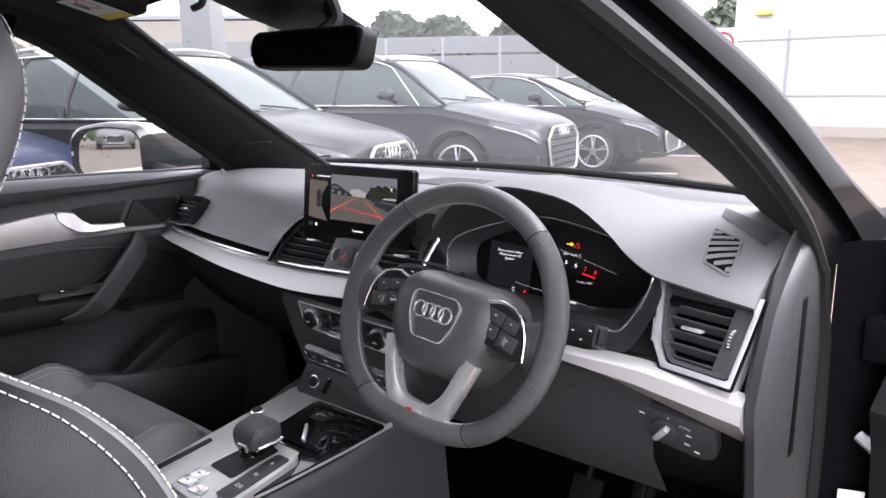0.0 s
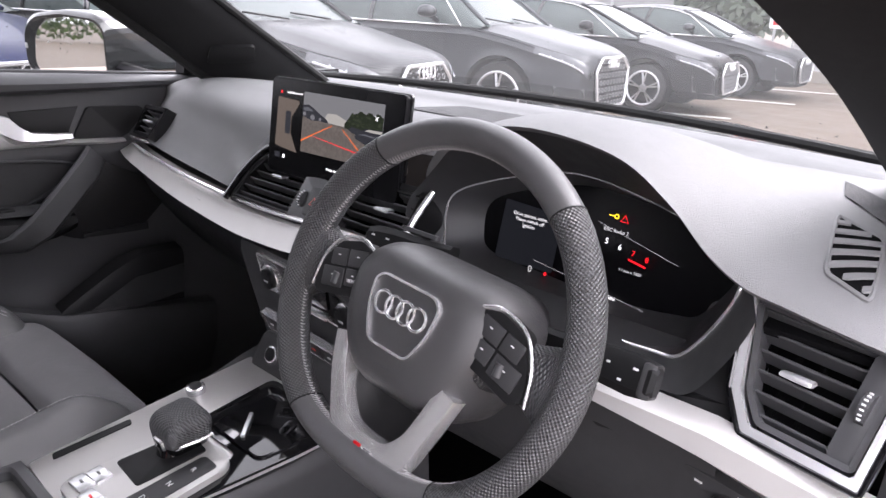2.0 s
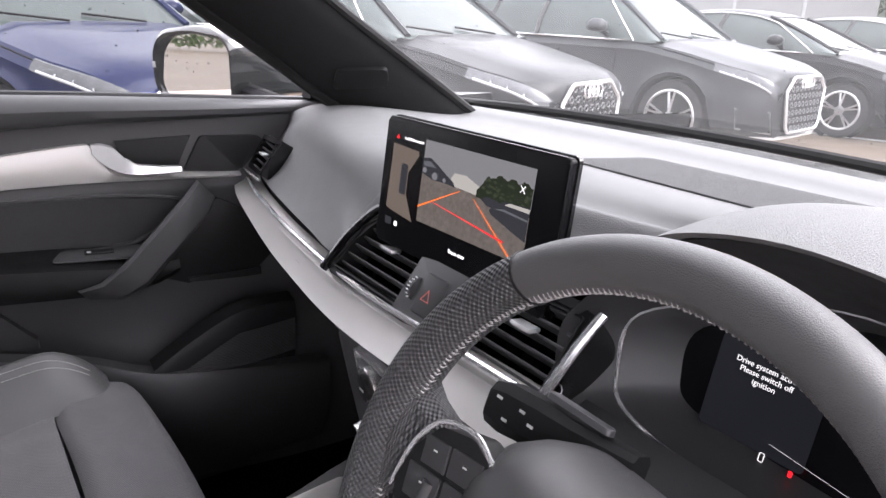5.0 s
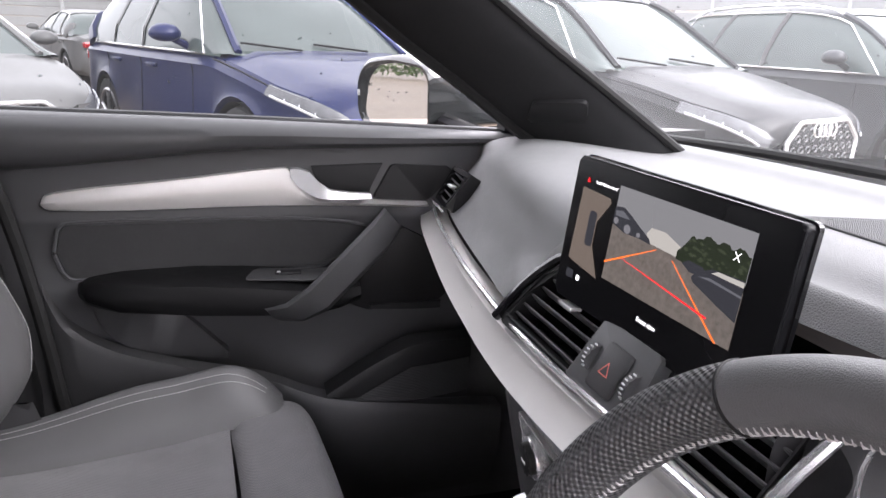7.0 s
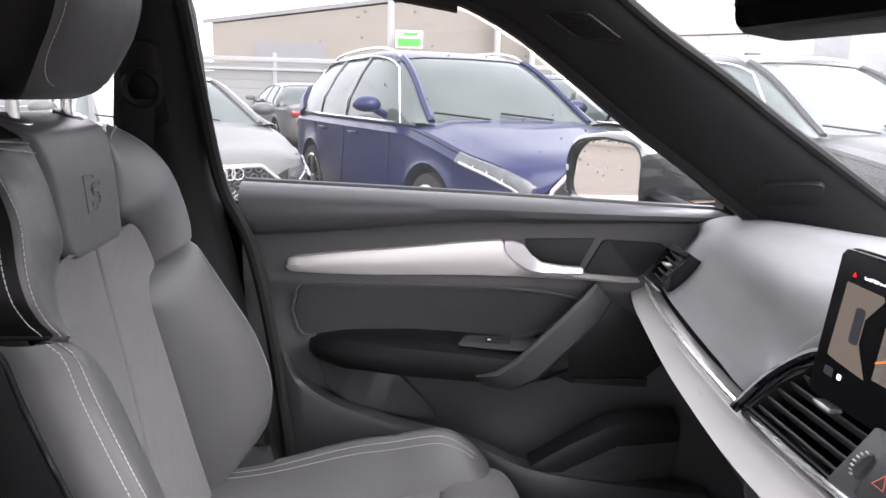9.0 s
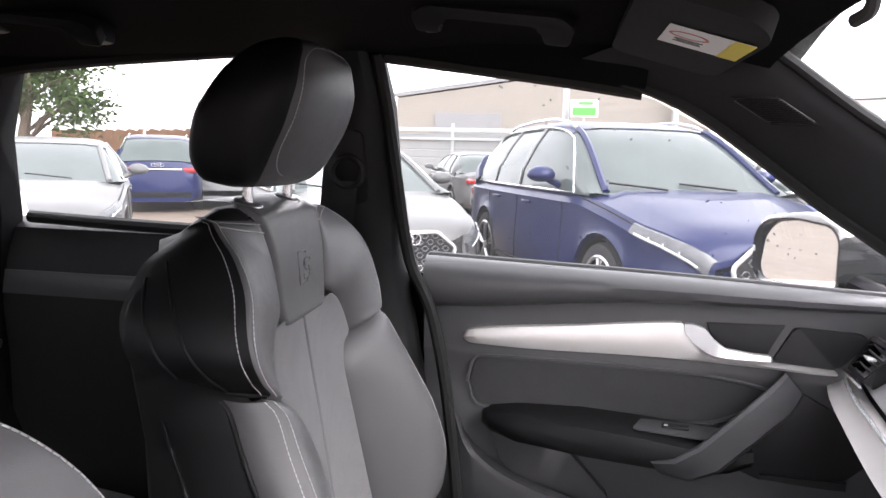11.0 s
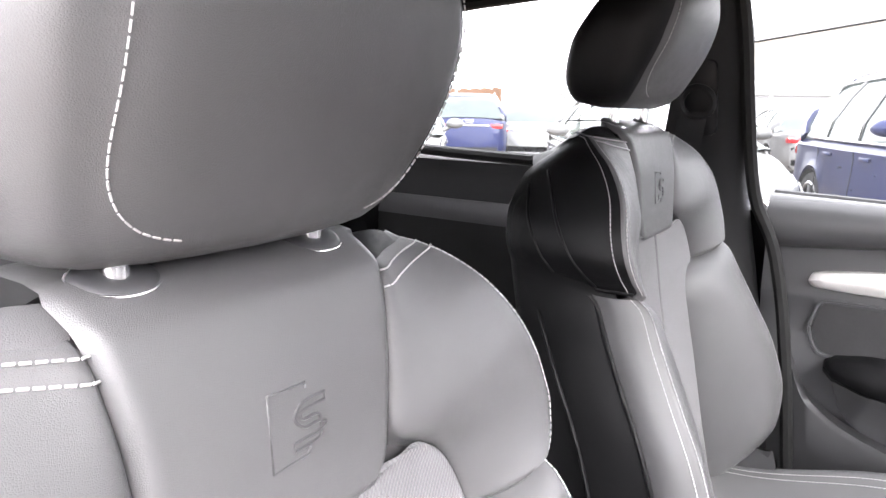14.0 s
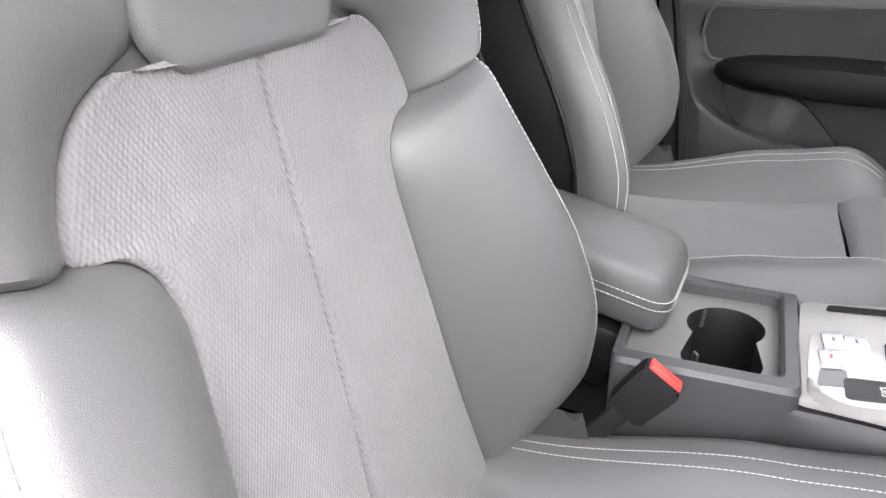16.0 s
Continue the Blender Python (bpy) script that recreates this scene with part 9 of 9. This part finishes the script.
    for x in (-0.35, 0.25):
        tube(bm, [V((x, -1.10, cowl + 0.03)), V((x + 0.45, -1.19, cowl + 0.075))], 0.009, 5)
    part("wiper", bm, ARCH, root)
    bm = bmesh.new()
    for s in (-1, 1):
        tube(bm, [V((s * wid(y) * 0.955, y, deck(y) - 0.055)) for y in np.linspace(-1.25, -0.32, 8)], 0.005, 4)
    part("bonnet_joint", bm, ARCH, root)
    return root


def at_front(x, y, heading):
    return pose(x, y, 0, 0, 0, heading - 90)


GREY = paint("dark_grey_car_paint", (0.055, 0.058, 0.062), 0.5)
CHARCOAL = paint("charcoal_car_paint", (0.026, 0.027, 0.029), 0.4)
BLACK2 = paint("black_metallic_car_paint", (0.015, 0.016, 0.018), 0.3)
BLUE = paint("navy_blue_car_paint", (0.013, 0.019, 0.072), 0.4, 0.6)
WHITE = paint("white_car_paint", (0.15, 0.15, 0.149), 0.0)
SILV = paint("silver_grey_car_paint", (0.20, 0.205, 0.21), 0.6)

blue = parked_car("navy blue wet estate SUV with silver roof rails", BLUE)
blue.matrix_basis = at_front(-4.2, 1.37, 22)
carA = parked_car("dark charcoal SUV with honeycomb grille, wet with rain", CHARCOAL)
carA.matrix_basis = at_front(-3.2, 3.85, 17)
carB = parked_car("dark grey SUV with silver honeycomb grille", GREY)
carB.matrix_basis = at_front(-3.15, 6.75, 8)
carC = parked_car("black hatchback with silver trim and alloy wheels", BLACK2, False)
carC.matrix_basis = at_front(-2.97, 9.7, 8)
carD = parked_car("grey saloon car wet with rain", GREY, False)
carD.matrix_basis = at_front(-2.93, 13.0, 4)
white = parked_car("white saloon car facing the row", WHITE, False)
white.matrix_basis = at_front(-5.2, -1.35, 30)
silver = parked_car("silver grey saloon car", SILV, False)
silver.matrix_basis = at_front(-11.6, -3.3, 21)
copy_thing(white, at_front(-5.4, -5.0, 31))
copy_thing(blue, at_front(-17.6, -10.6, 209))
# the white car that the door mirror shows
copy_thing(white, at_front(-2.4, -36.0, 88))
pool = (carB, silver, carC, white, carA, carD, blue, silver, carB, white, carC)
for k in range(7):
    if k in (0,):
        continue
    copy_thing(pool[(k * 3 + 2) % 11], at_front(-10.9 + 0.3 * k, -1.6 + 2.75 * k, 18))
for k in range(10):
    copy_thing(pool[(k * 4 + 1) % 11], at_front(-19.0, -9.0 + 3.1 * k, 201))

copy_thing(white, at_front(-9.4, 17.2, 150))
copy_thing(silver, at_front(-13.4, 16.0, 150))

# ground, kerbs and far things
ASPHALT = material("wet_tan_asphalt", (0.165, 0.131, 0.103), 0.6, 0, 0.5, 60, 0.25, 0.35, rough_var=0.2, spec=0.22)
bm = bmesh.new()
rbox(bm, (900, 900, 0.4), 0, pose(0, 0, -0.2))
single("ground", bm, ASPHALT, "wet tan-grey asphalt of the car park", "ground", kind="structure")
LINE = material("road_marking_white", (0.62, 0.61, 0.58), 0.7, 0, 0.2, 80, 0.2, 5)
bm = bmesh.new()
for k in range(8):
    a = at_front(-2.6, -5.6 + 2.75 * k + 1.2, 21)
    rbox(bm, (0.1, 5.0, 0.008), 0, a @ pose(0, -2.6, 0.004))
single("bay_markings", bm, LINE, "white parking bay lines on the asphalt", "road marking", kind="structure")

METAL_SHEET = material("pale_metal_sheet", (0.30, 0.305, 0.305), 0.5, 0.2, 0.1, 30, 0.08, 1)
WALL_W = material("white_panel_wall", (0.42, 0.415, 0.42), 0.6, 0, 0.1, 20, 0.04, 0.6)
BEIGE = material("beige_render", (0.27, 0.245, 0.215), 0.8, 0, 0.2, 20, 0.08, 0.4)
ROOF_G = material("grey_sheet_roof", (0.24, 0.24, 0.245), 0.6, 0.1, 0.1, 10, 0.1, 0.5)
DARKWIN = material("dark_window", (0.05, 0.06, 0.065), 0.08, 0, 0, 1, 0.1, 3, spec=1)
STEEL = material("galvanised_steel", (0.45, 0.46, 0.46), 0.45, 0.7, 0.1, 30, 0.1, 3)
WOOD = material("brown_timber_fence", (0.16, 0.085, 0.045), 0.8, 0, 0.4, 40, 0.3, 3)
GREEN = material("green_sign", (0.10, 0.50, 0.08), 0.5, 0, 0, 1, 0.05, 3)
YELLOW = material("yellow_lamp", (0.75, 0.55, 0.12), 0.5, 0, 0, 1, 0.05, 3)

# metal fence along the far side
fen = thing("boundary_fence", "pale sheet metal boundary fence with rails", "fence", (-27, 8, 0), kind="structure")
for k in range(11):
    bm = bmesh.new()
    y = -13 + k * 2.6
    for j in range(7):
        rbox(bm, (0.05, 2.5, 0.28), 0.01, pose(-27.0, y, 0.2 + j * 0.31), 1)
    part("panel", bm, METAL_SHEET, fen)
    bm = bmesh.new()
    rbox(bm, (0.12, 0.12, 2.6), 0.01, pose(-26.95, y - 1.3, 1.3), 1)
    part("post", bm, STEEL, fen)
bm = bmesh.new()
rbox(bm, (0.1, 28.6, 0.16), 0.01, pose(-26.9, 0, 2.35), 1)
rbox(bm, (0.1, 28.6, 0.10), 0.01, pose(-26.9, 0, 2.0), 1)
part("rail", bm, STEEL, fen)
bm = bmesh.new()
for k in range(40):
    rbox(bm, (0.03, 0.24, 2.2 + 0.08 * math.sin(k * 2.1)), 0.004, pose(-27.0 - 0.12 * k, -14.6 - 0.25 * k, 1.1), 1)
single("timber_fence", bm, WOOD, "brown timber fence beside the metal one", "fence", kind="structure")

f2 = thing("panel_fence", "long pale panel fence with a dark gap line", "fence", (-19, 19, 0), kind="structure")
MF = plane((-27.0, 13.9, 0), (0.815, 0.58, 0), (0, 0, 1))
for k in range(9):
    bm = bmesh.new()
    for z, hh in ((0.6, 1.16), (1.78, 1.10), (2.72, 0.62)):
        rbox(bm, (2.12, hh, 0.06), 0.01, MF @ pose(1.1 + 2.17 * k, z, 0), 1)
    part("panel", bm, METAL_SHEET, f2)
    bm = bmesh.new()
    rbox(bm, (0.10, 3.0, 0.12), 0.01, MF @ pose(2.17 * k, 1.5, 0), 1)
    part("post", bm, STEEL, f2)

# warehouse beyond
wh_ = thing("warehouse", "long beige warehouse with grey roof", "building", (-46, 12, 0), kind="structure")
bm = bmesh.new()
rings = [[V((x, y, z)) for y, z in ((-10, 0), (-10, 5.0), (3, 6.9), (16, 5.0), (16, 0))] for x in (-60, -45)]
loft(bm, rings)
rings = [[V((x, y, z)) for y, z in ((16.3, 0), (16.3, 5.2), (40, 6.6), (64, 5.0), (64, 0))] for x in (-62, -47)]
loft(bm, rings)
part("wall", bm, BEIGE, wh_, "beige rendered wall", 20)
bm = bmesh.new()
for pts, x in ((((-10.5, 5.0), (3, 7.0), (16.3, 5.05)), -44.9), (((16.0, 5.25), (40, 6.75), (64.5, 5.0)), -46.9)):
    for (a, b), (c, d) in zip(pts, pts[1:]):
        grid(bm, [[V((x, a, b)), V((x, c, d))], [V((x, a, b + 0.25)), V((x, c, d + 0.25))], [V((x - 16, a, b + 0.25)), V((x - 16, c, d + 0.25))]])
part("roof", bm, ROOF_G, wh_, "grey sheet roof", 20)
for y, z, w, hh in ((0.5, 2.7, 0.9, 0.8), (2.8, 2.7, 0.9, 0.8), (5.2, 2.7, 0.9, 0.8)):
    bm = bmesh.new()
    rbox(bm, (0.12, w, hh), 0.01, pose(-44.95, y, z + 0.3), 1)
    wdw = part("window", bm, WALL_W, wh_, "white window frame")
    bm = bmesh.new()
    rbox(bm, (0.06, w - 0.2, hh - 0.2), 0.0, pose(-44.88, y, z + 0.3), 1)
    part("pane", bm, DARKWIN, wdw)
bm = bmesh.new()
rbox(bm, (0.15, 4.2, 3.0), 0.01, pose(-44.95, -5.4, 2.6), 1)
part("roller_door", bm, ROOF_G, wh_, "grey-blue roller door")
for k in range(8):
    bm = bmesh.new()
    rbox(bm, (0.2, 1.0, 3.4), 0.01, pose(-46.9, 20 + k * 5.0, 2.8), 1)
    part("recess", bm, PLASTIC_GREY if k % 3 else ROOF_G, wh_, "dark wall bay")
for y in (7.2, 9.4):
    bm = bmesh.new()
    tube(bm, [V((-44.5, y, 0)), V((-44.5, y, 8.2))], 0.22, 8)
    part("flue", bm, STEEL, wh_, "grey flue pipe")

# white building ahead of the car
wb = thing("white_building", "white panelled building wall beyond the aisle", "building", (7.6, 17.2, 0), kind="structure")
bm = bmesh.new()
rbox(bm, (24, 10, 8.4), 0.02, pose(7.6, 22.2, 4.2), 1)
part("wall", bm, WALL_W, wb, "white panel wall", 20)
for k in range(6):
    bm = bmesh.new()
    rbox(bm, (24, 0.03, 0.03), 0, pose(7.6, 17.19, 0.9 + k * 1.25))
    part("joint", bm, ROOF_G, wb)
bm = bmesh.new()
rbox(bm, (24.1, 0.1, 0.25), 0.01, pose(7.6, 17.15, 0.12), 1)
part("plinth", bm, BEIGE, wb, "beige plinth")
bm = bmesh.new()
rbox(bm, (0.38, 0.2, 0.13), 0.04, pose(-3.75, 17.1, 2.75))
part("wall_lamp", bm, YELLOW, wb, "yellow wall lamp")
bm = bmesh.new()
rbox(bm, (0.06, 0.04, 2.3), 0.01, pose(-3.2, 17.18, 1.2), 1)
part("door_joint", bm, ROOF_G, wb)
# unseen wall added on the driver's side, closing the yard and low sky light
bm = bmesh.new()
rbox(bm, (6, 120, 5), 0.02, pose(48, -12.8, 2.5), 1)
single("added_wall_east", bm, WALL_W, "added plain wall, out of view, along the yard", "wall", kind="structure")
# speed sign
sg = thing("speed_sign", "white board with a red ringed 5 and small print", "sign", (-4.35, 16.2, 0))
bm = bmesh.new()
ms_ = plane((-4.35, 16.2, 1.75), (0.96, 0.27, 0), (0, 0, 1))
prism(bm, rounded([(-0.32, -0.65), (0.32, -0.65), (0.32, 0.65), (-0.32, 0.65)], 0.04), -0.02, 0.0, ms_)
part("board", bm, WHITE_PRINT, sg)
bm = bmesh.new()
ring(bm, 0.23, 0.03, ms_ @ pose(0, 0.32, 0.005), 32, 6)
part("red_ring", bm, RED_PRINT, sg, "red ring")
words("speed_number", "5", 0.42, ms_ @ pose(0, 0.32, 0.01), PLASTIC, sg)
bm = bmesh.new()
rbox(bm, (0.50, 0.26, 0.01), 0.0, ms_ @ pose(0, -0.45, 0.004))
ring(bm, 0.13, 0.02, ms_ @ pose(0, -0.12, 0.005), 24, 6)
part("red_field", bm, RED_PRINT, sg, "red field with small print")
bm = bmesh.new()
for x in (-0.2, 0.2):
    tube(bm, [ms_ @ V((x, -1.75, -0.05)), ms_ @ V((x, 0.5, -0.05))], 0.03, 8)
part("post", bm, STEEL, sg)
# big pale column, lamp posts, green sign
bm = bmesh.new()
rbox(bm, (0.60, 0.60, 7.5), 0.03, pose(-11.2, 7.55, 3.75, 0, 0, 30))
single("sign_column", bm, METAL_SHEET, "tall pale grey column in the car park", "column", kind="structure")


def lamp_post(x, y, hgt, r=0.06, label="tall grey steel lamp post"):
    root = thing("lamp_post", label, "lamp post", (x, y, 0), "lamp posts")
    bm = bmesh.new()
    tube(bm, [V((x, y, 0)), V((x, y, hgt))], lambda t: r * (1.2 - 0.5 * t), 10)
    part("pole", bm, STEEL, root)
    bm = bmesh.new()
    rbox(bm, (0.18, 1.4, 0.08), 0.02, pose(x, y, hgt))
    for k in (-1, 1):
        rbox(bm, (0.3, 0.55, 0.12), 0.03, pose(x, y + k * 0.6, hgt + 0.02))
    part("lamp_head", bm, STEEL, root)


lamp_post(-26.0, -13.8, 9.0)
lamp_post(-24.8, -15.4, 9.0, 0.05)
lamp_post(-57.0, 23.0, 6.9, 0.09)
lamp_post(-25.5, 0.32, 9.0, 0.12)
lamp_post(-31.0, -10.5, 9.5, 0.05)
bm = bmesh.new()
rbox(bm, (0.06, 0.95, 0.6), 0.02, pose(-25.2, 0.95, 3.1))
sgn = thing("green_notice", "white and green notice board on a post", "sign", (-25.28, 0.95, 0))
part("board", bm, WHITE_PRINT, sgn)
bm = bmesh.new()
tube(bm, [V((-25.28, 0.95, 0)), V((-25.28, 0.95, 3.3))], 0.04, 8)
part("post", bm, STEEL, sgn)
bm = bmesh.new()
rbox(bm, (0.02, 0.80, 0.26), 0.0, pose(-25.16, 0.95, 3.0))
rbox(bm, (0.02, 0.5, 0.10), 0.0, pose(-25.16, 1.0, 3.28))
part("green_print", bm, GREEN, sgn, "green print")
bm = bmesh.new()
for a in range(4):
    cx, cy = (-0.6 if a % 2 else 0.6), (-0.6 if a // 2 else 0.6)
    tube(bm, [V((-62 + cx, 31.5 + cy, 0)), V((-62 + cx * 0.2, 31.5 + cy * 0.2, 9))], 0.07, 5)
for k in range(9):
    z = k * 1.0
    f = 1 - 0.8 * z / 9
    for s in (-1, 1):
        tube(bm, [V((-61.4, 31.5 - 0.6 * s * f, z)), V((-61.4, 31.5 + 0.6 * s * f, z + 1.0))], 0.05, 4)
MAST = material("rust_red_steel", (0.28, 0.12, 0.09), 0.7, 0.2, 0, 1, 0.1, 3)
single("lattice_mast", bm, MAST, "rust-red lattice mast far off", "mast", kind="structure")

# trees
LEAF = material("leaf_green", (0.075, 0.125, 0.035), 0.6, 0, 0, 1, 0.4, 2)
BARK = material("bark", (0.10, 0.075, 0.055), 0.9, 0, 0.6, 20, 0.3, 4)


def tree(x, y, hgt, spread, n, seed):
    rg = random.Random(seed)
    root = thing("tree", "green broadleaf tree behind the fence", "tree", (x, y, 0), "trees")
    bm = bmesh.new()
    tube(bm, curve([(x, y, 0), (x + 0.1, y, hgt * 0.3), (x - 0.1, y + 0.1, hgt * 0.6), (x, y, hgt * 0.9)], 4), lambda t: 0.035 * hgt * (1 - 0.85 * t), 8)
    tips = []
    for k in range(9):
        a = rg.random() * 6.28
        z0 = hgt * (0.3 + 0.05 * k)
        e = V((x + spread * 0.8 * math.cos(a), y + spread * 0.8 * math.sin(a), z0 + hgt * (0.12 + 0.2 * rg.random())))
        tube(bm, curve([(x, y, z0), V((x, y, z0)).lerp(e, 0.5) + V((0, 0, 0.2)), e], 3), lambda t: 0.012 * hgt * (1 - 0.8 * t), 5)
        tips.append(e)
    part("trunk", bm, BARK, root)
    bm = bmesh.new()
    clumps = [t + V((rg.gauss(0, 0.3), rg.gauss(0, 0.3), rg.gauss(0, 0.3))) for t in tips] + [V((x + rg.gauss(0, spread * 0.5), y + rg.gauss(0, spread * 0.5), hgt * (0.55 + 0.45 * rg.random()))) for _ in range(26)]
    for _ in range(n):
        c = rg.choice(clumps)
        p = c + V((rg.gauss(0, 0.13), rg.gauss(0, 0.13), rg.gauss(0, 0.11))) * spread * 1.2
        u = V((rg.gauss(0, 1), rg.gauss(0, 1), rg.gauss(0, 1))).normalized()
        w = u.orthogonal().normalized()
        s_ = 0.06 + 0.06 * rg.random()
        q = [bm.verts.new(p + u * s_), bm.verts.new(p + w * s_ * 0.5), bm.verts.new(p - u * s_), bm.verts.new(p - w * s_ * 0.5)]
        bm.faces.new(q)
    part("crown", bm, LEAF, root, "crown of small green leaves", 10)


tree(-15.5, -13.0, 4.6, 1.9, 7000, 3)
tree(-17.5, -14.5, 5.0, 2.0, 6000, 4)
# thicket beyond the panel fence
PALE_LEAF = material("grey_green_leaf", (0.13, 0.155, 0.12), 0.8, 0, 0, 1, 0.4, 1)
bm = bmesh.new()
rg = random.Random(21)
for _ in range(20000):
    t = 0.27 + 0.73 * rg.random()
    top = 4.4 + 0.5 * math.sin(t * 31) + 0.4 * math.sin(t * 77)
    p = V((-44 + 40 * t, 22 + 17 * t + rg.random() * 1.6, 0.6 + (top - 0.6) * rg.random() ** 0.7))
    u = V((rg.gauss(0, 1), rg.gauss(0, 1), rg.gauss(0, 1))).normalized()
    w = u.orthogonal().normalized()
    s_ = 0.30
    bm.faces.new([bm.verts.new(p + u * s_), bm.verts.new(p + w * s_ * 0.6), bm.verts.new(p - u * s_), bm.verts.new(p - w * s_ * 0.6)])
single("thicket", bm, PALE_LEAF, "grey-green thicket beyond the panel fence", "thicket", kind="stuff")
# hedge and tan kerb behind, which the door mirror shows
bm = bmesh.new()
rg = random.Random(8)
for _ in range(9000):
    p = V((rg.uniform(-30, 8), -46 - rg.random() * 0.9, 0.2 + 3.6 * rg.random() ** 0.8))
    u = V((rg.gauss(0, 1), rg.gauss(0, 1), rg.gauss(0, 1))).normalized()
    w = u.orthogonal().normalized()
    s_ = 0.22
    bm.faces.new([bm.verts.new(p + u * s_), bm.verts.new(p + w * s_ * 0.6), bm.verts.new(p - u * s_), bm.verts.new(p - w * s_ * 0.6)])
single("hedge", bm, LEAF, "dark green hedge behind the car park", "hedge", kind="stuff")
